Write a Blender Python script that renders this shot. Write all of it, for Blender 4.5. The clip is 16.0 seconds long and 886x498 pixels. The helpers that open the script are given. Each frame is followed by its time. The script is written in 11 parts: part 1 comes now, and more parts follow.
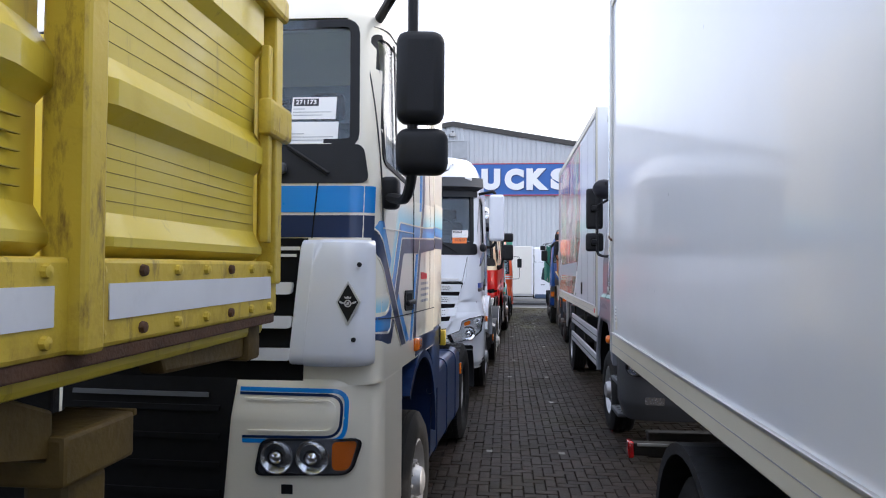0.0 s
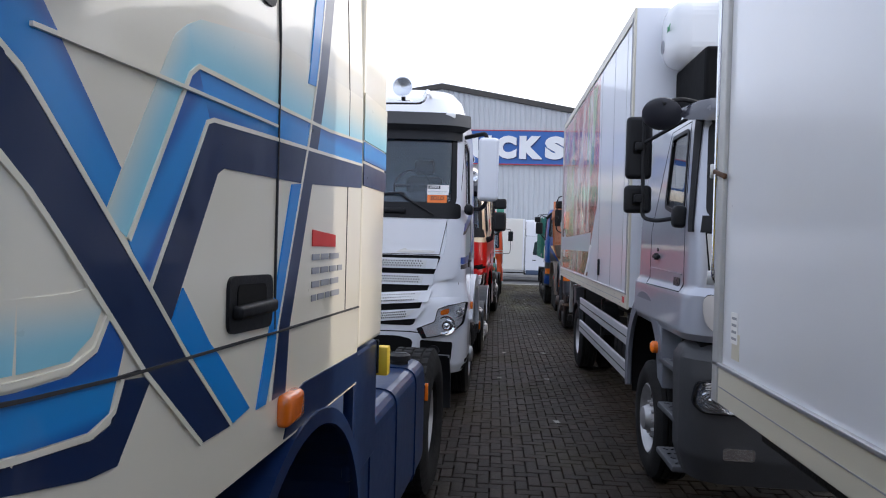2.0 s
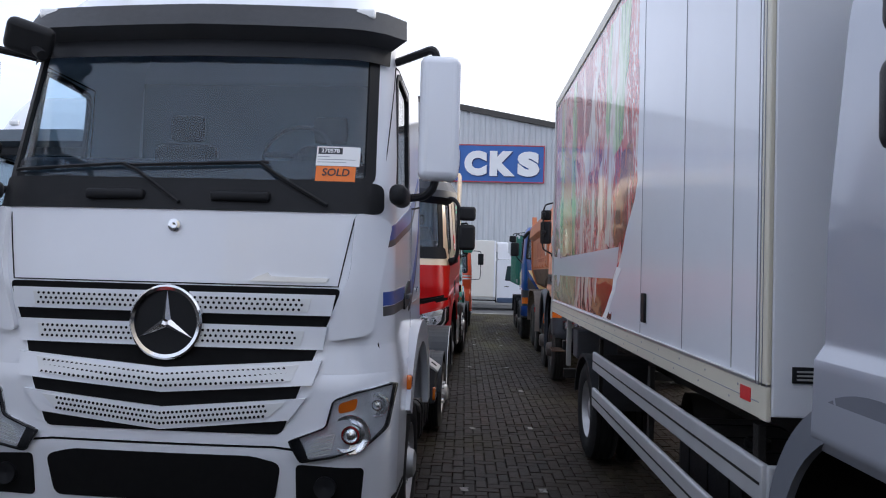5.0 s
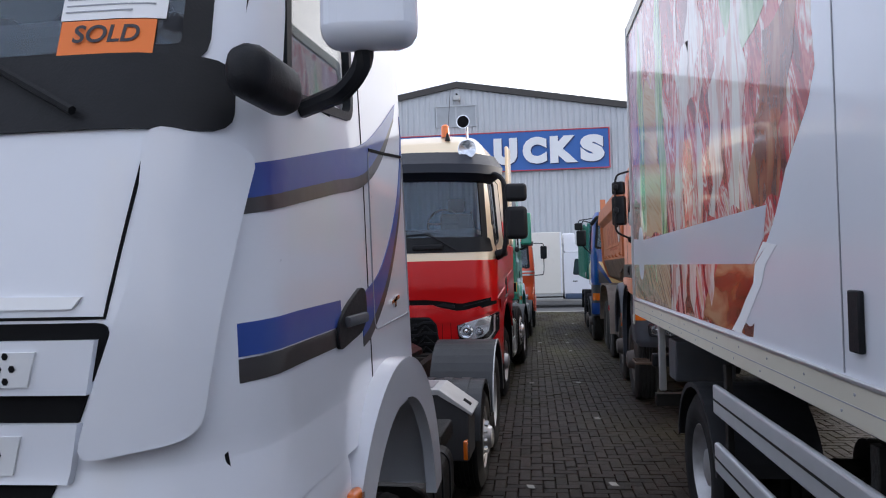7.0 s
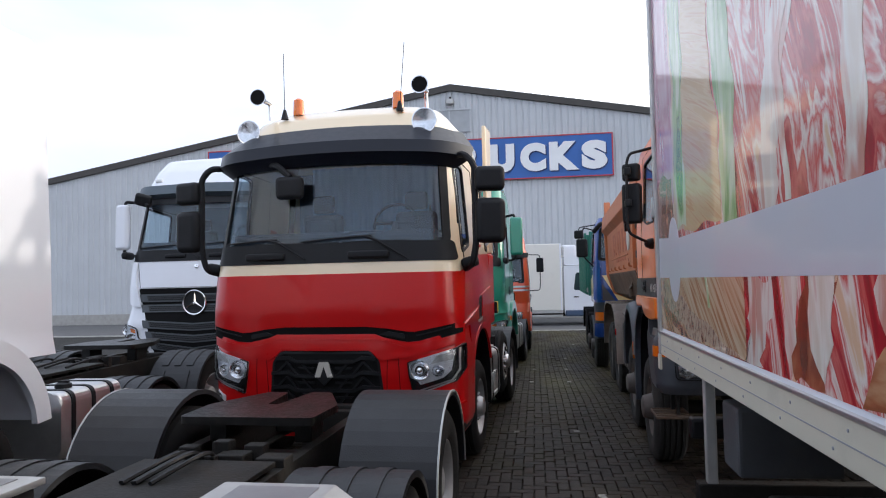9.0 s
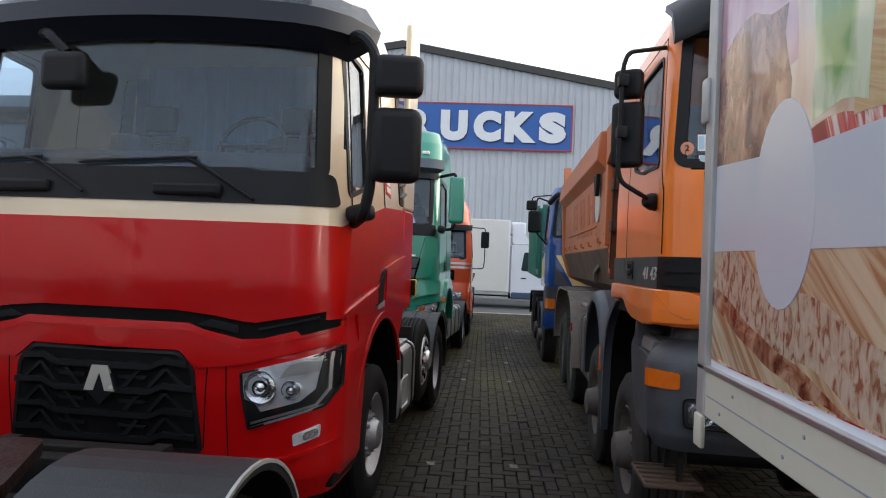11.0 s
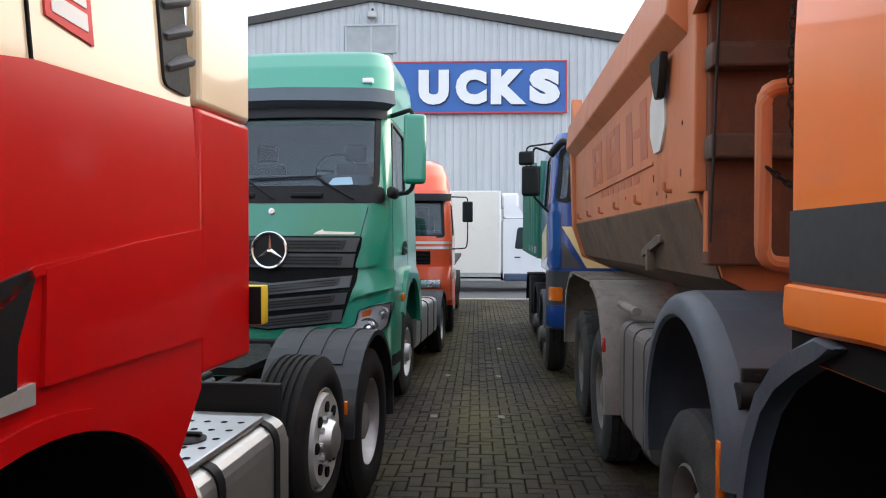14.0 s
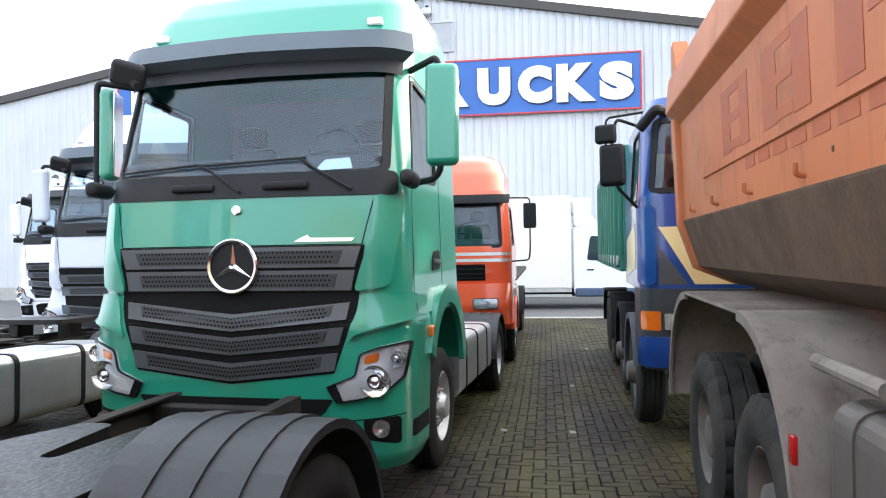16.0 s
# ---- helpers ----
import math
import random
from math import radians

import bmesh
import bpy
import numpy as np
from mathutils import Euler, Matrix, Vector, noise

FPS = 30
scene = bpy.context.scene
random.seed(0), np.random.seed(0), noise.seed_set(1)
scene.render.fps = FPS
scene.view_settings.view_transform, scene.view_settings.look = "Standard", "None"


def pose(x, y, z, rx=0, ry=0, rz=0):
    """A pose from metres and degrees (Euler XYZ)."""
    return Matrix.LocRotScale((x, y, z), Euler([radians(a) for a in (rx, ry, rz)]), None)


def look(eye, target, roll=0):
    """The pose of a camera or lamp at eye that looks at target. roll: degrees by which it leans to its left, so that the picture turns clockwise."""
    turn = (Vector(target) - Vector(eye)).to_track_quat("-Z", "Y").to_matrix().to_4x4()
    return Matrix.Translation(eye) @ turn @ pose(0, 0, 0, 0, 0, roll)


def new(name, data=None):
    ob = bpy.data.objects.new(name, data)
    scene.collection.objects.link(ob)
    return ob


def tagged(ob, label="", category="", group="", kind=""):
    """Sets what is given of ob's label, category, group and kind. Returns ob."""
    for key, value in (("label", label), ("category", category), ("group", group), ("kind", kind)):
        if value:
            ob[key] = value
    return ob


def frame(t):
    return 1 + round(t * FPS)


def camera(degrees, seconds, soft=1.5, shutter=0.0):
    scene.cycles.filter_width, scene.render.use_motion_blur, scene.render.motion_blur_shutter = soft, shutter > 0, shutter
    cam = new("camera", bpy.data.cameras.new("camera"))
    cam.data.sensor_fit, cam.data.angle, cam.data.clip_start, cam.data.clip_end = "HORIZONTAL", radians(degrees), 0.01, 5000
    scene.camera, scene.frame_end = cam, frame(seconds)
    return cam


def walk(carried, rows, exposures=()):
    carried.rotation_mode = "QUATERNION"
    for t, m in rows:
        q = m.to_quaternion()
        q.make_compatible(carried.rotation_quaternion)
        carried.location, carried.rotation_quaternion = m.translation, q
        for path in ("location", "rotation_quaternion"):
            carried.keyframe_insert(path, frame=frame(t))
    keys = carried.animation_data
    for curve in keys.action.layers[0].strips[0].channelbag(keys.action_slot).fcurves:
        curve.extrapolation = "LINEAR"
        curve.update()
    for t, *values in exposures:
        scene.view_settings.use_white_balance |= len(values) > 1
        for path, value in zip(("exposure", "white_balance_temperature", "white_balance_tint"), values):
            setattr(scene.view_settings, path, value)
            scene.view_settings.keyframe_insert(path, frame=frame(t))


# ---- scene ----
cam = camera(65.0, 16.0, soft=1.1)
PATH = [
    (0, (-0.16, -1.252, 2.055), (-0.342, 0.739, 2.104), 0.3),
    (0.5, (-0.233, -0.481, 2.035), (-0.413, 1.511, 2.016), -0.5),
    (1, (-0.243, 0.232, 2.032), (-0.505, 2.215, 1.997), 0.6),
    (1.5, (-0.298, 0.956, 2.016), (-0.455, 2.949, 1.961), 1.4),
    (2, (-0.219, 1.65, 1.992), (-0.367, 3.644, 1.965), 1.5),
    (2.5, (-0.193, 2.283, 1.981), (-0.328, 4.278, 2.03), -0.7),
    (3, (-0.124, 3.004, 1.94), (-0.238, 5.001, 1.949), 2.7),
    (3.5, (-0.133, 3.685, 1.959), (-0.163, 5.683, 2.051), 0.5),
    (4, (-0.126, 4.332, 1.949), (-0.173, 6.33, 2.041), 0.4),
    (4.5, (-0.123, 5.017, 1.95), (-0.201, 7.015, 1.979), 1.0),
    (5, (-0.147, 5.669, 1.954), (-0.21, 7.668, 2.001), 1.5),
    (7.5, (0.134, 8.712, 1.905), (-0.142, 10.692, 1.948), -1.8),
    (8.2, (0.204, 9.594, 1.895), (-0.07, 11.574, 1.949), -1.8),
    (10.3, (0.341, 12.277, 1.867), (0.17, 14.267, 1.983), 1.3),
    (10.5, (0.35, 12.539, 1.841), (0.225, 14.534, 1.929), 1.1),
    (11, (0.387, 13.171, 1.822), (0.271, 15.167, 1.836), 2.2),
    (11.5, (0.373, 13.757, 1.826), (0.341, 15.757, 1.819), 1.3),
    (12, (0.427, 14.357, 1.825), (0.314, 16.354, 1.839), 1.5),
    (12.5, (0.417, 14.941, 1.832), (0.527, 16.937, 1.912), 0.6),
    (13, (0.493, 15.547, 1.819), (0.587, 17.545, 1.803), 1.8),
    (13.5, (0.517, 16.181, 1.789), (0.56, 18.178, 1.694), 2.2),
    (14, (0.591, 16.77, 1.779), (0.495, 18.767, 1.735), 0.1),
    (14.5, (0.63, 17.372, 1.719), (0.52, 19.369, 1.674), -1.3),
    (15, (0.648, 17.984, 1.711), (0.515, 19.979, 1.659), -1.9),
    (15.5, (0.65, 18.615, 1.702), (0.405, 20.599, 1.637), -0.7),
    (16, (0.658, 19.164, 1.712), (0.366, 21.143, 1.709), -1.0),
]
EXPOSURE = [(0, 0.58), (0.5, 0.42), (1.5, 0.17), (2.5, 0.3), (4, 0.0), (5, 0.02), (8, 0.15), (10.5, 0.0), (11, 0.1), (12.5, 0.7), (13.5, 0.42), (14, 0.62), (14.5, 0.72), (15, 1.0), (16, 1.36)]
walk(cam, [(t, look(eye, target, roll)) for t, eye, target, roll in PATH], [(t, stops, 6050 if t < 10 else 6350, 15 if t < 10 else 10) for t, stops in EXPOSURE])

# ---------------- sky and sun ----------------
SUN_AZ, SUN_EL = radians(65), radians(12)
world = bpy.data.worlds.new("sky")
scene.world = world
world.use_nodes = True
wn, wl = world.node_tree.nodes, world.node_tree.links
wn.clear()
w_out = wn.new("ShaderNodeOutputWorld")
w_bg = wn.new("ShaderNodeBackground")
w_sky = wn.new("ShaderNodeTexSky")
w_sky.sky_type, w_sky.sun_disc = "NISHITA", False
w_sky.sun_elevation, w_sky.sun_rotation = SUN_EL, SUN_AZ
w_sky.air_density, w_sky.dust_density = 1.0, 3.0
w_co = wn.new("ShaderNodeTexCoord")
w_map = wn.new("ShaderNodeMapping")
w_map.inputs["Scale"].default_value = (1.2, 1.2, 4.0)
w_noise = wn.new("ShaderNodeTexNoise")
w_noise.inputs["Scale"].default_value, w_noise.inputs["Detail"].default_value = 2.2, 6
w_ramp = wn.new("ShaderNodeValToRGB")
w_ramp.color_ramp.elements[0].position, w_ramp.color_ramp.elements[1].position = 0.34, 0.6
w_ramp.color_ramp.elements[0].color = (0.8, 0.8, 0.8, 1)
# thin cloud, brighter and warmer the nearer it stands to the sun
w_dot = wn.new("ShaderNodeVectorMath")
w_dot.operation = "DOT_PRODUCT"
w_dot.inputs[1].default_value = (math.sin(SUN_AZ) * math.cos(SUN_EL), math.cos(SUN_AZ) * math.cos(SUN_EL), math.sin(SUN_EL))
w_near = wn.new("ShaderNodeMapRange")
w_near.inputs["From Min"].default_value, w_near.inputs["From Max"].default_value = -0.2, 1.0
w_pow = wn.new("ShaderNodeMath")
w_pow.operation = "POWER"
w_pow.inputs[1].default_value = 3.0
w_cloud = wn.new("ShaderNodeMix")
w_cloud.data_type = "RGBA"
w_cloud.clamp_factor = True
w_cloud.inputs["A"].default_value = (10.0, 11.0, 12.6, 1)
w_cloud.inputs["B"].default_value = (36.0, 33.5, 29.0, 1)
w_mix = wn.new("ShaderNodeMix")
w_mix.data_type = "RGBA"
wl.new(w_co.outputs["Generated"], w_map.inputs["Vector"])
wl.new(w_map.outputs["Vector"], w_noise.inputs["Vector"])
wl.new(w_noise.outputs["Fac"], w_ramp.inputs["Fac"])
wl.new(w_co.outputs["Generated"], w_dot.inputs[0])
wl.new(w_dot.outputs["Value"], w_near.inputs["Value"])
wl.new(w_near.outputs["Result"], w_pow.inputs[0])
wl.new(w_pow.outputs[0], w_cloud.inputs["Factor"])
wl.new(w_ramp.outputs["Color"], w_mix.inputs["Factor"])
wl.new(w_sky.outputs["Color"], w_mix.inputs["A"])
wl.new(w_cloud.outputs["Result"], w_mix.inputs["B"])
wl.new(w_mix.outputs["Result"], w_bg.inputs["Color"])
w_bg.inputs["Strength"].default_value = 0.10
wl.new(w_bg.outputs["Background"], w_out.inputs["Surface"])
sun = new("sun", bpy.data.lights.new("sun", "SUN"))
sun.data.energy, sun.data.angle, sun.data.color = 1.5, radians(1.5), (1.0, 0.90, 0.74)
sun.matrix_world = look((0, 0, 60), (math.cos(SUN_EL) * -math.sin(SUN_AZ), math.cos(SUN_EL) * -math.cos(SUN_AZ), 60 - math.sin(SUN_EL)))

# ---------------- materials ----------------
MATS = {}


def material(name, colour, rough=0.5, metal=0.0, coat=0.0, var=0.08, scale=3.0, bump=0.0, bscale=40.0, dirt=0.0, dirt_col=(0.09, 0.075, 0.055), dscale=2.0, per=0.0, rvar=0.08):
    """Principled surface with two scales of variation, optional grime patches and fine relief."""
    if name in MATS:
        return MATS[name]
    m = bpy.data.materials.new(name)
    m.use_nodes = True
    nt = m.node_tree
    b = nt.nodes["Principled BSDF"]
    co = nt.nodes.new("ShaderNodeTexCoord")
    n1 = nt.nodes.new("ShaderNodeTexNoise")
    n1.inputs["Scale"].default_value, n1.inputs["Detail"].default_value = scale, 8
    nt.links.new(co.outputs["Object"], n1.inputs["Vector"])
    hsv = nt.nodes.new("ShaderNodeHueSaturation")
    hsv.inputs["Color"].default_value = (*colour, 1)
    mr = nt.nodes.new("ShaderNodeMapRange")
    mr.inputs["To Min"].default_value, mr.inputs["To Max"].default_value = 1 - 2.2 * var, 1 + 2.2 * var
    nt.links.new(n1.outputs["Fac"], mr.inputs["Value"])
    last = mr.outputs["Result"]
    if per:
        oi = nt.nodes.new("ShaderNodeObjectInfo")
        geo = nt.nodes.new("ShaderNodeNewGeometry")
        add = nt.nodes.new("ShaderNodeMath")
        add.operation = "ADD"
        nt.links.new(oi.outputs["Random"], add.inputs[0])
        nt.links.new(geo.outputs["Random Per Island"], add.inputs[1])
        fr = nt.nodes.new("ShaderNodeMath")
        fr.operation = "FRACT"
        nt.links.new(add.outputs[0], fr.inputs[0])
        m2 = nt.nodes.new("ShaderNodeMapRange")
        m2.inputs["To Min"].default_value, m2.inputs["To Max"].default_value = 1 - per, 1 + per
        nt.links.new(fr.outputs[0], m2.inputs["Value"])
        mul = nt.nodes.new("ShaderNodeMath")
        mul.operation = "MULTIPLY"
        nt.links.new(last, mul.inputs[0])
        nt.links.new(m2.outputs["Result"], mul.inputs[1])
        last = mul.outputs[0]
    nt.links.new(last, hsv.inputs["Value"])
    col = hsv.outputs["Color"]
    r_src = nt.nodes.new("ShaderNodeMapRange")
    r_src.inputs["To Min"].default_value, r_src.inputs["To Max"].default_value = max(0.02, rough - rvar), min(1, rough + rvar)
    n2 = nt.nodes.new("ShaderNodeTexNoise")
    n2.inputs["Scale"].default_value, n2.inputs["Detail"].default_value = scale * 6, 6
    nt.links.new(co.outputs["Object"], n2.inputs["Vector"])
    nt.links.new(n2.outputs["Fac"], r_src.inputs["Value"])
    rough_out = r_src.outputs["Result"]
    if dirt > 0:
        n3 = nt.nodes.new("ShaderNodeTexNoise")
        n3.inputs["Scale"].default_value, n3.inputs["Detail"].default_value, n3.inputs["Roughness"].default_value = dscale, 10, 0.68
        nt.links.new(co.outputs["Object"], n3.inputs["Vector"])
        rp = nt.nodes.new("ShaderNodeMapRange")
        rp.inputs["From Min"].default_value, rp.inputs["From Max"].default_value = 0.62 - 0.25 * dirt, 0.78 - 0.2 * dirt
        rp.inputs["To Max"].default_value = min(1, 0.1 + dirt * 0.9)
        nt.links.new(n3.outputs["Fac"], rp.inputs["Value"])
        mx = nt.nodes.new("ShaderNodeMix")
        mx.data_type = "RGBA"
        mx.inputs["B"].default_value = (*dirt_col, 1)
        nt.links.new(rp.outputs["Result"], mx.inputs["Factor"])
        nt.links.new(col, mx.inputs["A"])
        col = mx.outputs["Result"]
        mr2 = nt.nodes.new("ShaderNodeMix")
        mr2.inputs["B"].default_value = 0.85
        nt.links.new(rp.outputs["Result"], mr2.inputs["Factor"])
        nt.links.new(rough_out, mr2.inputs["A"])
        rough_out = mr2.outputs["Result"]
    nt.links.new(col, b.inputs["Base Color"])
    nt.links.new(rough_out, b.inputs["Roughness"])
    b.inputs["Metallic"].default_value = metal
    b.inputs["Coat Weight"].default_value = coat
    b.inputs["Coat Roughness"].default_value = 0.05
    if bump:
        nb = nt.nodes.new("ShaderNodeTexNoise")
        nb.inputs["Scale"].default_value, nb.inputs["Detail"].default_value = bscale, 5
        nt.links.new(co.outputs["Object"], nb.inputs["Vector"])
        bp = nt.nodes.new("ShaderNodeBump")
        bp.inputs["Strength"].default_value, bp.inputs["Distance"].default_value = bump, 0.01
        nt.links.new(nb.outputs["Fac"], bp.inputs["Height"])
        nt.links.new(bp.outputs["Normal"], b.inputs["Normal"])
    MATS[name] = m
    return m


def paint(name, colour, rough=0.3, coat=0.8, dirt=0.0, **k):
    """Vehicle paint under a clear coat with a slight orange-peel waviness."""
    k.setdefault("var", 0.015)
    k.setdefault("dscale", 1.7)
    k.setdefault("rvar", 0.05)
    return material(name, colour, rough, 0.0, coat, dirt=dirt, bump=0.015, bscale=2.5, **k)


def streaks(m, colour, amount=0.6, stretch=(5, 5, 0.5), scale=3.0, lo=0.52, hi=0.7, world=False):
    """Run-down stains and scuffs, longer one way than the other, over a material's own colour."""
    nt = m.node_tree
    b = nt.nodes["Principled BSDF"]
    src = b.inputs["Base Color"].links[0].from_socket
    co = nt.nodes.new("ShaderNodeTexCoord")
    mp = nt.nodes.new("ShaderNodeMapping")
    mp.inputs["Scale"].default_value = stretch
    no = nt.nodes.new("ShaderNodeTexNoise")
    no.inputs["Scale"].default_value, no.inputs["Detail"].default_value, no.inputs["Roughness"].default_value = scale, 9, 0.7
    mr = nt.nodes.new("ShaderNodeMapRange")
    mr.inputs["From Min"].default_value, mr.inputs["From Max"].default_value, mr.inputs["To Max"].default_value = lo, hi, amount
    mx = nt.nodes.new("ShaderNodeMix")
    mx.data_type = "RGBA"
    mx.inputs["B"].default_value = (*colour, 1)
    place = nt.nodes.new("ShaderNodeNewGeometry")
    nt.links.new(place.outputs["Position"] if world else co.outputs["Object"], mp.inputs["Vector"])
    nt.links.new(mp.outputs["Vector"], no.inputs["Vector"])
    nt.links.new(no.outputs["Fac"], mr.inputs["Value"])
    nt.links.new(mr.outputs["Result"], mx.inputs["Factor"])
    nt.links.new(src, mx.inputs["A"])
    nt.links.new(mx.outputs["Result"], b.inputs["Base Color"])
    return m


def dull(m, spec):
    m.node_tree.nodes["Principled BSDF"].inputs["Specular IOR Level"].default_value = spec
    return m


def fair(pts, n=5):
    """A smooth run of points through the given ones."""
    p = [Vector(q) for q in pts]
    p = [2 * p[0] - p[1]] + p + [2 * p[-1] - p[-2]]
    out = []
    for a, b, c, d in zip(p, p[1:], p[2:], p[3:]):
        for i in range(n):
            t = i / n
            out.append(tuple(0.5 * (2 * b + (c - a) * t + (2 * a - 5 * b + 4 * c - d) * t * t + (3 * b - a - 3 * c + d) * t ** 3)))
    return out + [tuple(p[-2])]


def fade(name, c0, c1, p0, p1, edge=None):
    """Airbrushed paint that runs from one colour to the other between two (y, z) places on a cab side; edge: a darker rim at both ends."""
    m = paint(name, c0, coat=0.5)
    nt = m.node_tree
    b = nt.nodes["Principled BSDF"]
    co = nt.nodes.new("ShaderNodeTexCoord")
    d = Vector((0, p1[0] - p0[0], p1[1] - p0[1]))
    off = nt.nodes.new("ShaderNodeVectorMath")
    off.operation = "SUBTRACT"
    off.inputs[1].default_value = (0, p0[0], p0[1])
    dot = nt.nodes.new("ShaderNodeVectorMath")
    dot.operation = "DOT_PRODUCT"
    dot.inputs[1].default_value = tuple(d / d.length_squared)
    rp = nt.nodes.new("ShaderNodeValToRGB")
    e = rp.color_ramp.elements
    rp.color_ramp.interpolation = "EASE"
    e[0].color, e[1].color = (*c0, 1), (*c1, 1)
    if edge:
        e[0].color, e[1].color = (*edge, 1), (*edge, 1)
        for p, c in ((0.3, c0), (0.62, c1)):
            rp.color_ramp.elements.new(p).color = (*c, 1)
    nt.links.new(co.outputs["Object"], off.inputs[0])
    nt.links.new(off.outputs["Vector"], dot.inputs[0])
    nt.links.new(dot.outputs["Value"], rp.inputs["Fac"])
    nt.links.new(rp.outputs["Color"], b.inputs["Base Color"])
    return m


def glass(name, tint, rough=0.0, gloss=0.045):
    if name in MATS:
        return MATS[name]
    m = bpy.data.materials.new(name)
    m.use_nodes = True
    nt = m.node_tree
    nt.nodes.remove(nt.nodes["Principled BSDF"])
    tr = nt.nodes.new("ShaderNodeBsdfTransparent")
    tr.inputs["Color"].default_value = (*tint, 1)
    gl = nt.nodes.new("ShaderNodeBsdfGlossy")
    gl.inputs["Roughness"].default_value = rough
    lw = nt.nodes.new("ShaderNodeLayerWeight")
    lw.inputs["Blend"].default_value = 0.5
    pw = nt.nodes.new("ShaderNodeMath")
    pw.operation = "POWER"
    pw.inputs[1].default_value = 4.0
    fr = nt.nodes.new("ShaderNodeMapRange")
    fr.inputs["To Min"].default_value, fr.inputs["To Max"].default_value = gloss, 0.85
    nt.links.new(lw.outputs["Facing"], pw.inputs[0])
    nt.links.new(pw.outputs[0], fr.inputs["Value"])
    mx = nt.nodes.new("ShaderNodeMixShader")
    nt.links.new(fr.outputs["Result"], mx.inputs["Fac"])
    nt.links.new(tr.outputs["BSDF"], mx.inputs[1])
    nt.links.new(gl.outputs["BSDF"], mx.inputs[2])
    nt.links.new(mx.outputs["Shader"], nt.nodes["Material Output"].inputs["Surface"])
    MATS[name] = m
    return m


WHITE = paint("white_paint", (0.76, 0.78, 0.83))
CREAM_W = paint("ivory_paint", (0.80, 0.755, 0.63))
NAVY = dull(paint("navy_paint", (0.006, 0.021, 0.075), coat=0.35), 0.3)
MIDBLUE = dull(paint("mid_blue_paint", (0.008, 0.23, 0.66), coat=0.4), 0.35)
PALEBLUE = paint("pale_blue_paint", (0.24, 0.60, 0.76))
ROYAL = dull(paint("royal_blue_paint", (0.012, 0.055, 0.30), coat=0.4), 0.35)
RED = dull(paint("red_paint", (0.52, 0.003, 0.004), coat=0.4), 0.3)
CREAM = paint("cream_paint", (0.78, 0.64, 0.44))
GREEN = paint("green_paint", (0.0164, 0.246, 0.164))
ORANGE = streaks(paint("orange_paint", (0.9, 0.215, 0.018), rough=0.36, coat=0.45, var=0.1, scale=1.5, dirt=0.07, dirt_col=(0.5, 0.16, 0.05), dscale=2.5), (0.45, 0.14, 0.045), 0.22, (4, 4, 0.7), 3.0, 0.6, 0.78)
ORANGE_W = paint("worn_orange_paint", (0.50, 0.155, 0.055), rough=0.55, coat=0.05, var=0.09, scale=1.6, dirt=0.34, dirt_col=(0.17, 0.085, 0.05), dscale=1.3)
streaks(ORANGE_W, (0.24, 0.075, 0.03), 0.5, (4, 4, 0.35), 3.0, 0.53, 0.72)
WARMRED = paint("orange_red_paint", (0.70, 0.085, 0.025))
SILVER = paint("silver_paint", (0.37, 0.39, 0.445), rough=0.35)
FENDER = paint("grey_fender", (0.15, 0.16, 0.19), rough=0.45, coat=0.2)
SILVER.node_tree.nodes["Principled BSDF"].inputs["Metallic"].default_value = 0.3
CABBLUE = paint("cab_blue_paint", (0.0078, 0.0553, 0.273), dirt=0.06)
YELLOW = paint("worn_yellow_paint", (0.60, 0.47, 0.035), rough=0.42, coat=0.2, dirt=0.22, dirt_col=(0.30, 0.18, 0.03), dscale=2.6)
streaks(YELLOW, (0.17, 0.085, 0.022), 0.6, (7, 7, 0.7), 2.5, 0.6, 0.74)
streaks(YELLOW, (0.62, 0.53, 0.20), 0.5, (1, 0.6, 2), 1.6, 0.5, 0.7)
DGREEN = paint("tipper_green_paint", (0.035, 0.20, 0.14), rough=0.5, coat=0.1, dirt=0.25)
BOXWHITE = paint("panel_white", (0.76, 0.78, 0.83), rough=0.3, coat=0.45, dirt=0.0)
BOXWHITE.node_tree.nodes["Principled BSDF"].inputs["Coat Roughness"].default_value = 0.07
RAILW = paint("off_white_rail", (0.64, 0.605, 0.50), rough=0.45, coat=0.1, dirt=0.08)
MUDG = streaks(material("dusty_black_plastic", (0.013, 0.0145, 0.018), 0.5, var=0.25, scale=5, bump=0.15, bscale=120, dirt=0.25, dirt_col=(0.032, 0.031, 0.03)), (0.07, 0.07, 0.072), 0.5, (1.2, 9, 9), 3.0, 0.64, 0.72)
ALU = material("brushed_aluminium", (0.62, 0.62, 0.62), 0.38, 0.9, var=0.06, scale=9, dirt=0.12, bump=0.05, bscale=120)
ALU_D = material("dull_aluminium", (0.50, 0.50, 0.49), 0.5, 0.55, var=0.08, scale=6, dirt=0.2)
CHROME = material("chrome", (0.75, 0.75, 0.76), 0.12, 1.0, var=0.03, dirt=0.04)
BLACKP = material("black_plastic", (0.011, 0.0115, 0.0135), 0.5, var=0.12, scale=6, bump=0.12, bscale=160, dirt=0.08, dirt_col=(0.05, 0.047, 0.042))
VISOR = dull(material("smoked_visor", (0.012, 0.0125, 0.015), 0.35, var=0.08), 0.25)
GREYP = material("grey_plastic", (0.075, 0.08, 0.09), 0.55, var=0.1, scale=6, bump=0.12, bscale=160, dirt=0.18, dirt_col=(0.17, 0.155, 0.13))
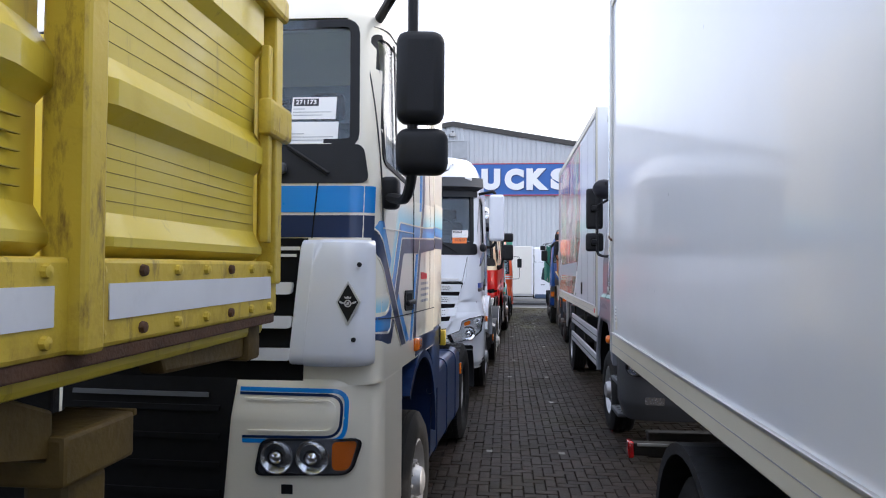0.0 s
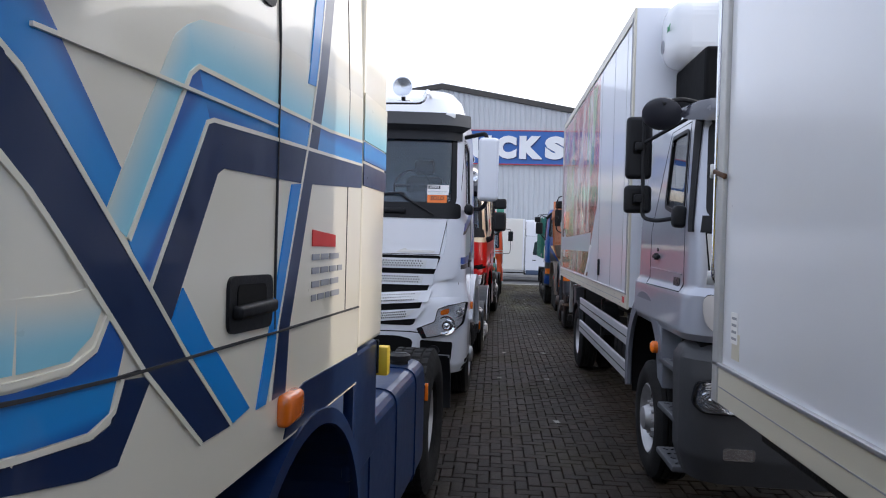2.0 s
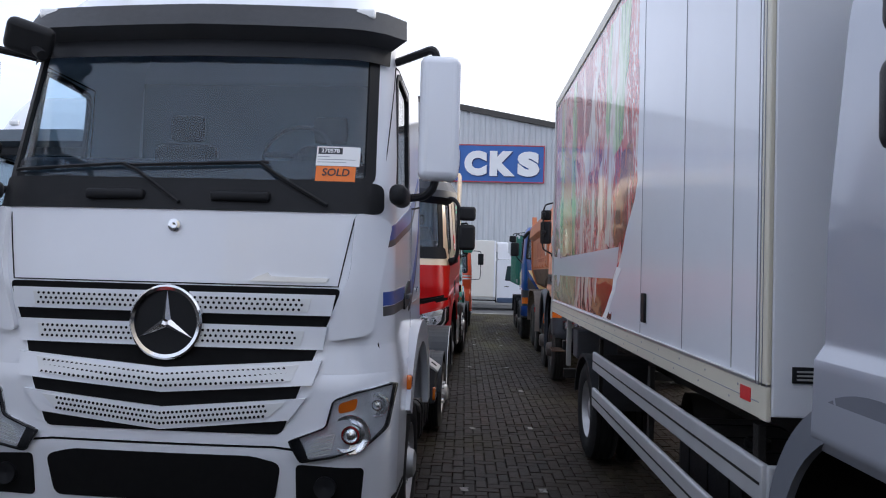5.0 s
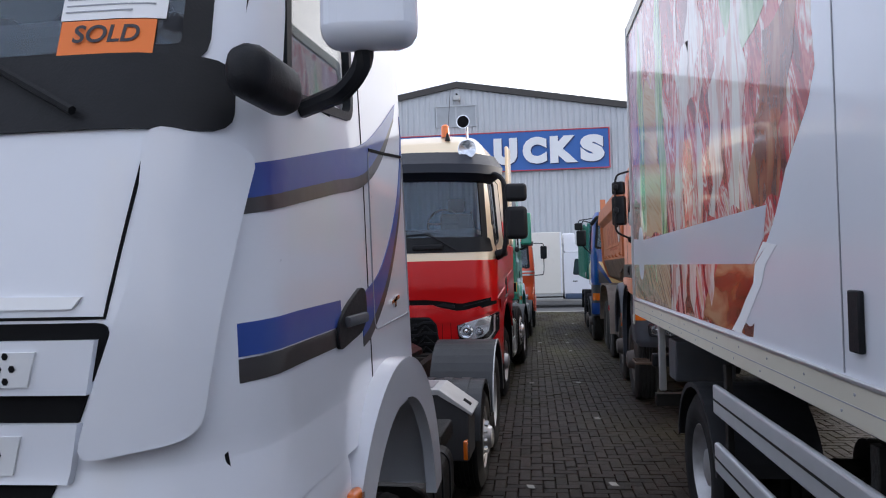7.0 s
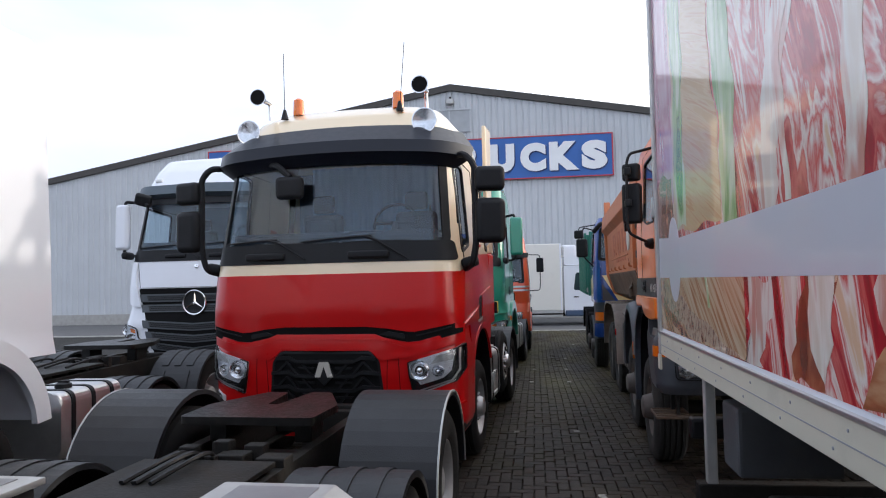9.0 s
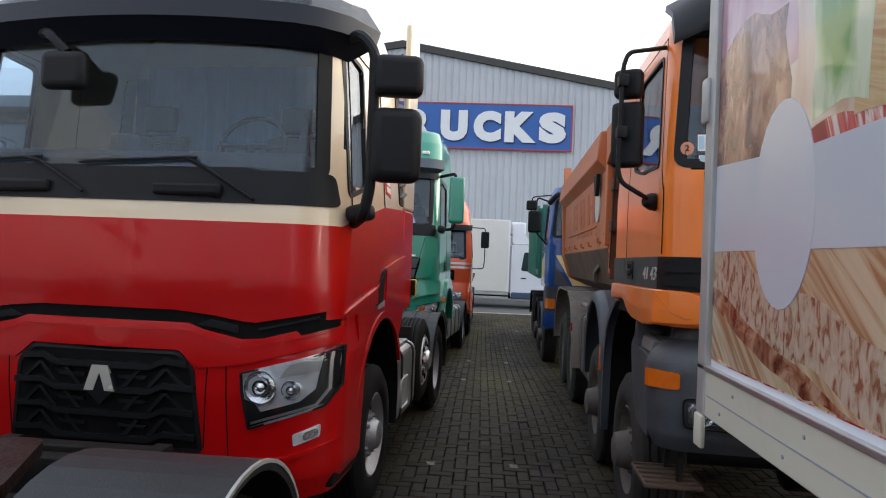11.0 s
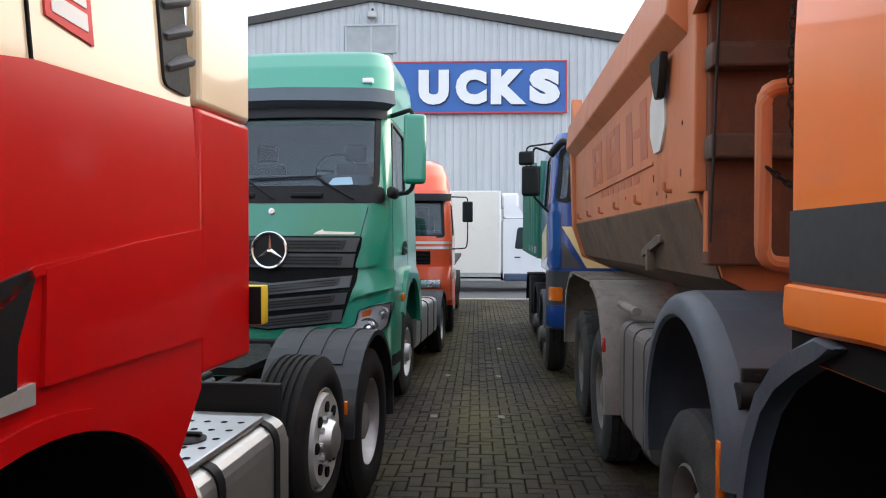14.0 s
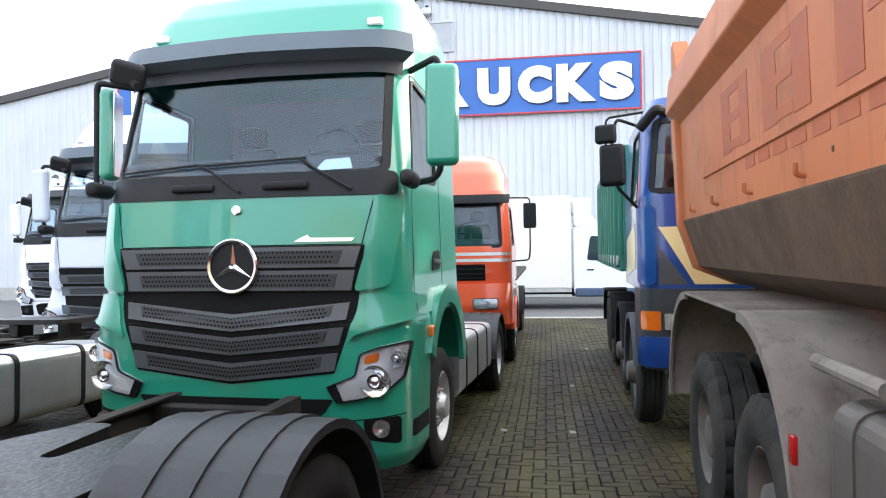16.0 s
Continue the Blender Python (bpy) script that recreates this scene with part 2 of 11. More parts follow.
BUMPG = material("dark_grey_bumper", (0.036, 0.038, 0.043), 0.6, var=0.1, scale=5, bump=0.15, bscale=140, dirt=0.2, dirt_col=(0.08, 0.074, 0.066))
JNT = material("joint_shadow", (0.028, 0.028, 0.03), 0.7, var=0.1)
# near-black for joints, and for shade painted onto openings and gaps
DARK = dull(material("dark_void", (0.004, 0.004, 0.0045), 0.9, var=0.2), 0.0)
STEELD = material("grimy_steel", (0.02, 0.019, 0.018), 0.6, 0.3, var=0.25, scale=7, bump=0.3, bscale=60, dirt=0.4, dirt_col=(0.055, 0.043, 0.032))
RUST = material("rusty_steel", (0.085, 0.04, 0.02), 0.8, 0.1, var=0.3, scale=9, bump=0.4, bscale=70, dirt=0.4, dirt_col=(0.07, 0.045, 0.03))
RUBBER = material("tyre_rubber", (0.011, 0.011, 0.0115), 0.78, var=0.2, scale=8, bump=0.2, bscale=90, dirt=0.3, dirt_col=(0.045, 0.04, 0.036))
RUBBERD = material("dusty_tyre_rubber", (0.018, 0.017, 0.016), 0.85, var=0.25, scale=7, bump=0.25, bscale=80, dirt=0.45, dirt_col=(0.075, 0.064, 0.054))
RIM = material("wheel_steel", (0.42, 0.42, 0.43), 0.45, 0.6, var=0.12, scale=10, dirt=0.3)
RIMDIRT = material("muddy_wheel_steel", (0.13, 0.115, 0.105), 0.75, 0.2, var=0.2, scale=10, dirt=0.5, dirt_col=(0.2, 0.16, 0.12))
INT = material("cab_interior", (0.03, 0.032, 0.037), 0.75, var=0.15)
INTL = material("cab_lining", (0.17, 0.21, 0.25), 0.85, var=0.1)
AMBER = material("amber_lens", (0.75, 0.16, 0.01), 0.15, coat=0.8, var=0.08, scale=30)
REDLENS = material("red_lens", (0.5, 0.01, 0.01), 0.15, coat=0.8)
LENS = material("lamp_reflector", (0.86, 0.87, 0.9), 0.14, 0.92, coat=0.6, var=0.12, scale=30, bump=0.35, bscale=38)
TUB = material("silver_lamp_tub", (0.72, 0.74, 0.78), 0.3, 0.35, coat=0.5, var=0.12, scale=14, bump=0.3, bscale=18)
LENSW = material("lamp_white", (0.8, 0.8, 0.79), 0.2, 0.1, coat=1.0, var=0.05)
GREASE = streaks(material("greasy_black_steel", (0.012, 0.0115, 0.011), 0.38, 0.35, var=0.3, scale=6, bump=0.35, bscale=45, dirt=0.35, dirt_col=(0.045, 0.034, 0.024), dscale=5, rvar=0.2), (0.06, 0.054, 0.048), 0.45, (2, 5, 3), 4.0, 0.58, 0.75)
YBLOCK = material("marker_yellow", (0.75, 0.52, 0.03), 0.45, dirt=0.15)
PAPER = material("paper", (0.82, 0.82, 0.82), 0.7, var=0.02)
PAPERO = material("orange_paper", (0.85, 0.20, 0.03), 0.6, var=0.04)
INK = material("ink", (0.03, 0.03, 0.04), 0.6)
INKG = material("grey_ink", (0.30, 0.31, 0.34), 0.6)
REDINK = material("red_ink", (0.62, 0.03, 0.03), 0.5)
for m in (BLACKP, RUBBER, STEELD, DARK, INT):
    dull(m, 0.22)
GLASS_W = glass("windscreen_glass", (0.80, 0.90, 0.97))
GLASS_S = glass("side_glass", (0.94, 0.96, 0.96))
GLASS_L = glass("lamp_glass", (0.93, 0.94, 0.95))


# ---------------- mesh helpers ----------------
def link_bm(name, bm, mat, sharp=35):
    bmesh.ops.recalc_face_normals(bm, faces=bm.faces[:])
    bm.faces.index_update()
    area = [f.calc_area() for f in bm.faces]
    # broad flat faces beside thin bevel strips stay truly flat
    flat = [f.index for f in bm.faces if area[f.index] > 0.01 and any(area[g.index] < 0.12 * area[f.index] for e in f.edges for g in e.link_faces if g is not f)]
    me = bpy.data.meshes.new(name)
    bm.to_mesh(me)
    bm.free()
    me.shade_smooth()
    me.set_sharp_from_angle(angle=radians(sharp))
    for i in flat:
        me.polygons[i].use_smooth = False
    me.materials.append(mat)
    return new(name, me)


def part(name, bm, mat, parent, label="", sharp=35):
    ob = link_bm(name, bm, mat, sharp)
    ob.parent = parent
    if label:
        ob["label"] = label
    return ob


def thing(name, x, y, z, rz, label, category, group="", kind=""):
    ob = new(name)
    ob.empty_display_size = 0.2
    ob.matrix_world = pose(x, y, z, 0, 0, rz)
    return tagged(ob, label, category, group, kind)


def fall(y):
    """Height of the yard: level, then a gentle fall towards the hall."""
    return -0.28 * min(1.0, max(0.0, (y - 21.5) / 7.0))


def stand(ob, z, rx=0.0, lift=0.0):
    """Set a vehicle on the falling ground; lift: how much higher its body rides over its wheels."""
    ob.matrix_world = Matrix.Translation((0, 0, z)) @ ob.matrix_world @ pose(0, 0, 0, rx)
    for c in ob.children:
        if c.name.split(".")[0] not in ("wheel", "axle", "mudguard"):
            c.location.z += lift


def share(ob, m, parent):
    """A further part on the same mesh as ob, at the pose m under parent."""
    o = new(ob.name.split(".")[0], ob.data)
    o.parent = parent
    o.matrix_basis = m
    for c in ob.children:
        k = new(c.name.split(".")[0], c.data)
        k.parent = o
        k.matrix_basis = c.matrix_basis
        if "label" in c:
            k["label"] = c["label"]
    if "label" in ob:
        o["label"] = ob["label"]
    return o


def box(bm, x0, x1, y0, y1, z0, z1, bev=0.008, seg=2):
    vs = [bm.verts.new((x, y, z)) for x in (x0, x1) for y in (y0, y1) for z in (z0, z1)]
    idx = ((0, 1, 3, 2), (4, 6, 7, 5), (0, 4, 5, 1), (2, 3, 7, 6), (0, 2, 6, 4), (1, 5, 7, 3))
    fs = [bm.faces.new([vs[i] for i in f]) for f in idx]
    if bev > 0:
        es = list({e for f in fs for e in f.edges})
        bmesh.ops.bevel(bm, geom=es, offset=bev, segments=seg, affect="EDGES", profile=0.5)
    return bm


def bx(*a, **k):
    return box(bmesh.new(), *a, **k)


def prism(bm, poly, axis, a, b, bev=0.0):
    """A polygon in the two other axes drawn out along axis from a to b."""
    def at(p, v):
        return {"x": (v, p[0], p[1]), "y": (p[0], v, p[1]), "z": (p[0], p[1], v)}[axis]
    v0 = [bm.verts.new(at(p, a)) for p in poly]
    v1 = [bm.verts.new(at(p, b)) for p in poly]
    n = len(poly)
    fs = [bm.faces.new(v0), bm.faces.new(v1[::-1])]
    fs += [bm.faces.new((v0[i], v0[(i + 1) % n], v1[(i + 1) % n], v1[i])) for i in range(n)]
    if bev:
        es = list({e for f in fs for e in f.edges})
        bmesh.ops.bevel(bm, geom=es, offset=bev, segments=2, affect="EDGES", profile=0.5)
    return bm


def tube(bm, pts, r, n=10, close=True):
    pts = [Vector(p) for p in pts]
    rings = []
    up = Vector((0.13, 0.31, 0.94))
    for i, p in enumerate(pts):
        d = ((pts[i] - pts[i - 1]).normalized() if i else Vector()) + ((pts[i + 1] - pts[i]).normalized() if i < len(pts) - 1 else Vector())
        d.normalize()
        a = d.cross(up)
        if a.length < 0.05:
            a = d.cross(Vector((1, 0, 0)))
        a.normalize()
        b = d.cross(a)
        rings.append([bm.verts.new(p + r * (math.cos(t) * a + math.sin(t) * b)) for t in (2 * math.pi * k / n for k in range(n))])
    for q, s in zip(rings, rings[1:]):
        for k in range(n):
            bm.faces.new((q[k], q[(k + 1) % n], s[(k + 1) % n], s[k]))
    if close:
        bm.faces.new(rings[0])
        bm.faces.new(rings[-1][::-1])
    return bm


def smooth_line(pts, r=0.05, n=4):
    """A polyline whose corners are rounded."""
    pts = [Vector(p) for p in pts]
    out = [pts[0]]
    for a, b, c in zip(pts, pts[1:], pts[2:]):
        d1, d2 = (a - b), (c - b)
        k = min(r, d1.length * 0.45, d2.length * 0.45)
        p, q = b + d1.normalized() * k, b + d2.normalized() * k
        for i in range(n + 1):
            t = i / n
            out.append(p * (1 - t) ** 2 + b * 2 * t * (1 - t) + q * t * t)
    out.append(pts[-1])
    return out


def rpoly(pts, r=0.05, n=4):
    """A closed outline with rounded corners."""
    out = []
    m = len(pts)
    for i in range(m):
        a, b, c = Vector(pts[i - 1]), Vector(pts[i]), Vector(pts[(i + 1) % m])
        d1, d2 = a - b, c - b
        k = min(r, d1.length * 0.45, d2.length * 0.45)
        p, q = b + d1.normalized() * k, b + d2.normalized() * k
        for j in range(n + 1):
            t = j / n
            out.append(tuple(p * (1 - t) ** 2 + b * 2 * t * (1 - t) + q * t * t))
    return out


def lathe(bm, prof, n=32, axis="x", centre=(0, 0, 0), caps=True):
    """prof: (along, radius) pairs turned round the axis."""
    rings = []
    for a, r in prof:
        ring = []
        for k in range(n):
            t = 2 * math.pi * k / n
            p = {"x": (a, r * math.cos(t), r * math.sin(t)), "y": (r * math.cos(t), a, r * math.sin(t)), "z": (r * math.cos(t), r * math.sin(t), a)}[axis]
            ring.append(bm.verts.new(Vector(p) + Vector(centre)))
        rings.append(ring)
    for q, s in zip(rings, rings[1:]):
        for k in range(n):
            bm.faces.new((q[k], q[(k + 1) % n], s[(k + 1) % n], s[k]))
    if caps and prof[0][1] > 2e-4:
        bm.faces.new(rings[0])
    if caps and prof[-1][1] > 2e-4:
        bm.faces.new(rings[-1][::-1])
    return bm


def arc_strip(bm, r, wide0, wide1, a0, a1, thick=0.012, n=18, lip=0.0, cy=0.0, cz=0.0):
    """A mudguard: a curved sheet of radius r over x from wide0 to wide1, angles in degrees from straight back over the top."""
    prof = [(r, wide0), (r, wide1), (r - thick, wide1), (r - thick, wide0)]
    if lip:
        prof = [(r - lip, wide0), (r, wide0), (r, wide1), (r - lip, wide1), (r - lip, wide1 - thick), (r - thick, wide1 - thick), (r - thick, wide0 + thick), (r - lip, wide0 + thick)]
    rings = []
    for i in range(n + 1):
        t = radians(a0 + (a1 - a0) * i / n)
        rings.append([bm.verts.new((x, cy + q * math.cos(t), cz + q * math.sin(t))) for q, x in prof])
    m = len(prof)
    for q, s in zip(rings, rings[1:]):
        for k in range(m):
            bm.faces.new((q[k], q[(k + 1) % m], s[(k + 1) % m], s[k]))
    bm.faces.new(rings[0])
    bm.faces.new(rings[-1][::-1])
    return bm


def text_bm(s, size, bold=0.0, depth=0.004, shear=0.0, stretch=1.0, align="CENTER"):
    """Letters in the built-in font, lying in x and z and facing -y."""
    cu = bpy.data.curves.new("letters", "FONT")
    cu.body, cu.size, cu.offset, cu.extrude, cu.shear, cu.align_x, cu.align_y = s, size, bold, depth, shear, align, "CENTER"
    cu.resolution_u = 4
    ob = bpy.data.objects.new("letters", cu)
    me = bpy.data.meshes.new_from_object(ob)
    bm = bmesh.new()
    bm.from_mesh(me)
    bpy.data.objects.remove(ob)
    bpy.data.curves.remove(cu)
    bpy.data.meshes.remove(me)
    bmesh.ops.transform(bm, matrix=pose(0, 0, 0, 90) @ Matrix.Diagonal((stretch, 1, 1, 1)), verts=bm.verts)
    return bm


def moved(bm, m):
    bmesh.ops.transform(bm, matrix=m, verts=bm.verts)
    return bm


def inside(p, poly):
    x, y = p
    hit = False
    for (x0, y0), (x1, y1) in zip(poly, poly[1:] + poly[:1]):
        if (y0 > y) != (y1 > y) and x < (x1 - x0) * (y - y0) / (y1 - y0) + x0:
            hit = not hit
    return hit


class Skin:
    """The outer surface of a cab. rows: height, front, half width, corner radius, back; the front is bowed."""

    def __init__(self, rows, bow=0.06):
        self.rows, self.bow = rows, bow

    def row(self, z):
        r = self.rows
        if z <= r[0][0]:
            return r[0][1:]
        for a, b in zip(r, r[1:]):
            if z <= b[0]:
                t = (z - a[0]) / (b[0] - a[0])
                return tuple(p + (q - p) * t for p, q in zip(a[1:], b[1:]))
        return r[-1][1:]

    def front(self, x, z, off=0.0):
        f, w, r, _ = self.row(z)
        ax = min(abs(x), w - 1e-4)
        y = f + self.bow * (ax / w) ** 2
        d = ax - (w - r)
        if d > 0:
            y += r - math.sqrt(max(0, r * r - d * d))
            k = min(1, d / r)
            return Vector((math.copysign(abs(x) + off * k, x), y - off * math.sqrt(max(0, 1 - k * k)), z))
        return Vector((x, y - off, z))

    def side(self, y, z, sgn, off=0.0):
        f, w, r, _ = self.row(z)
        f += self.bow
        d = f + r - y
        if d > 0:
            d = min(d, r)
            k = d / r
            return Vector((sgn * (w - r + math.sqrt(max(0, r * r - d * d)) + off * math.sqrt(max(0, 1 - k * k))), y - off * k, z))
        return Vector((sgn * (w + off), y, z))

    def shell(self, holes_front=(), holes_side=(), step=0.05, top=True, bottom=True):
        bm = bmesh.new()
        z0, z1 = self.rows[0][0], self.rows[-1][0]
        zs = sorted(set([z0 + (z1 - z0) * i / max(2, round((z1 - z0) / step)) for i in range(max(2, round((z1 - z0) / step)) + 1)] + [r[0] for r in self.rows]))
        zs = [z for i, z in enumerate(zs) if i == 0 or z - zs[i - 1] > 0.004]
        nf, ns = 46, 26
        rings, tags = [], []
        for z in zs:
            f, w, r, b = self.row(z)
            ring = []
            for i in range(nf + 1):
                t = -1 + 2 * i / nf
                t = math.copysign(1 - (1 - abs(t)) ** 1.35, t)
                ring.append(self.front(t * w, z))
            ys = f + self.bow + r
            for i in range(1, ns + 1):
                ring.append(Vector((w, ys + (b - ys) * i / ns, z)))
            for i in range(1, 6):
                ring.append(Vector((w - 2 * w * i / 6, b, z)))
            for i in range(ns):
                ring.append(Vector((-w, b - (b - ys) * i / ns, z)))
            rings.append([bm.verts.new(p) for p in ring])
        n = len(rings[0])
        for q, s in zip(rings, rings[1:]):
            for k in range(n):
                vs = (q[k], q[(k + 1) % n], s[(k + 1) % n], s[k])
                c = sum((v.co for v in vs), Vector()) / 4
                if k < nf:
                    if any(inside((c.x, c.z), h) for h in holes_front):
                        continue
                if (nf - 6 <= k < nf + ns or k >= nf + ns + 6 or k < 6) and any(inside((c.y, c.z), h) for h in holes_side):
                    continue
                bm.faces.new(vs)
        if top:
            bm.faces.new(rings[-1])
        if bottom:
            bm.faces.new(rings[0][::-1])
        return bm

    def patch(self, poly, face="front", off=0.006, thick=0.012, grid=0.06, holes=()):
        """A panel on the skin: an outline in (x, z) on the front or (y, z) on a side (+1 or -1)."""
        flat = bmesh.new()
        flat.faces.new([flat.verts.new((p[0], p[1], 0)) for p in poly])
        us, vs = [p[0] for p in poly], [p[1] for p in poly]
        for lo, hi, nrm, k in ((min(us), max(us), (1, 0, 0), 0), (min(vs), max(vs), (0, 1, 0), 1)):
            c = math.ceil(lo / grid) * grid
            while c < hi:
                if c > lo + 0.001 and c < hi - 0.001:
                    co = (c, 0, 0) if k == 0 else (0, c, 0)
                    bmesh.ops.bisect_plane(flat, geom=flat.verts[:] + flat.edges[:] + flat.faces[:], plane_co=co, plane_no=nrm)
                c += grid
        if holes:
            kill = [f for f in flat.faces if any(inside(tuple(f.calc_center_median()[:2]), h) for h in holes)]
            bmesh.ops.delete(flat, geom=kill, context="FACES")

        def at(v, o):
            return self.front(v.co.x, v.co.y, o) if face == "front" else self.side(v.co.x, v.co.y, face, o)
        bm = bmesh.new()
        flat.verts.index_update()
        outer = {v.index: bm.verts.new(at(v, off)) for v in flat.verts}
        inner = {v.index: bm.verts.new(at(v, off - thick)) for v in flat.verts}
        for f in flat.faces:
            bm.faces.new([outer[v.index] for v in f.verts])
            bm.faces.new([inner[v.index] for v in reversed(f.verts)])
        for e in flat.edges:
            if len(e.link_faces) == 1:
                a, b = e.verts
                bm.faces.new((outer[a.index], outer[b.index], inner[b.index], inner[a.index]))
        flat.free()
        return bm

    def ring(self, poly, width, face="front", off=0.008, thick=0.02):
        """A frame along an outline, its inner edge drawn in by width."""
        c = Vector((sum(p[0] for p in poly) / len(poly), sum(p[1] for p in poly) / len(poly)))
        n = len(poly)
        inn = []
        for i in range(n):
            a, b, d = Vector(poly[i - 1]), Vector(poly[i]), Vector(poly[(i + 1) % n])
            t = (d - a).normalized()
            nn = Vector((-t.y, t.x))
            if nn.dot(c - b) < 0:
                nn = -nn
            inn.append(b + nn * width)

        def at(p, o):
            return self.front(p[0], p[1], o) if face == "front" else self.side(p[0], p[1], face, o)
        bm = bmesh.new()
        L = [[bm.verts.new(at(p, o)) for p in q] for q, o in ((poly, off), (inn, off), (inn, off - thick), (poly, off - thick))]
        for q, s in zip(L, L[1:] + L[:1]):
            for i in range(n):
                bm.faces.new((q[i], q[(i + 1) % n], s[(i + 1) % n], s[i]))
        return bm

    def line(self, pts, width=0.012, face="front", off=0.002, step=0.05, thick=0.006):
        """A narrow strip along a polyline on the skin (a joint, a stripe, a slat edge)."""
        dense = []
        for a, b in zip(pts, pts[1:]):
            n = max(1, int(math.hypot(b[0] - a[0], b[1] - a[1]) / step))
            dense += [(a[0] + (b[0] - a[0]) * i / n, a[1] + (b[1] - a[1]) * i / n) for i in range(n)]
        dense.append(pts[-1])
        bm = bmesh.new()

        def at(p, o):
            return self.front(p[0], p[1], o) if face == "front" else self.side(p[0], p[1], face, o)
        rows = []
        for i, p in enumerate(dense):
            a, b = Vector(dense[max(0, i - 1)]), Vector(dense[min(len(dense) - 1, i + 1)])
            t = (b - a).normalized()
            nn = Vector((-t.y, t.x)) * width / 2
            rows.append([bm.verts.new(at((p[0] + nn.x * s, p[1] + nn.y * s), o)) for s, o in ((1, off), (-1, off), (-1, off - thick), (1, off - thick))])
        for q, s in zip(rows, rows[1:]):
            for k in range(4):
                bm.faces.new((q[k], q[(k + 1) % 4], s[(k + 1) % 4], s[k]))
        bm.faces.new(rows[0])
        bm.faces.new(rows[-1][::-1])
        return bm


def join(bms):
    """Several meshes in one."""
    out = bmesh.new()
    for b in bms:
        me = bpy.data.meshes.new("tmp")
        b.to_mesh(me)
        b.free()
        out.from_mesh(me)
        bpy.data.meshes.remove(me)
    return out


def mirror_x(bm):
    bmesh.ops.transform(bm, matrix=Matrix.Diagonal((-1, 1, 1, 1)), verts=bm.verts)
    bmesh.ops.reverse_faces(bm, faces=bm.faces[:])
    return bm

# ---------------- wheels, mirrors and other shared truck pieces ----------------
def tyre_bm(r=0.5, w=0.3, grooves=4, lugs=0):
    bm = bmesh.new()
    ri = r * 0.56
    prof = [(-w / 2 + 0.03, ri), (-w / 2, ri + 0.05), (-w / 2, r - 0.07), (-w / 2 + 0.035, r - 0.008)]
    for g in range(grooves):
        x = -w / 2 + 0.05 + (w - 0.1) * (g + 0.5) / grooves
        prof += [(x - 0.009, r), (x - 0.007, r - 0.014), (x + 0.007, r - 0.014), (x + 0.009, r)]
    prof += [(w / 2 - 0.035, r - 0.008), (w / 2, r - 0.07), (w / 2, ri + 0.05), (w / 2 - 0.03, ri), (-w / 2 + 0.03, ri)]
    lathe(bm, prof, lugs * 6 if lugs else 40)
    if lugs:
        for v in bm.verts:
            q = math.hypot(v.co.y, v.co.z)
            if q > r - 0.02:
                f = (math.atan2(v.co.z, v.co.y) / (2 * math.pi) * lugs + (0.5 if v.co.x > 0 else 0) + abs(v.co.x) * 2.0) % 1
                k = (r + 0.003 if f > 0.25 else r - 0.009) / q if q > r - 0.01 else 1
                v.co.y, v.co.z = v.co.y * k, v.co.z * k
    return bm


def rim_bm(r=0.29, face=0.12, inset=0.03, holes=10, nuts=10, hub=0.1, hubout=0.05):
    """A steel disc wheel whose outer side looks along +x."""
    bm = bmesh.new()
    lathe(bm, [(-0.1, r), (face - 0.01, r), (face, r + 0.012), (face + 0.008, r), (face - 0.02, r - 0.02), (face - inset - 0.05, r - 0.045), (face - inset - 0.02, r * 0.62), (face - inset, r * 0.55), (face - inset, hub + 0.012), (face - inset + 0.012, hub + 0.008), (face - inset + hubout, hub * 0.86), (face - inset + hubout + 0.012, hub * 0.6), (face - inset + hubout + 0.014, 0.0001)], 40)
    for k in range(nuts):
        t = 2 * math.pi * k / nuts
        c = (0, 0.47 * r * math.cos(t), 0.47 * r * math.sin(t))
        lathe(bm, [(face - inset - 0.004, 0.017), (face - inset + 0.03, 0.016), (face - inset + 0.034, 0.0001)], 6, "x", c)
    return bm


def hole_bm(r=0.29, face=0.12, inset=0.03, holes=10):
    bm = bmesh.new()
    for k in range(holes):
        t = 2 * math.pi * (k + 0.5) / holes
        c = (0, 0.73 * r * math.cos(t), 0.73 * r * math.sin(t))
        lathe(bm, [(face - inset - 0.05, 0.03), (face - inset - 0.022, 0.03), (face - inset - 0.021, 0.0001)], 10, "x", c)
    return bm


WHEELS = {}


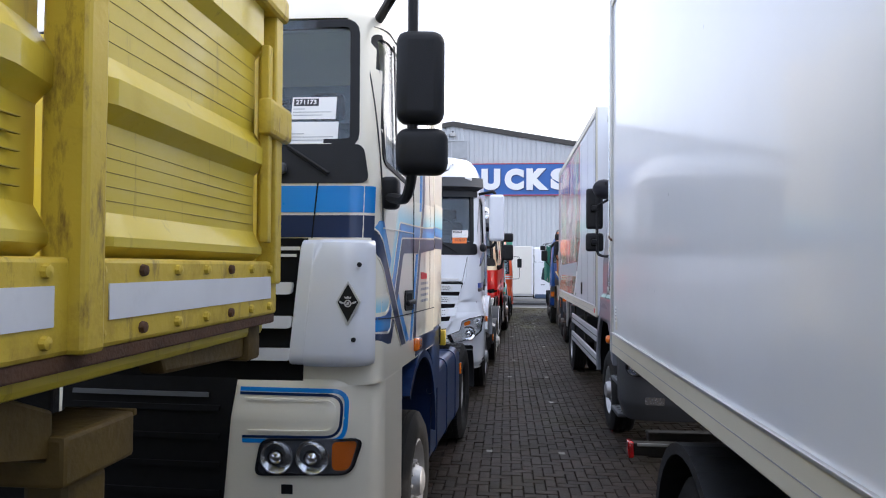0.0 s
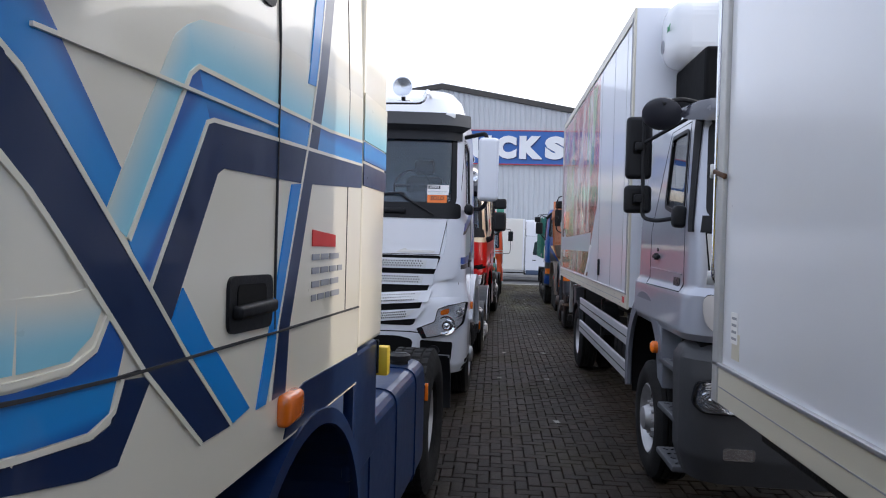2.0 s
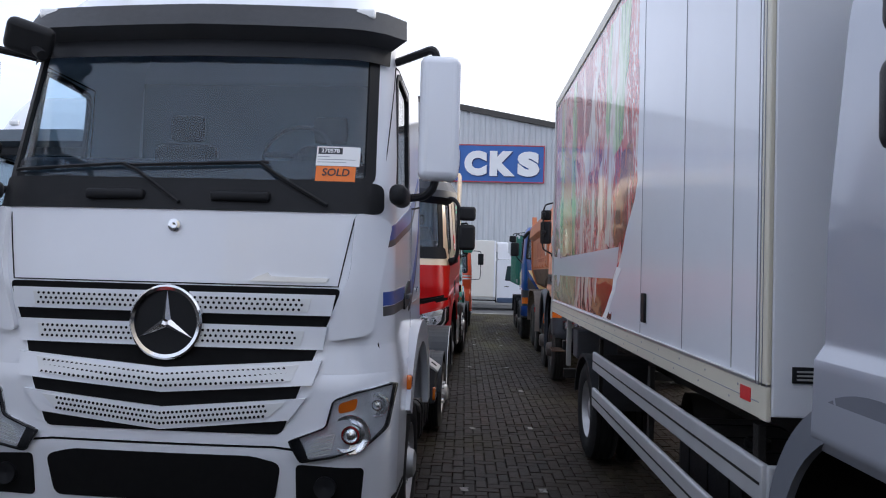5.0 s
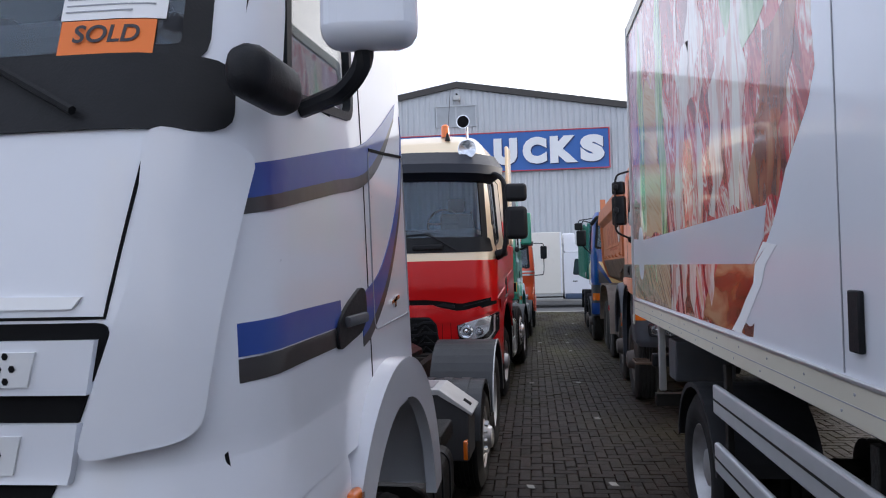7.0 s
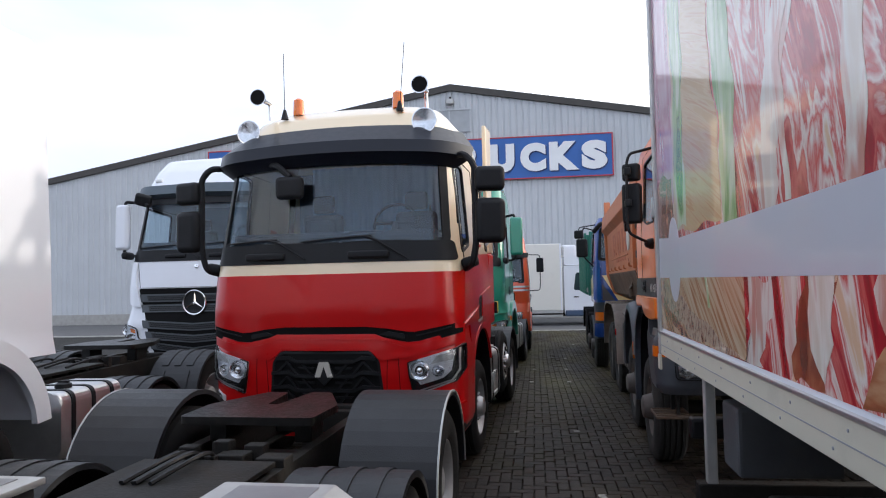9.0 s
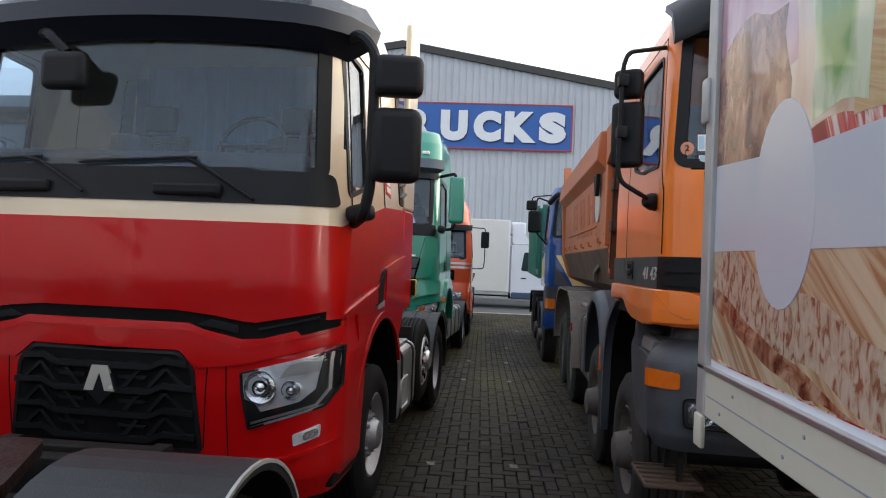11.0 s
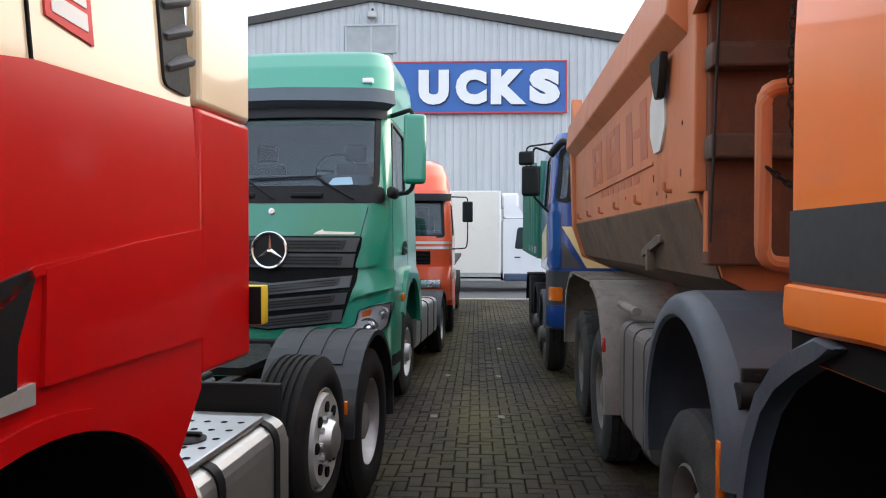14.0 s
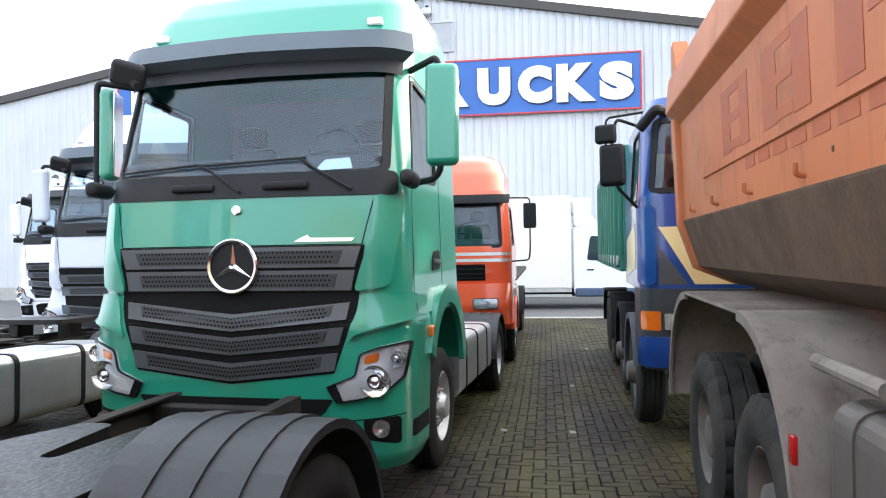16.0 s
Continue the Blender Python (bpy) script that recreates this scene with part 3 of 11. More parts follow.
def wheel(kind, parent, side, y, r=0.5, x=1.0):
    """side: +1 when its outer face looks to +x. Rim and tyre are meshes of their own; alike wheels share them."""
    if kind not in WHEELS:
        if kind == "front":
            a, b, c = tyre_bm(0.5, 0.30), (rim_bm(0.285, 0.13, 0.035, hub=0.11, hubout=0.075), RIM), hole_bm(0.285, 0.13, 0.035)
        elif kind == "front_dirty":
            a, b, c = tyre_bm(0.53, 0.31), (rim_bm(0.29, 0.13, 0.035, hub=0.13, hubout=0.12), RIMDIRT), hole_bm(0.29, 0.13, 0.035)
        elif kind == "small":
            a, b, c = tyre_bm(0.42, 0.28, 5), (rim_bm(0.25, 0.12, -0.01, hub=0.10, hubout=0.06), ALU), hole_bm(0.25, 0.12, -0.01)
        elif kind == "rear":
            t1, t2 = tyre_bm(0.5, 0.28, 3), tyre_bm(0.5, 0.28, 3)
            a, b, c = join([moved(t1, pose(0, 0, 0)), moved(t2, pose(-0.33, 0, 0))]), (rim_bm(0.285, 0.11, 0.13, hub=0.14, hubout=0.1), RIM), hole_bm(0.285, 0.11, 0.13)
        elif kind == "rear_lug":
            t1, t2 = tyre_bm(0.56, 0.35, 3, 34), tyre_bm(0.56, 0.35, 3, 34)
            a, b, c = join([t1, moved(t2, pose(-0.39, 0, 0))]), (rim_bm(0.285, 0.11, 0.13, hub=0.14, hubout=0.1), RIM), hole_bm(0.285, 0.11, 0.13)
        elif kind == "rear_dirty":
            t1, t2 = tyre_bm(0.53, 0.29, 2, 22), tyre_bm(0.53, 0.29, 2, 22)
            a, b, c = join([t1, moved(t2, pose(-0.34, 0, 0))]), (rim_bm(0.29, 0.11, 0.13, hub=0.15, hubout=0.12), RIMDIRT), hole_bm(0.29, 0.11, 0.13)
        rim = part("wheel", b[0], b[1], parent, "steel disc wheel with a ring of nuts")
        part("tyre", a, RUBBERD if "dirty" in kind else RUBBER, rim, "black rubber tyre with worn tread")
        part("hand_hole", c, DARK, rim)
        WHEELS[kind] = rim
        rim.matrix_basis = pose(side * x, y, r, 0, 0, 0 if side > 0 else 180)
        return rim
    return share(WHEELS[kind], pose(side * x, y, r, 0, 0, 0 if side > 0 else 180), parent)


def axle(parent, y, kind, r=0.5, x=1.08):
    for s in (1, -1):
        wheel(kind, parent, s, y, r, x)
    bm = bmesh.new()
    tube(bm, [(-x + 0.1, y, r), (x - 0.1, y, r)], 0.07, 12)
    lathe(bm, [(-0.2, 0.08), (-0.16, 0.2), (0.16, 0.2), (0.2, 0.08)], 20, "x", (0, y, r))
    part("axle", bm, STEELD, parent)


def chassis(parent, y0, y1, z=0.98):
    for s in (1, -1):
        bm = bmesh.new()
        prism(bm, [(s * 0.43, z - 0.26), (s * 0.43, z), (s * 0.35, z), (s * 0.35, z - 0.012), (s * 0.418, z - 0.012), (s * 0.418, z - 0.248), (s * 0.35, z - 0.248), (s * 0.35, z - 0.26)], "y", y0, y1)
        part("frame_rail", bm, STEELD, parent)
    for k in range(max(2, int((y1 - y0) / 1.1))):
        y = y0 + 0.25 + (y1 - y0 - 0.4) * k / max(1, int((y1 - y0) / 1.1) - 1)
        part("cross_member", bx(-0.42, 0.42, y - 0.05, y + 0.05, z - 0.22, z - 0.04, bev=0.01), STEELD, parent)


def fifth_wheel(parent, y, z=1.0):
    bm = bmesh.new()
    out = rpoly([(-0.45, y - 0.35), (0.45, y - 0.35), (0.47, y + 0.1), (0.25, y + 0.62), (0.09, y + 0.62), (0.04, y + 0.1), (-0.04, y + 0.1), (-0.09, y + 0.62), (-0.25, y + 0.62), (-0.47, y + 0.1)], 0.05)
    prism(bm, out, "z", z + 0.14, z + 0.19)
    for s in (1, -1):
        box(bm, s * 0.3 - 0.06, s * 0.3 + 0.06, y - 0.12, y + 0.12, z - 0.02, z + 0.14, 0.01)
    part("fifth_wheel", bm, GREASE, parent, "greasy steel coupling plate")
    part("catwalk", bx(-0.4, 0.4, y - 1.75, y - 0.8, z + 0.01, z + 0.04, bev=0.006), STEELD, parent, "chequered metal walkway")
    rnd = random.Random(int(y * 10))
    for k in range(14):
        cx, cy, s = rnd.uniform(-0.36, 0.36), y - 0.45 + rnd.uniform(-0.35, 0.05), rnd.uniform(0.03, 0.09)
        part("brake_valve", bx(cx - s, cx + s, cy - s * 0.8, cy + s * 0.8, z - 0.2, z + rnd.uniform(-0.06, 0.1), bev=0.01), STEELD, parent)
    for k in range(5):
        x0 = rnd.uniform(-0.3, 0.3)
        part("air_hose", tube(bmesh.new(), smooth_line([(x0, y - 1.3, z + 0.05), (x0 + 0.1, y - 0.9, z + 0.12), (x0 - 0.05, y - 0.5, z - 0.05), (x0 + 0.05, y - 0.1, z - 0.1)], 0.15), 0.013, 6), BLACKP, parent)


def mudguard(parent, y, r=0.5, wide0=0.62, wide1=1.24, mat=None, a0=-5, a1=185, gap=0.07, ribs=True, lip=0.035, rr=None):
    for s in (1, -1):
        w0, w1 = sorted((s * wide0, s * wide1))
        bm = arc_strip(bmesh.new(), (rr or r) + gap, w0, w1, a0, a1, 0.012, 20, lip, y, r)
        g = part("mudguard", bm, mat or MUDG, parent)
        if ribs:
            for k in range(1, 4):
                x = w0 + (w1 - w0) * (k - 0.05) / 4
                part("raised_rib", arc_strip(bmesh.new(), (rr or r) + gap + 0.009, x - 0.04, x + 0.04, 62, 132, 0.012, 10, 0, y, r), mat or MUDG, g)
            for k in (1, 3):
                x = w0 + (w1 - w0) * (k - 0.05) / 4
                for q in (30, 140):
                    part("raised_rib", arc_strip(bmesh.new(), (rr or r) + gap + 0.009, x - 0.032, x + 0.032, q, q + 26, 0.012, 6, 0, y, r), mat or MUDG, g)


def tank(parent, s, y0, y1, mat, z0=0.42, z1=1.0, x0=0.62, x1=1.2, strap=None, cap=True):
    bm = bmesh.new()
    a, b = sorted((s * x0, s * x1))
    prism(bm, rpoly([(a, z0), (b, z0), (b, z1), (a, z1)], 0.1, 5), "y", y0, y1)
    es = [e for e in bm.edges if len(e.link_faces) == 2 and any(len(f.verts) > 8 for f in e.link_faces)]
    bmesh.ops.bevel(bm, geom=es, offset=0.02, segments=2, affect="EDGES", profile=0.5)
    t = part("fuel_tank", bm, mat, parent)
    for k in range(3 if y1 - y0 > 0.8 else 2):
        y = y0 + (y1 - y0) * (0.18 + 0.64 * k / (2 if y1 - y0 > 0.8 else 1))
        bm = bmesh.new()
        prism(bm, rpoly([(a - 0.008, z0 - 0.008), (b + 0.008, z0 - 0.008), (b + 0.008, z1 + 0.008), (a - 0.008, z1 + 0.008)], 0.105, 5), "y", y - 0.025, y + 0.025)
        part("strap", bm, strap or mat, t)
    if cap:
        bm = bmesh.new()
        lathe(bm, [(z1, 0.07), (z1 + 0.035, 0.068), (z1 + 0.045, 0.05), (z1 + 0.047, 0.0001)], 20, "z", (s * (x1 - 0.2), y0 + 0.3, 0))
        box(bm, s * (x1 - 0.2) - 0.055, s * (x1 - 0.2) + 0.055, y0 + 0.29, y0 + 0.31, z1 + 0.045, z1 + 0.06, 0.004, 1)
        part("filler_cap", bm, BLACKP, t)
    return t


def steering_and_seats(parent, zf, y0, w=1.05, wheel_x=0.5, back=2.1, zt=3.2):
    part("dashboard", bx(-w, w, y0 + 0.12, y0 + 0.55, zf + 0.55, zf + 0.92, bev=0.06, seg=3), INT, parent)
    bm = bmesh.new()
    ring = [(wheel_x + 0.22 * math.cos(t), y0 + 0.62 + 0.09 * math.sin(t), zf + 1.02 + 0.2 * math.sin(t)) for t in (2 * math.pi * k / 24 for k in range(25))]
    tube(bm, ring, 0.016, 8, close=False)
    tube(bm, [(wheel_x, y0 + 0.62, zf + 1.02), (wheel_x, y0 + 0.4, zf + 0.7)], 0.03, 8)
    tube(bm, [(wheel_x - 0.21, y0 + 0.62, zf + 1.02), (wheel_x + 0.21, y0 + 0.62, zf + 1.02)], 0.018, 8)
    part("steering_wheel", bm, INT, parent)
    for s in (1, -1):
        bm = bmesh.new()
        box(bm, s * 0.55 - 0.25, s * 0.55 + 0.25, y0 + 0.85, y0 + 1.35, zf + 0.4, zf + 0.6, 0.05, 2)
        box(bm, s * 0.55 - 0.24, s * 0.55 + 0.24, y0 + 1.25, y0 + 1.4, zf + 0.55, zf + 1.2, 0.06, 2)
        box(bm, s * 0.55 - 0.13, s * 0.55 + 0.13, y0 + 1.28, y0 + 1.38, zf + 1.22, zf + 1.42, 0.04, 2)
        part("seat", bm, INT, parent)
    part("rear_lining", bx(-w, w, back - 0.12, back - 0.08, zf + 0.3, zt, bev=0), INTL, parent)


def mirror_pair(parent, top, mid, bot, mat_shell, s, size=(0.2, 0.42), small=(0.2, 0.2), arm=None, z_gap=0.05, tint=None, depth=0.09, turn=20):
    """A tall mirror with a smaller one, hung on an arm from the door."""
    bm = bmesh.new()
    tube(bm, smooth_line(arm, 0.06), 0.022, 8)
    a = part("mirror_arm", bm, BLACKP, parent)
    for (cx, cy, cz), (w, h) in ((mid, size), (bot, small)):
        if w <= 0:
            continue
        bm = bx(-w / 2, w / 2, -depth / 2, depth / 2, -h / 2, h / 2, bev=min(w, h, depth) * 0.38, seg=4)
        m = part("mirror", moved(bm, pose(cx, cy, cz, 0, 0, s * turn)), mat_shell, a)
        g = bx(-w / 2 + 0.03, w / 2 - 0.03, depth / 2 - 0.004, depth / 2 + 0.003, -h / 2 + 0.03, h / 2 - 0.03, bev=0.002, seg=1)
        o = part("mirror_glass", moved(g, pose(cx, cy, cz, 0, 0, s * turn)), CHROME, parent)
    return a


def wiper(parent, skin, pts, off=0.03):
    bm = bmesh.new()
    tube(bm, [skin.front(x, z, off) for x, z in pts], 0.011, 6)
    part("wiper", bm, BLACKP, parent)


def blade(parent, skin, p, q, off=0.02):
    bm = bmesh.new()
    n = 8
    tube(bm, [skin.front(p[0] + (q[0] - p[0]) * i / n, p[1] + (q[1] - p[1]) * i / n, off) for i in range(n + 1)], 0.010, 6)
    part("wiper_blade", bm, BLACKP, parent)


def round_lamp(parent, x, y, z, r=0.11, depth=0.12, name="spotlight"):
    bm = bmesh.new()
    lathe(bm, [(y + depth, 0.02), (y + depth * 0.8, r * 0.55), (y + 0.02, r * 0.95), (y, r), (y - 0.006, r), (y - 0.006, r * 0.9)], 24, "y", (x, 0, z), False)
    o = part(name, bm, CHROME, parent, "round chrome auxiliary lamp")
    bm = bmesh.new()
    lathe(bm, [(y + 0.045, 0.0001), (y + 0.035, r * 0.35), (y + 0.01, r * 0.7), (y - 0.002, r * 0.92), (y - 0.004, r * 0.92)], 24, "y", (x, 0, z), False)
    part("reflector", bm, LENS, o)
    bm = bmesh.new()
    lathe(bm, [(y - 0.006, r * 0.93), (y - 0.014, r * 0.6), (y - 0.017, 0.0001)], 24, "y", (x, 0, z))
    part("lamp_glass", bm, GLASS_L, o)
    return o


def headlight(parent, skin, poly, cells, off=0.012, amber=None, mat=None):
    """A lamp unit let into the skin: dark tub, chrome reflectors and a clear cover."""
    h = part("headlight", skin.patch(poly, "front", off + 0.002, 0.02), LENSW if mat is None else mat, parent, "clear headlamp unit")
    for x, z, r in cells:
        p = skin.front(x, z, off + 0.006)
        bm = bmesh.new()
        lathe(bm, [(0.02, r * 1.08), (-0.012, r * 1.08), (-0.012, r * 1.0), (0.0, r * 0.8), (0.008, r * 0.5), (-0.004, r * 0.3), (-0.004, 0.0001)], 24, "y", p)
        part("reflector", bm, LENS, h)
        bm = bmesh.new()
        lathe(bm, [(-0.004, r * 0.5), (-0.02, r * 0.5), (-0.02, r * 0.4), (-0.008, r * 0.38)], 20, "y", p, False)
        part("bezel", bm, CHROME, h)
        bm = bmesh.new()
        lathe(bm, [(-0.006, r * 0.4), (-0.018, r * 0.25), (-0.022, 0.0001)], 20, "y", p)
        part("lamp", bm, LENS, h)
    if amber:
        part("indicator", skin.patch(amber, "front", off + 0.004, 0.02), AMBER, h, "amber indicator lens")
    part("lamp_cover", skin.patch(poly, "front", off + 0.024, 0.004), GLASS_L, h).visible_shadow = False
    part("lamp_seal", skin.ring(poly, 0.008, "front", off + 0.022, 0.03), BLACKP, h)
    return h


def sticker(parent, skin, x, z, w, h, number="", name="price_sheet"):
    """A printed sheet on the windscreen: a dark bar with pale figures over thin lines."""
    def rect(x0, z0, x1, z1, off, mat, nm, par, label=""):
        return part(nm, skin.patch([(x0, z0), (x1, z0), (x1, z1), (x0, z1)], "front", off, 0.0015), mat, par, label)
    x0, z0 = x - w / 2, z - h / 2
    o = rect(x0, z0, x0 + w, z0 + h, -0.004, PAPER, name, parent, "printed paper sheet on the windscreen")
    if number:
        rect(x0 + 0.04 * w, z0 + 0.6 * h, x0 + 0.6 * w, z0 + 0.93 * h, -0.0028, INK, "number_bar", o)
        tilt = math.degrees(math.atan2(skin.front(x, z + 0.1).y - skin.front(x, z - 0.1).y, 0.2))
        turn = math.degrees(math.atan2(skin.front(x + 0.05, z).y - skin.front(x - 0.05, z).y, 0.1))
        tb = text_bm(number, 0.29 * h, 0.0008, 0.0004, stretch=1.05)
        part("figures", moved(tb, Matrix.Translation(skin.front(x0 + 0.32 * w, z0 + 0.765 * h, -0.0014)) @ pose(0, 0, 0, -tilt, 0, turn)), PAPER, o, "stock number")
    for k, (a, b) in enumerate(((0.04, 0.3), (0.04, 0.9), (0.04, 0.7))):
        rect(x0 + a * w, z0 + (0.45 - 0.14 * k) * h, x0 + b * w, z0 + (0.48 - 0.14 * k) * h, -0.0028, INKG, "print_line", o)
    return o


# ---------------- tractor units ----------------
def cab_glass(body, skin, screen, side_win, frit=0.05, seal=0.03):
    part("windscreen", skin.patch(screen, "front", -0.008, 0.006), GLASS_W, body, "tinted windscreen").visible_shadow = False
    part("screen_surround", skin.ring(screen, frit, "front", 0.006, 0.03), BLACKP, body)
    for s in (1, -1):
        part("side_window", skin.patch(side_win, s, -0.008, 0.006), GLASS_S, body, "tinted door window").visible_shadow = False
        part("window_seal", skin.ring(side_win, seal, s, 0.006, 0.03), BLACKP, body)


def grow(poly, d):
    c = Vector((sum(p[0] for p in poly) / len(poly), sum(p[1] for p in poly) / len(poly)))
    return [tuple(c + (Vector(p) - c) * (1 + d)) for p in poly]


def star_badge(body, skin, z, r, name="badge"):
    """A round chrome-ringed emblem with three plain spokes."""
    p = skin.front(0, z, 0.035)
    bm = bmesh.new()
    lathe(bm, [(0.02, r), (-0.01, r), (-0.018, r * 0.95), (-0.012, r * 0.86), (0.0, r * 0.85)], 40, "y", p, False)
    for k in range(3):
        t = 2 * math.pi * k / 3
        d, n = Vector((math.sin(t), 0, math.cos(t))), Vector((math.cos(t), 0, -math.sin(t)))
        v = [bm.verts.new(Vector(p) + q) for q in (d * r * 0.84, n * r * 0.13, -d * r * 0.07, -n * r * 0.13)]
        top = bm.verts.new(Vector(p) + d * r * 0.1 + Vector((0, -0.022, 0)))
        for a, b in zip(v, v[1:] + v[:1]):
            bm.faces.new((a, b, top))
    e = part(name, bm, CHROME, body, "round chrome emblem on a black disc")
    bm = bmesh.new()
    lathe(bm, [(0.012, r * 0.9), (0.004, r * 0.88), (0.004, 0.0001)], 40, "y", p)
    part("disc", bm, BLACKP, e)


def slat_row(body, skin, z0, z1, w0, w1, dip, mat, grid_mat, mesh=True, holes=True, off=0.02):
    """A grille bar with a perforated inlay; dip: how far its middle hangs down."""
    def poly(a, b, wa, wb):
        n = 8
        low = [(-wa + 2 * wa * i / n, a - dip * (1 - abs(-1 + 2 * i / n))) for i in range(n + 1)]
        up = [(wb - 2 * wb * i / n, b - dip * (1 - abs(1 - 2 * i / n))) for i in range(n + 1)]
        return low + up
    s = part("grille_bar", skin.patch(poly(z0, z1, w0, w1), "front", off, 0.05), mat, body)
    h = (z1 - z0)
    inl = part("perforated_inlay", skin.patch(poly(z0 + h * 0.16, z1 - h * 0.2, w0 * 0.86, w1 * 0.86), "front", off + 0.006, 0.01), grid_mat, s, "perforated grille strip")
    if holes:
        bm = bmesh.new()
        nx, nz = 50, 3
        for i in range(nx):
            for j in range(nz):
                x = (-0.84 + 1.68 * (i + 0.5 * (j % 2)) / nx) * w0
                z = z0 + h * (0.27 + 0.46 * j / (nz - 1)) - dip * (1 - abs(x) / w0)
                p = skin.front(x, z, off + 0.0075)
                r = 0.0085
                vs = [bm.verts.new(p + Vector((r * math.cos(t), 0, r * math.sin(t)))) for t in (math.pi * k / 3 for k in range(6))]
                bm.faces.new(vs)
        part("perforation", bm, DARK, inl)
    return s


def star_tractor(name, x, y, label, mat, bar_mat, inlay_mat, dz=0.0, lamps=False, giga=False, deep=False, six=True, group="parked trucks", stripes=False, rz=0.0, back=2.3, length=6.35):
    t = thing(name, x, y, 0, rz, label, "truck", group)
    w = 1.25
    B = back
    top = 4.02 if giga else 3.93
    rows = [(1.345, 0.02, w - 0.01, 0.3, B), (1.5, 0.05, w - 0.04, 0.28, B), (1.82, 0.05, w - 0.05, 0.28, B), (2.24 + dz, 0.09, w - 0.06, 0.28, B), (3.28 + dz, 0.36, w - 0.1, 0.28, B)]
    if giga:
        rows += [(3.45 + dz, 0.42, w - 0.1, 0.24, B), (3.75, 0.62, w - 0.14, 0.24, B), (top - 0.05, 0.82, w - 0.22, 0.22, B - 0.02), (top, 0.98, w - 0.34, 0.2, B - 0.1)]
    else:
        rows += [(3.48 + dz, 0.46, w - 0.12, 0.26, B), (3.7, 0.66, w - 0.2, 0.28, B), (top - 0.08, 0.92, w - 0.32, 0.3, B), (top, 1.25, w - 0.48, 0.3, B - 0.05)]
    sk = Skin(rows)
    fs = Skin(sk_low(w, dz, deep).rows[:4] + rows)
    zb, zt = 2.39 + dz, 3.27 + dz
    screen = rpoly([(-1.09, zb), (-0.5, zb - 0.03), (0.5, zb - 0.03), (1.09, zb), (1.06, zt), (-1.06, zt)], 0.07)
    win = rpoly([(0.48, 2.36 + dz), (min(1.36, B - 0.78), 2.42 + dz), (min(1.4, B - 0.74), 3.12 + dz), (0.6, 3.16 + dz)], 0.08)
    body = part("cab", sk.shell([grow(screen, -0.03)], [grow(win, -0.05)]), mat, t, label)
    cab_glass(body, sk, screen, win)
    steering_and_seats(body, 1.62 + dz, 0.1, back=B - 0.05, zt=3.35)
    # band under the screen, sun visor
    part("wiper_panel", sk.patch(rpoly([(-1.14, 2.23 + dz), (1.14, 2.23 + dz), (1.13, zb + 0.02), (-1.13, zb + 0.02)], 0.05), "front", 0.01, 0.02), BLACKP, body, "matt black panel under the windscreen")
    for s in (1, -1):
        bm = bx(-0.17, 0.17, -0.025, 0.03, -0.03, 0.03, bev=0.02, seg=3)
        part("grab_handle", moved(bm, Matrix.Translation(sk.front(s * 0.36, 2.31 + dz, 0.02))), BLACKP, body)
    blade(body, sk, (-1.0, zb + 0.06), (-0.33, zb + 0.1))
    blade(body, sk, (-0.3, zb + 0.09), (0.5, zb + 0.12))
    wiper(body, sk, [(-0.35, zb + 0.1), (-0.25, zb + 0.06), (0.02, 2.27 + dz)])
    wiper(body, sk, [(0.45, zb + 0.12), (0.55, zb + 0.05), (0.85, 2.27 + dz)])
    vis = [(zt - 0.02, 0.0, 0.0), (zt + 0.04, -0.13, 0.0), (zt + 0.2, -0.1, 0.0), (zt + 0.21, 0.0, 0.0)]
    bm = bmesh.new()
    grid = []
    for i in range(31):
        xx = -1.1 + 2.2 * i / 30
        grid.append([bm.verts.new(sk.front(xx, z + 0.02 * (1 - abs(xx)), -o + 0.02)) for z, o, _ in vis])
    for a, b in zip(grid, grid[1:]):
        for k in range(4):
            bm.faces.new((a[k], a[(k + 1) % 4], b[(k + 1) % 4], b[k]))
    bm.faces.new(grid[0])
    bm.faces.new(grid[-1])
    v = part("sun_visor", bm, BUMPG if not giga else material("slate_plastic", (0.055, 0.075, 0.095), 0.45, var=0.1), body, "dark sun visor over the windscreen")
    part("visor_skirt", sk.patch([(-1.1, zt - 0.12), (-0.55, zt - 0.115), (0.0, zt - 0.11), (0.55, zt - 0.115), (1.1, zt - 0.12), (1.1, zt + 0.02), (0.0, zt + 0.03), (-1.1, zt + 0.02)], "front", 0.03, 0.006), VISOR, body, "smoked lower edge of the visor")
    for s in (1, -1):
        p = sk.front(s * 0.95, zt + 0.17, 0.11) if not giga else sk.front(s * 0.9, zt + 0.32, 0.02)
        part("marker_lamp", moved(bx(-0.06, 0.06, -0.02, 0.03, -0.03, 0.03, bev=0.015, seg=3), Matrix.Translation(p)), LENSW, v if not giga else body)
    # hood line, knob, grille
    z0 = 1.85 if deep else 1.82 + dz * 0.6
    part("hood_joint", sk.line([(-1.0, 2.2 + dz), (-0.93, z0), (0.93, z0), (1.0, 2.2 + dz)], 0.007), DARK, body)
    bm = bmesh.new()
    lathe(bm, [(0.01, 0.035), (-0.012, 0.035), (-0.016, 0.02), (-0.012, 0.0001)], 20, "y", sk.front(0, 2.14 + dz, 0.005))
    part("lock_knob", bm, CHROME, body)
    low = 1.02 if not giga else 0.84
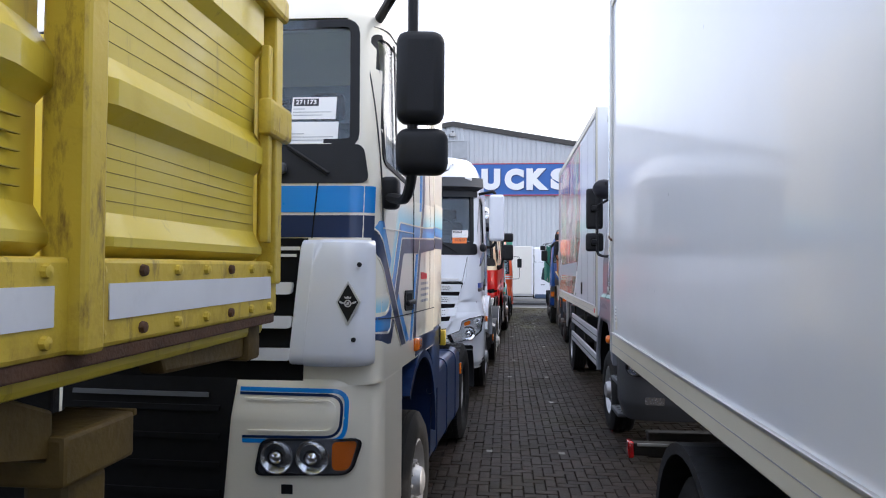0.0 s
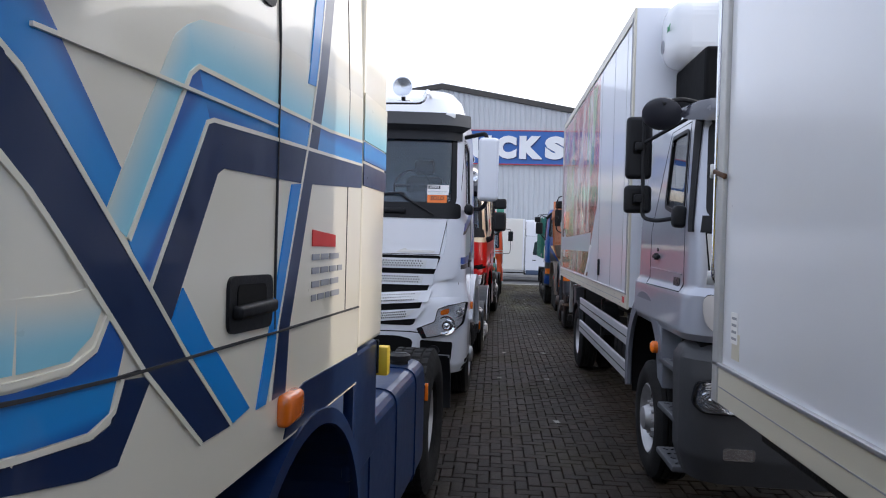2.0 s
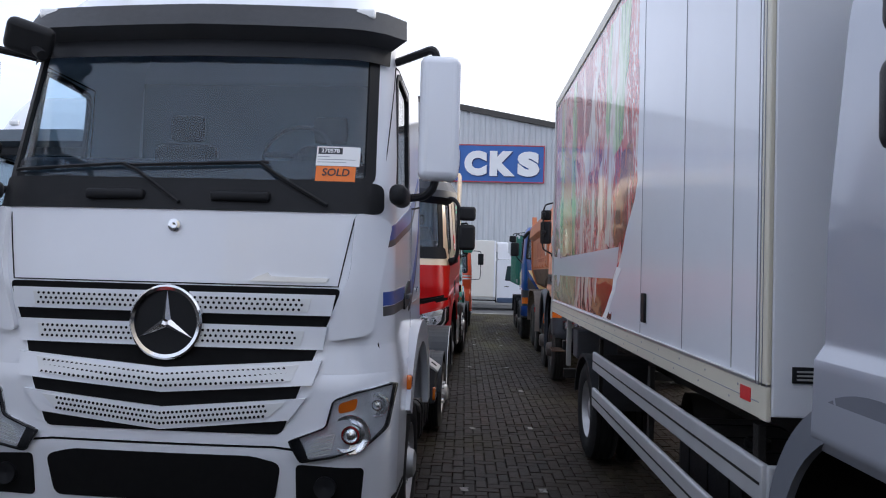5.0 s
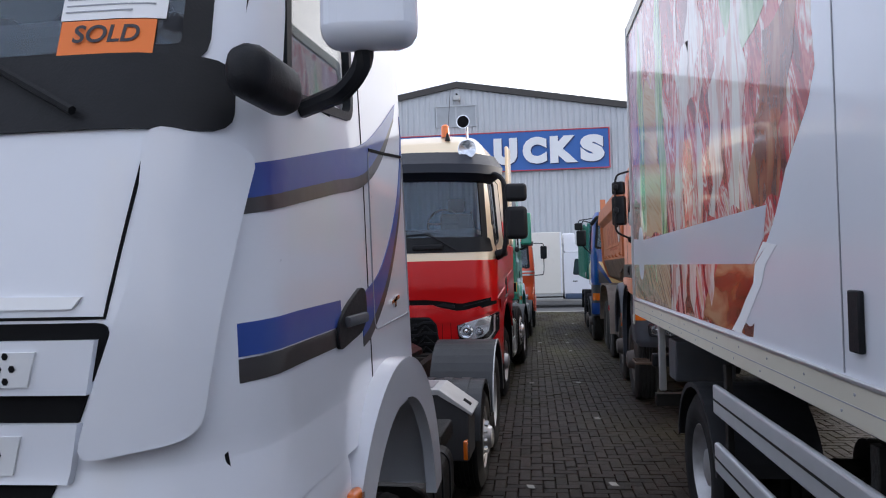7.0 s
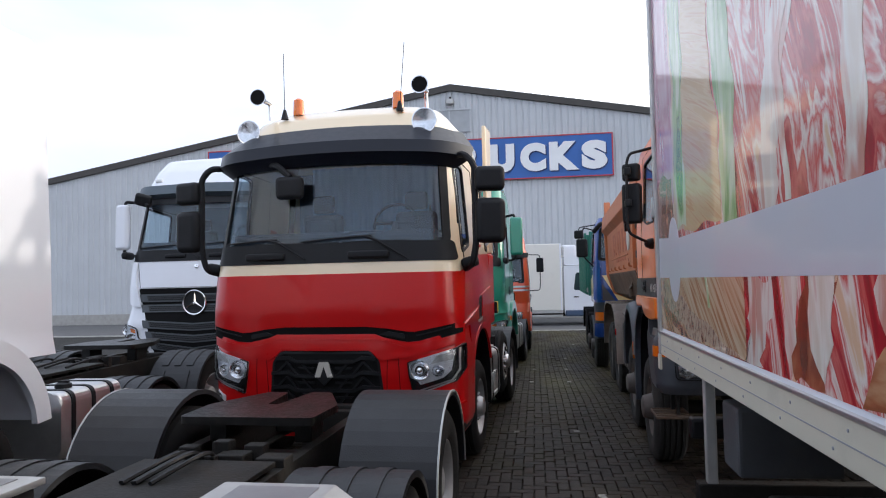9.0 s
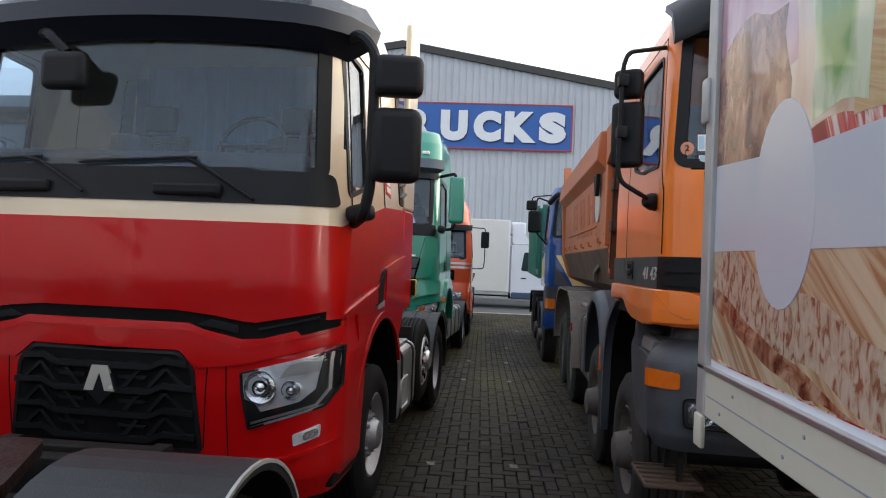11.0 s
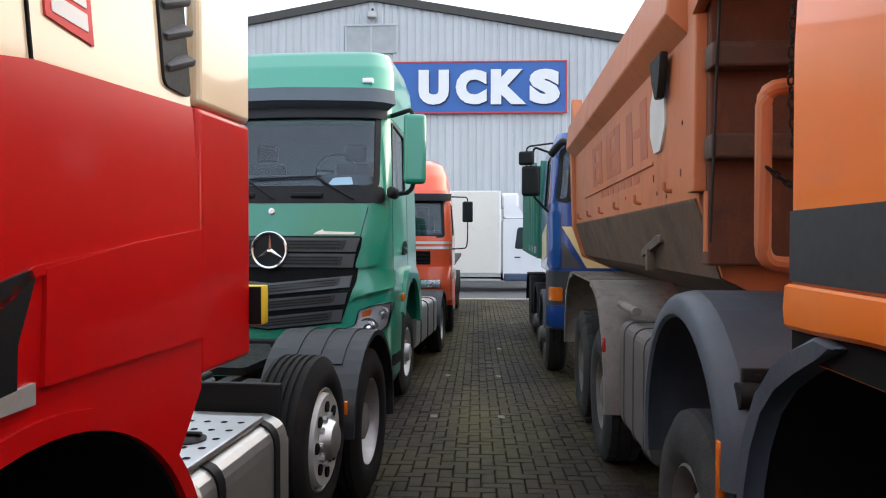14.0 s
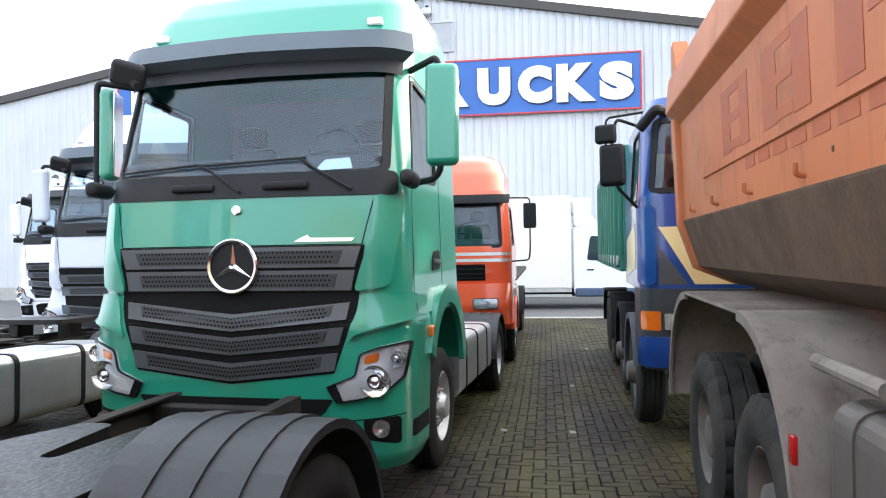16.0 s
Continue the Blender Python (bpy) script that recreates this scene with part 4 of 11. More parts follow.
    opening = [(-0.75, 0.97), (0.0, 0.885), (0.75, 0.97), (0.9, 1.4), (0.95, z0 - 0.005), (-0.95, z0 - 0.005), (-0.9, 1.4)] if deep else [(-0.66, low), (0.66, low), (0.95, z0 - 0.01), (-0.95, z0 - 0.01)]
    # flat near-black patch: the shade of the grille opening is its colour
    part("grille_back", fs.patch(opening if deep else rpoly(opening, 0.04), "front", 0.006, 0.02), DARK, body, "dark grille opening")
    if not giga:
        bars = [(1.66, 1.775, 0.90, 0.92, 0.0), (1.475, 1.60, 0.86, 0.88, 0.0), (1.29, 1.42, 0.82, 0.86, 0.06), (1.10, 1.22, 0.70, 0.79, 0.07)]
    elif deep:
        bars = [(1.692, 1.836, 0.885, 0.93, 0.0), (1.532, 1.672, 0.86, 0.885, 0.0), (1.335, 1.452, 0.835, 0.855, 0.085), (1.163, 1.283, 0.79, 0.82, 0.078), (0.988, 1.11, 0.757, 0.78, 0.083)]
    else:
        bars = [(1.60, 1.72, 0.90, 0.93, 0.0), (1.44, 1.56, 0.87, 0.90, 0.0), (1.20, 1.32, 0.83, 0.86, 0.05), (1.03, 1.15, 0.77, 0.80, 0.06), (0.88, 0.99, 0.68, 0.73, 0.09)]
    for a, b, w0, w1, dip in bars:
        slat_row(body, fs, a, b, w0, w1, dip, bar_mat, inlay_mat)
    star_badge(body, sk, 1.605 if not giga else 1.705 if deep else 1.58, 0.205 if not giga else 0.195)
    # model lettering as a plain chrome bar
    part("model_badge", sk.patch([(0.44, z0 + 0.02), (0.86, z0 + 0.02), (0.88, z0 + 0.045), (0.56, z0 + 0.05), (0.54, z0 + 0.07), (0.48, z0 + 0.045)], "front", 0.008, 0.008), LENSW, body)
    # corner air deflectors
    for s in (1, -1):
        pl = rpoly([(s * 0.88, 1.52), (s * 1.1, 1.56), (s * 1.165, 2.2 + dz), (s * 1.0, 2.24 + dz), (s * 0.99, 1.9)], 0.05)
        part("corner_panel", sk.patch(pl, "front", 0.035, 0.045), mat, body)
        # headlights
        k = 0.0 if not giga else -0.11 if deep else -0.02
        poly = rpoly([(s * 0.70, 0.99 + k), (s * 0.77, 0.875 + k), (s * 0.94, 0.905 + k), (s * 1.10, 0.96 + k), (s * 1.195, 1.05 + k), (s * 1.23, 1.295 + k), (s * 1.05, 1.26 + k), (s * 0.935, 1.215 + k), (s * 0.90, 1.07 + k)], 0.025)
        amber = rpoly([(s * 0.965, 1.14 + k), (s * 1.05, 1.16 + k), (s * 1.06, 1.225 + k), (s * 0.965, 1.195 + k)], 0.02)
        headlight(body, fs, poly, [(s * 1.03, 1.03 + k, 0.1), (s * 1.15, 1.18 + k, 0.06)], amber=amber, mat=TUB)
        part("lamp_divider", fs.patch(rpoly([(s * 0.70, 0.99 + k), (s * 0.77, 0.875 + k), (s * 0.82, 0.885 + k), (s * 0.76, 1.01 + k)], 0.01), "front", 0.028, 0.02), BLACKP, body)
        for q in range(6):
            part("lamp_rib", fs.line([(s * (0.79 + 0.012 * q), 0.9 + 0.02 * q + k), (s * (0.93 + 0.004 * q), 0.93 + 0.02 * q + k)], 0.009, "front", 0.026, thick=0.01), LENSW, body)
        if deep:
            part("shoulder", fs.patch(rpoly([(s * 0.86, 1.2), (s * 0.9, 1.23), (s * 1.225, 1.33), (s * 1.215, 1.51), (s * 0.945, 1.515)], 0.02), "front", 0.03, 0.045), mat, body, "raised shoulder over the headlight")
            part("lamp_hood", fs.line([(s * 0.865, 1.2), (s * 0.9, 1.235), (s * 1.225, 1.335)], 0.014, "front", 0.036, thick=0.03), mat, body)
        # door joint, handle, mirrors
        part("door_joint", sk.line(([(0.2, 1.36), (0.22, 2.2), (0.6, 3.18)] if stripes else [(0.44, 1.36), (0.46, 2.2 + dz), (0.6, 3.18 + dz)]) + [ (B - 0.69, 3.16 + dz), (B - 0.685, 1.36)], 0.007, s), DARK, body)
        hy = B - 1.08
        hp = rpoly([(0.80, 1.655), (1.06, 1.69), (1.13, 1.735), (1.125, 1.83), (1.07, 1.845), (0.9, 1.79), (0.80, 1.735)] if stripes else [(hy, 1.66), (hy + 0.3, 1.68), (hy + 0.3, 1.84), (hy + 0.08, 1.82)], 0.05)
        if stripes:
            hy = 0.825
        hd = part("door_handle", sk.patch(hp, s, 0.012, 0.03), BLACKP, body)
        part("pull", moved(bx(-0.012, 0.012, -0.11, 0.11, -0.018, 0.018, bev=0.01), Matrix.Translation(sk.side(hy + 0.15, 1.74, s, 0.02))), GREYP, hd)
        my = 0.42
        mx = w + 0.17
        arm = [sk.side(0.62, 3.22 + dz, s, 0.0), (s * (mx - 0.02), my - 0.02, 3.24 + dz), (s * mx, my, 3.15 + dz), (s * mx, my, 2.42 + dz), (s * (mx - 0.06), my + 0.02, 2.36 + dz), sk.side(0.6, 2.36 + dz, s, 0.0)]
        bm = bmesh.new()
        tube(bm, smooth_line(arm, 0.05), 0.025, 8)
        a = part("mirror_arm", bm, BLACKP, body)
        part("arm_foot", bx(*sorted((s * 1.19, s * 1.29)), 0.1, 0.36, 2.28 + dz, 2.40 + dz, bev=0.045, seg=4), BLACKP, a, "rounded black foot of the mirror arm")
        bm = bx(-0.12, 0.12, -0.06, 0.06, -0.37, 0.37, bev=0.05, seg=4)
        at = pose(-(mx - 0.08), my + 0.06, 2.82 + dz, 0, 0, -72) if deep and s < 0 else pose(s * (mx + 0.02), my - 0.02, 2.82 + dz, 0, 0, s * 8)
        part("mirror_housing", moved(bm, at), mat, a, "tall mirror housing in body colour")
        part("mirror_glass", moved(bx(-0.1, 0.1, 0.052, 0.066, -0.34, 0.34, bev=0.004, seg=1), at), CHROME, a)
        if stripes:
            shade = material("grey_brown_print", (0.028, 0.023, 0.022), 0.4, coat=0.4)

            def band(poly, m, o=0.003):
                part("stripe" if m is ROYAL else "stripe_shadow", sk.patch(poly, s, o, 0.004), m, body)
            band(fair([(0.12, 2.128), (0.22, 2.15), (0.82, 2.278), (1.197, 2.36), (1.485, 2.481), (1.79, 2.64)]) + fair([(1.75, 2.575), (1.48, 2.387), (1.193, 2.251), (0.82, 2.183), (0.22, 2.07), (0.12, 2.05)]), ROYAL)
            band(fair([(0.12, 2.051), (0.22, 2.071), (0.82, 2.184), (1.193, 2.252), (1.48, 2.388), (1.75, 2.576)]) + fair([(1.742, 2.554), (1.478, 2.34), (1.19, 2.207), (0.82, 2.14), (0.22, 2.035), (0.12, 2.017)]), shade)
            band([(0.12, 1.712), (0.5, 1.722), (0.86, 1.73), (0.86, 1.81), (0.5, 1.803), (0.12, 1.787)], ROYAL)
            band([(0.12, 1.652), (0.5, 1.664), (0.86, 1.67), (0.86, 1.725), (0.5, 1.718), (0.12, 1.707)], shade)
            band(fair([(1.1, 1.81), (1.151, 1.824), (1.405, 1.916), (1.682, 2.15), (1.85, 2.45), (1.868, 2.6)]) + fair([(1.875, 2.58), (1.86, 2.42), (1.74, 2.15), (1.49, 1.87), (1.22, 1.71), (1.1, 1.67)]), ROYAL)
            band(fair([(1.1, 1.671), (1.22, 1.711), (1.49, 1.871), (1.74, 2.151), (1.86, 2.421)]) + fair([(1.868, 2.40), (1.765, 2.14), (1.515, 1.845), (1.24, 1.675), (1.1, 1.635)]), shade)
            fl = rpoly([(1.255, 1.675), (1.265, 2.35), (1.855, 2.41), (1.86, 1.70)], 0.05)
            part("flap_joint", sk.line(fl + fl[:1], 0.005, s, 0.005), material("joint_grey", (0.3, 0.31, 0.34), 0.5), body)
            part("flap_gap", sk.line([(1.28, 2.353), (1.5, 2.373), (1.84, 2.409)], 0.012, s, 0.0062), DARK, body)
            part("flap_badge", sk.patch([(1.52, 1.755), (1.66, 1.775), (1.66, 1.79), (1.6, 1.785), (1.6, 1.745), (1.57, 1.74), (1.565, 1.775), (1.52, 1.77)], s, 0.008, 0.008), CHROME, body)
    # wide-angle mirror at the corner on the far side
    bm = bmesh.new()
    tube(bm, smooth_line([sk.front(-1.02, zt + 0.02, 0.02), sk.front(-1.0, zt - 0.02, 0.16), sk.front(-0.86, zt - 0.16, 0.2)], 0.05), 0.03, 8)
    a = part("kerb_mirror_arm", bm, BLACKP, body)
    part("kerb_mirror", moved(bx(-0.13, 0.13, -0.05, 0.05, -0.1, 0.1, bev=0.045, seg=4), Matrix.Translation(sk.front(-0.93, zt - 0.05, 0.2)) @ pose(0, 0, 0, 20, 15, 20)), BLACKP, a)
    # bumper
    lo = sk_low(w, dz, deep)
    zlow = lo.rows[0][0]
    inlet = rpoly([(-0.62, zlow + 0.16), (0.62, zlow + 0.16), (0.66, 0.86), (0.5, 0.9), (-0.5, 0.9), (-0.66, 0.86)], 0.05)
    b = part("bumper", lo.shell(step=0.06), mat, t, "painted front bumper")
    # inlet, slot and recess patches paint their inner shade in near-black
    if not deep:
        part("air_inlet", lo.patch(inlet, "front", 0.005, 0.01), DARK, b)
    if deep:
        part("air_slot", lo.patch(rpoly([(-0.66, 0.68), (0.66, 0.68), (0.74, 0.79), (-0.74, 0.79)], 0.02), "front", 0.005, 0.01), DARK, b, "dark slot in the bumper")
        part("lower_panel", lo.line([(-1.2, 0.68), (-0.8, 0.64), (0.8, 0.64), (1.2, 0.68)], 0.008), DARK, b)
    else:
        part("bumper_seam", lo.line([(-0.9, 0.92), (-0.62, 0.95), (0.62, 0.95), (0.9, 0.92)], 0.012), DARK, b)
    for s in (1, -1):
        fp = rpoly([(s * 0.96, 0.52), (s * 1.17, 0.475), (s * 1.175, 0.67), (s * 0.94, 0.655)] if deep else [(s * 0.74, 0.62), (s * 1.08, 0.62), (s * 1.1, 0.84), (s * 0.74, 0.86)], 0.03)
        f = part("fog_lamp_recess", lo.patch(fp, "front", 0.005, 0.01), DARK, b)
        bm = bmesh.new()
        lathe(bm, [(0.01, 0.06), (-0.02, 0.06), (-0.018, 0.045), (-0.005, 0.0001)], 20, "y", lo.front(s * (1.06 if deep else 0.9), 0.595 if deep else 0.74, 0.01))
        part("fog_lamp", bm, BLACKP if not giga else LENS, f)
        part("step", lo.patch(rpoly([(0.3, 0.5), (0.72, 0.5), (0.72, 0.62), (0.3, 0.62)], 0.02), s, 0.004, 0.01), DARK, b)
        part("side_indicator", moved(bx(-0.02, 0.02, -0.05, 0.05, -0.045, 0.045, bev=0.015, seg=3), Matrix.Translation((s * (w + 0.01), 0.78, 1.2))), AMBER, b, "amber side indicator")
    if lamps:
        bm = bmesh.new()
        yb = 0.27
        tube(bm, smooth_line([(-0.66, yb + 0.45, 3.72), (-0.68, yb - 0.02, 3.7), (-0.66, yb - 0.06, 3.56), (0.68, yb - 0.06, 3.56), (0.72, yb - 0.02, 3.7), (0.7, yb + 0.45, 3.74)], 0.08), 0.026, 10)
        r = part("lamp_bar", bm, CHROME, body, "tubular chrome roof lamp bar")
        for k in range(4):
            round_lamp(r, -0.51 + 0.32 * k, yb - 0.14, 3.72, 0.115)
            part("lamp_foot", bx(-0.53 + 0.32 * k, -0.49 + 0.32 * k, yb - 0.08, yb - 0.02, 3.56, 3.64, bev=0.006), BLACKP, r)
    tractor_rear(t, mat, six, cab_back=B, giga=giga, length=length, box_at=3.75 if stripes else None)
    return t, sk, body


def sk_low(w, dz, deep):
    z = 0.30 if deep else 0.47
    return Skin([(z, 0.10, w - 0.06, 0.26, 0.72), (z + 0.1, 0.05, w - 0.01, 0.3, 0.74), (0.9, 0.0, w, 0.3, 0.76), (1.3, 0.0, w, 0.3, 0.78), (1.36, 0.03, w - 0.02, 0.28, 0.8)])


def front_wheelhouse(t, mat, y=1.42, r=0.5, w=1.25):
    axle(t, y, "front", r, w - 0.18)
    for s in (1, -1):
        a, b = sorted((s * 0.78, s * (w + 0.03)))
        part("wheel_arch", arc_strip(bmesh.new(), r + 0.28, a, b, 5, 160, 0.05, 28, 0.16, y, r + 0.27), mat, t, "rounded fender over the front wheel")


def tractor_rear(t, mat, six, cab_back=2.3, giga=False, rear="rear", length=6.35, tank_mat=None, box_at=None):
    front_wheelhouse(t, mat)
    chassis(t, 0.9, length, 0.84 if box_at else 0.98)
    drive = length - 1.12
    axle(t, drive, rear)
    mudguard(t, drive, a0=0, a1=180, ribs=not box_at, gap=0.12 if box_at else 0.07)
    if box_at:
        for s in (1, -1):
            a, c = sorted((s * 1.236, s * 1.247))
            part("edge_trim", arc_strip(bmesh.new(), 0.624, a, c, 0, 180, 0.014, 24, 0, drive, 0.5), ALU_D, t, "pale edge trim of the mudguard")
    if six:
        axle(t, drive - 1.28, "small", 0.43, 1.1)
        mudguard(t, drive - 1.28, r=0.43, a0=10, a1=170, gap=0.06)
    part("tail_beam", bx(-0.43, 0.43, length - 0.1, length, 0.62, 0.83, bev=0.01), STEELD, t)
    for s in (1, -1):
        lb = part("tail_lamp", bx(s * 0.8 - 0.2, s * 0.8 + 0.2, length - 0.3, length - 0.22, 0.66, 0.78, bev=0.02), BLACKP, t)
        part("tail_lens", bx(s * 0.8 - 0.18, s * 0.8 + 0.18, length - 0.225, length - 0.212, 0.68, 0.76, bev=0.004), REDLENS, lb)
    ty0, ty1 = cab_back + 0.12, drive - (1.95 if six else 0.75)
    for s in (1, -1):
        if box_at:
            tank(t, s, ty0 + 0.25, ty0 + 1.1, STEELD, z1=0.78, strap=BLACKP)
            bb = part("battery_box", prism(bmesh.new(), [(s * 0.5, 0.45), (s * 1.2, 0.45), (s * 1.2, 0.82), (s * 0.98, 0.96), (s * 0.5, 0.96)], "y", box_at + 0.12, box_at + 0.5, bev=0.015), material("box_grey", (0.045, 0.045, 0.047), 0.55, 0.1, dirt=0.25), t, "dark battery box with a bent metal lid")
            part("lid", prism(bmesh.new(), [(s * 0.46, 0.95), (s * 0.975, 0.95), (s * 1.225, 0.79), (s * 1.235, 0.81), (s * 0.985, 0.985), (s * 0.46, 0.985)], "y", box_at + 0.1, box_at + 0.52, bev=0.006), ALU_D, bb, "bent metal lid")
            part("lid_pad", bx(*sorted((s * 0.56, s * 0.93)), box_at + 0.16, box_at + 0.46, 0.984, 0.989, bev=0.002), material("lid_grey", (0.3, 0.3, 0.31), 0.4, 0.4, dirt=0.2), bb)
            part("finger_hole", moved(bx(-0.035, 0.035, -0.045, 0.045, -0.003, 0.003, bev=0.002), pose(s * 1.17, box_at + 0.31, 0.854, 0, s * 35, 0)), DARK, bb)
            part("marker", bx(*sorted((s * 1.2, s * 1.23)), box_at - 0.2, box_at - 0.13, 0.55, 0.68, bev=0.006), AMBER, t)
            tray = part("valve_tray", bx(*sorted((s * 0.45, s * 1.12)), box_at - 0.62, box_at - 0.12, 0.7, 0.82, bev=0.02), STEELD, t, "greasy tray of valves and pipes")
            rr = random.Random(5)
            for k in range(16):
                a, b = 0.5 + 0.13 * (k % 4), box_at - 0.58 + 0.12 * (k // 4)
                part("valve", bx(*sorted((s * a, s * (a + rr.uniform(0.05, 0.12)))), b, b + rr.uniform(0.04, 0.1), 0.81, 0.84 + rr.uniform(0.0, 0.07), bev=0.01), STEELD if k % 3 else GREYP, tray)
            part("hose", tube(bmesh.new(), smooth_line([(s * 0.5, box_at - 0.6, 0.9), (s * 0.7, box_at - 0.45, 0.95), (s * 0.8, box_at - 0.2, 0.9), (s * 0.55, box_at + 0.05, 0.95)], 0.12), 0.016, 6), BLACKP, tray)
        else:
            tank(t, s, ty0, max(ty1, ty0 + 0.7), tank_mat or ALU, strap=BLACKP if not tank_mat else tank_mat)
    fifth_wheel(t, drive - 0.2, 0.85 if box_at else 1.0)
    for s in (1, -1):
        part("cab_mount", bx(s * 0.3 - 0.05, s * 0.3 + 0.05, 1.9, 2.1, 0.95, 1.2, bev=0.01), STEELD, t)


def striped_tractor(name, x, y, label, livery=True, mat=None, group="parked trucks", rz=0.0):
    """A high-roofed tractor with a square front; with livery: ivory with blue bands."""
    mat = mat or CREAM_W
    t = thing(name, x, y, 0, rz, label, "truck", group)
    w = 1.25
    sk = Skin([(1.42, 0.05, w, 0.12, 2.05), (1.6, 0.04, w, 0.12, 2.05), (2.2, 0.05, w, 0.12, 2.05), (2.5, 0.08, w, 0.13, 2.05), (3.5, 0.3, w - 0.04, 0.2, 2.05), (3.62, 0.36, w - 0.06, 0.26, 2.05), (3.85, 0.6, w - 0.18, 0.3, 2.05), (3.98, 0.95, w - 0.35, 0.3, 2.0)], 0.07)
    screen = rpoly([(-1.13, 2.7), (1.13, 2.7), (1.08, 3.47), (-1.08, 3.47)], 0.09)
    win = rpoly([(0.28, 2.62), (1.12, 2.56), (1.2, 3.4), (0.38, 3.4)], 0.06)
    body = part("cab", sk.shell([grow(screen, -0.03)], [grow(win, -0.06)]), mat, t)
    cab_glass(body, sk, screen, win)
    steering_and_seats(body, 1.9, 0.1, back=2.0, zt=3.5)
    part("quarter_post", sk.line([(0.62, 2.6), (0.66, 3.4)], 0.03, 1, 0.006), BLACKP, body)
    part("wiper_panel", sk.patch(rpoly([(-1.2, 2.5), (1.19, 2.5), (1.15, 2.72), (-1.15, 2.72)], 0.05), "front", 0.008, 0.02), BLACKP, body, "matt black panel under the windscreen")
    for s in (1, -1):
        part("grab_handle", moved(bx(-0.2, 0.2, -0.03, 0.03, -0.03, 0.03, bev=0.02, seg=3), Matrix.Translation(sk.front(s * 0.55, 2.58, 0.025))), GREYP, body)
    blade(body, sk, (-0.95, 2.76), (-0.2, 2.79))
    blade(body, sk, (0.0, 2.77), (0.75, 2.8))
    wiper(body, sk, [(0.7, 2.79), (0.75, 2.7), (0.98, 2.55)])
    bm = bmesh.new()
    grid = []
    for i in range(31):
        xx = -1.18 + 2.36 * i / 30
        grid.append([bm.verts.new(sk.front(xx, z, o)) for z, o in ((3.44, 0.0), (3.47, 0.16), (3.6, 0.14), (3.62, 0.0))])
    for a, b in zip(grid, grid[1:]):
        for k in range(4):
            bm.faces.new((a[k], a[(k + 1) % 4], b[(k + 1) % 4], b[k]))
    bm.faces.new(grid[0])
    bm.faces.new(grid[-1])
    if livery:
        bm.free()
    else:
        part("sun_visor", bm, GREYP, body)
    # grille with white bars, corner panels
    # near-black patch paints in the shade behind the grille bars
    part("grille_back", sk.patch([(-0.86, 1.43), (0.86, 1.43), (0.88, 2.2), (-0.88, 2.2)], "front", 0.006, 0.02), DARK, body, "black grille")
    for z in (1.55, 1.72, 1.9):
        part("grille_bar", sk.patch(rpoly([(-0.8, z), (0.8, z), (0.81, z + 0.065), (-0.81, z + 0.065)], 0.02), "front", 0.034, 0.05), WHITE if livery else ALU_D, body)
    if livery:
        b = part("model_badge", sk.patch([(0.475, 2.06), (0.515, 2.06), (0.65, 2.155), (0.61, 2.155)], "front", 0.012, 0.012), LENSW, body)
        part("badge_bar", sk.patch([(0.585, 2.06), (0.625, 2.06), (0.535, 2.155), (0.495, 2.155)], "front", 0.013, 0.012), LENSW, b)
        part("badge_bar", sk.patch([(0.68, 2.06), (0.71, 2.06), (0.73, 2.1), (0.82, 2.1), (0.82, 2.115), (0.73, 2.115), (0.73, 2.135), (0.84, 2.135), (0.84, 2.155), (0.7, 2.155)], "front", 0.012, 0.012), LENSW, b)
    for s in (1, -1):
        pod = bmesh.new()
        rings = []
        for z, ins in ((1.527, 0.06), (1.535, 0.03), (1.555, 0.01), (1.6, 0.0), (1.75, 0.0), (1.9, 0.0), (2.05, 0.0), (2.14, 0.0), (2.175, 0.012), (2.19, 0.04)):
            xl = 0.795 + 0.105 * (z - 1.53)
            step = 0.035 if z < 2.14 else 0.012
            plan = [(xl, 0.12), (xl, 0.024), (xl + 0.012, 0.012), (xl + 0.07, 0.008), (xl + 0.085, 0.0), (xl + 0.1, -0.008 - step), (1.0, -0.048), (1.1, -0.042), (1.17, -0.03), (1.212, 0.01), (1.235, 0.06), (1.242, 0.12), (1.19, 0.14)]
            rings.append([pod.verts.new((s * (x - ins * 0.4 * max(0.0, (x - 1.0) / 0.25)), y + ins, z)) for x, y in plan])
        for p, q in zip(rings, rings[1:]):
            for k in range(13):
                pod.faces.new((p[k], p[(k + 1) % 13], q[(k + 1) % 13], q[k]))
        pod.faces.new(rings[0])
        pod.faces.new(rings[-1][::-1])
        c = part("corner_panel", pod, WHITE if livery else mat, body, "bulky white corner pod with a stepped edge")
        if livery:
            PEWTER = material("pewter", (0.55, 0.56, 0.57), 0.4, 0.25)

            def plate(pts, y0, y1):
                return prism(bmesh.new(), pts, "y", y0, y1)
            dm = [(1.076, 1.868), (1.14, 1.752), (1.204, 1.868), (1.14, 1.976)]
            e = part("diamond_plate", plate([(s * p[0], p[1]) for p in dm], -0.051, -0.03), PEWTER, c, "diamond badge with a plain crest")
            part("diamond_field", plate([(s * (1.14 + (p[0] - 1.14) * 0.84), 1.866 + (p[1] - 1.866) * 0.86) for p in dm], -0.054, -0.049), BLACKP, e)
            crest = bmesh.new()
            lathe(crest, [(0.0, 0.019), (-0.003, 0.019), (-0.003, 0.0125), (0.0, 0.0125)], 20, "y", (0, 0, 0), False)
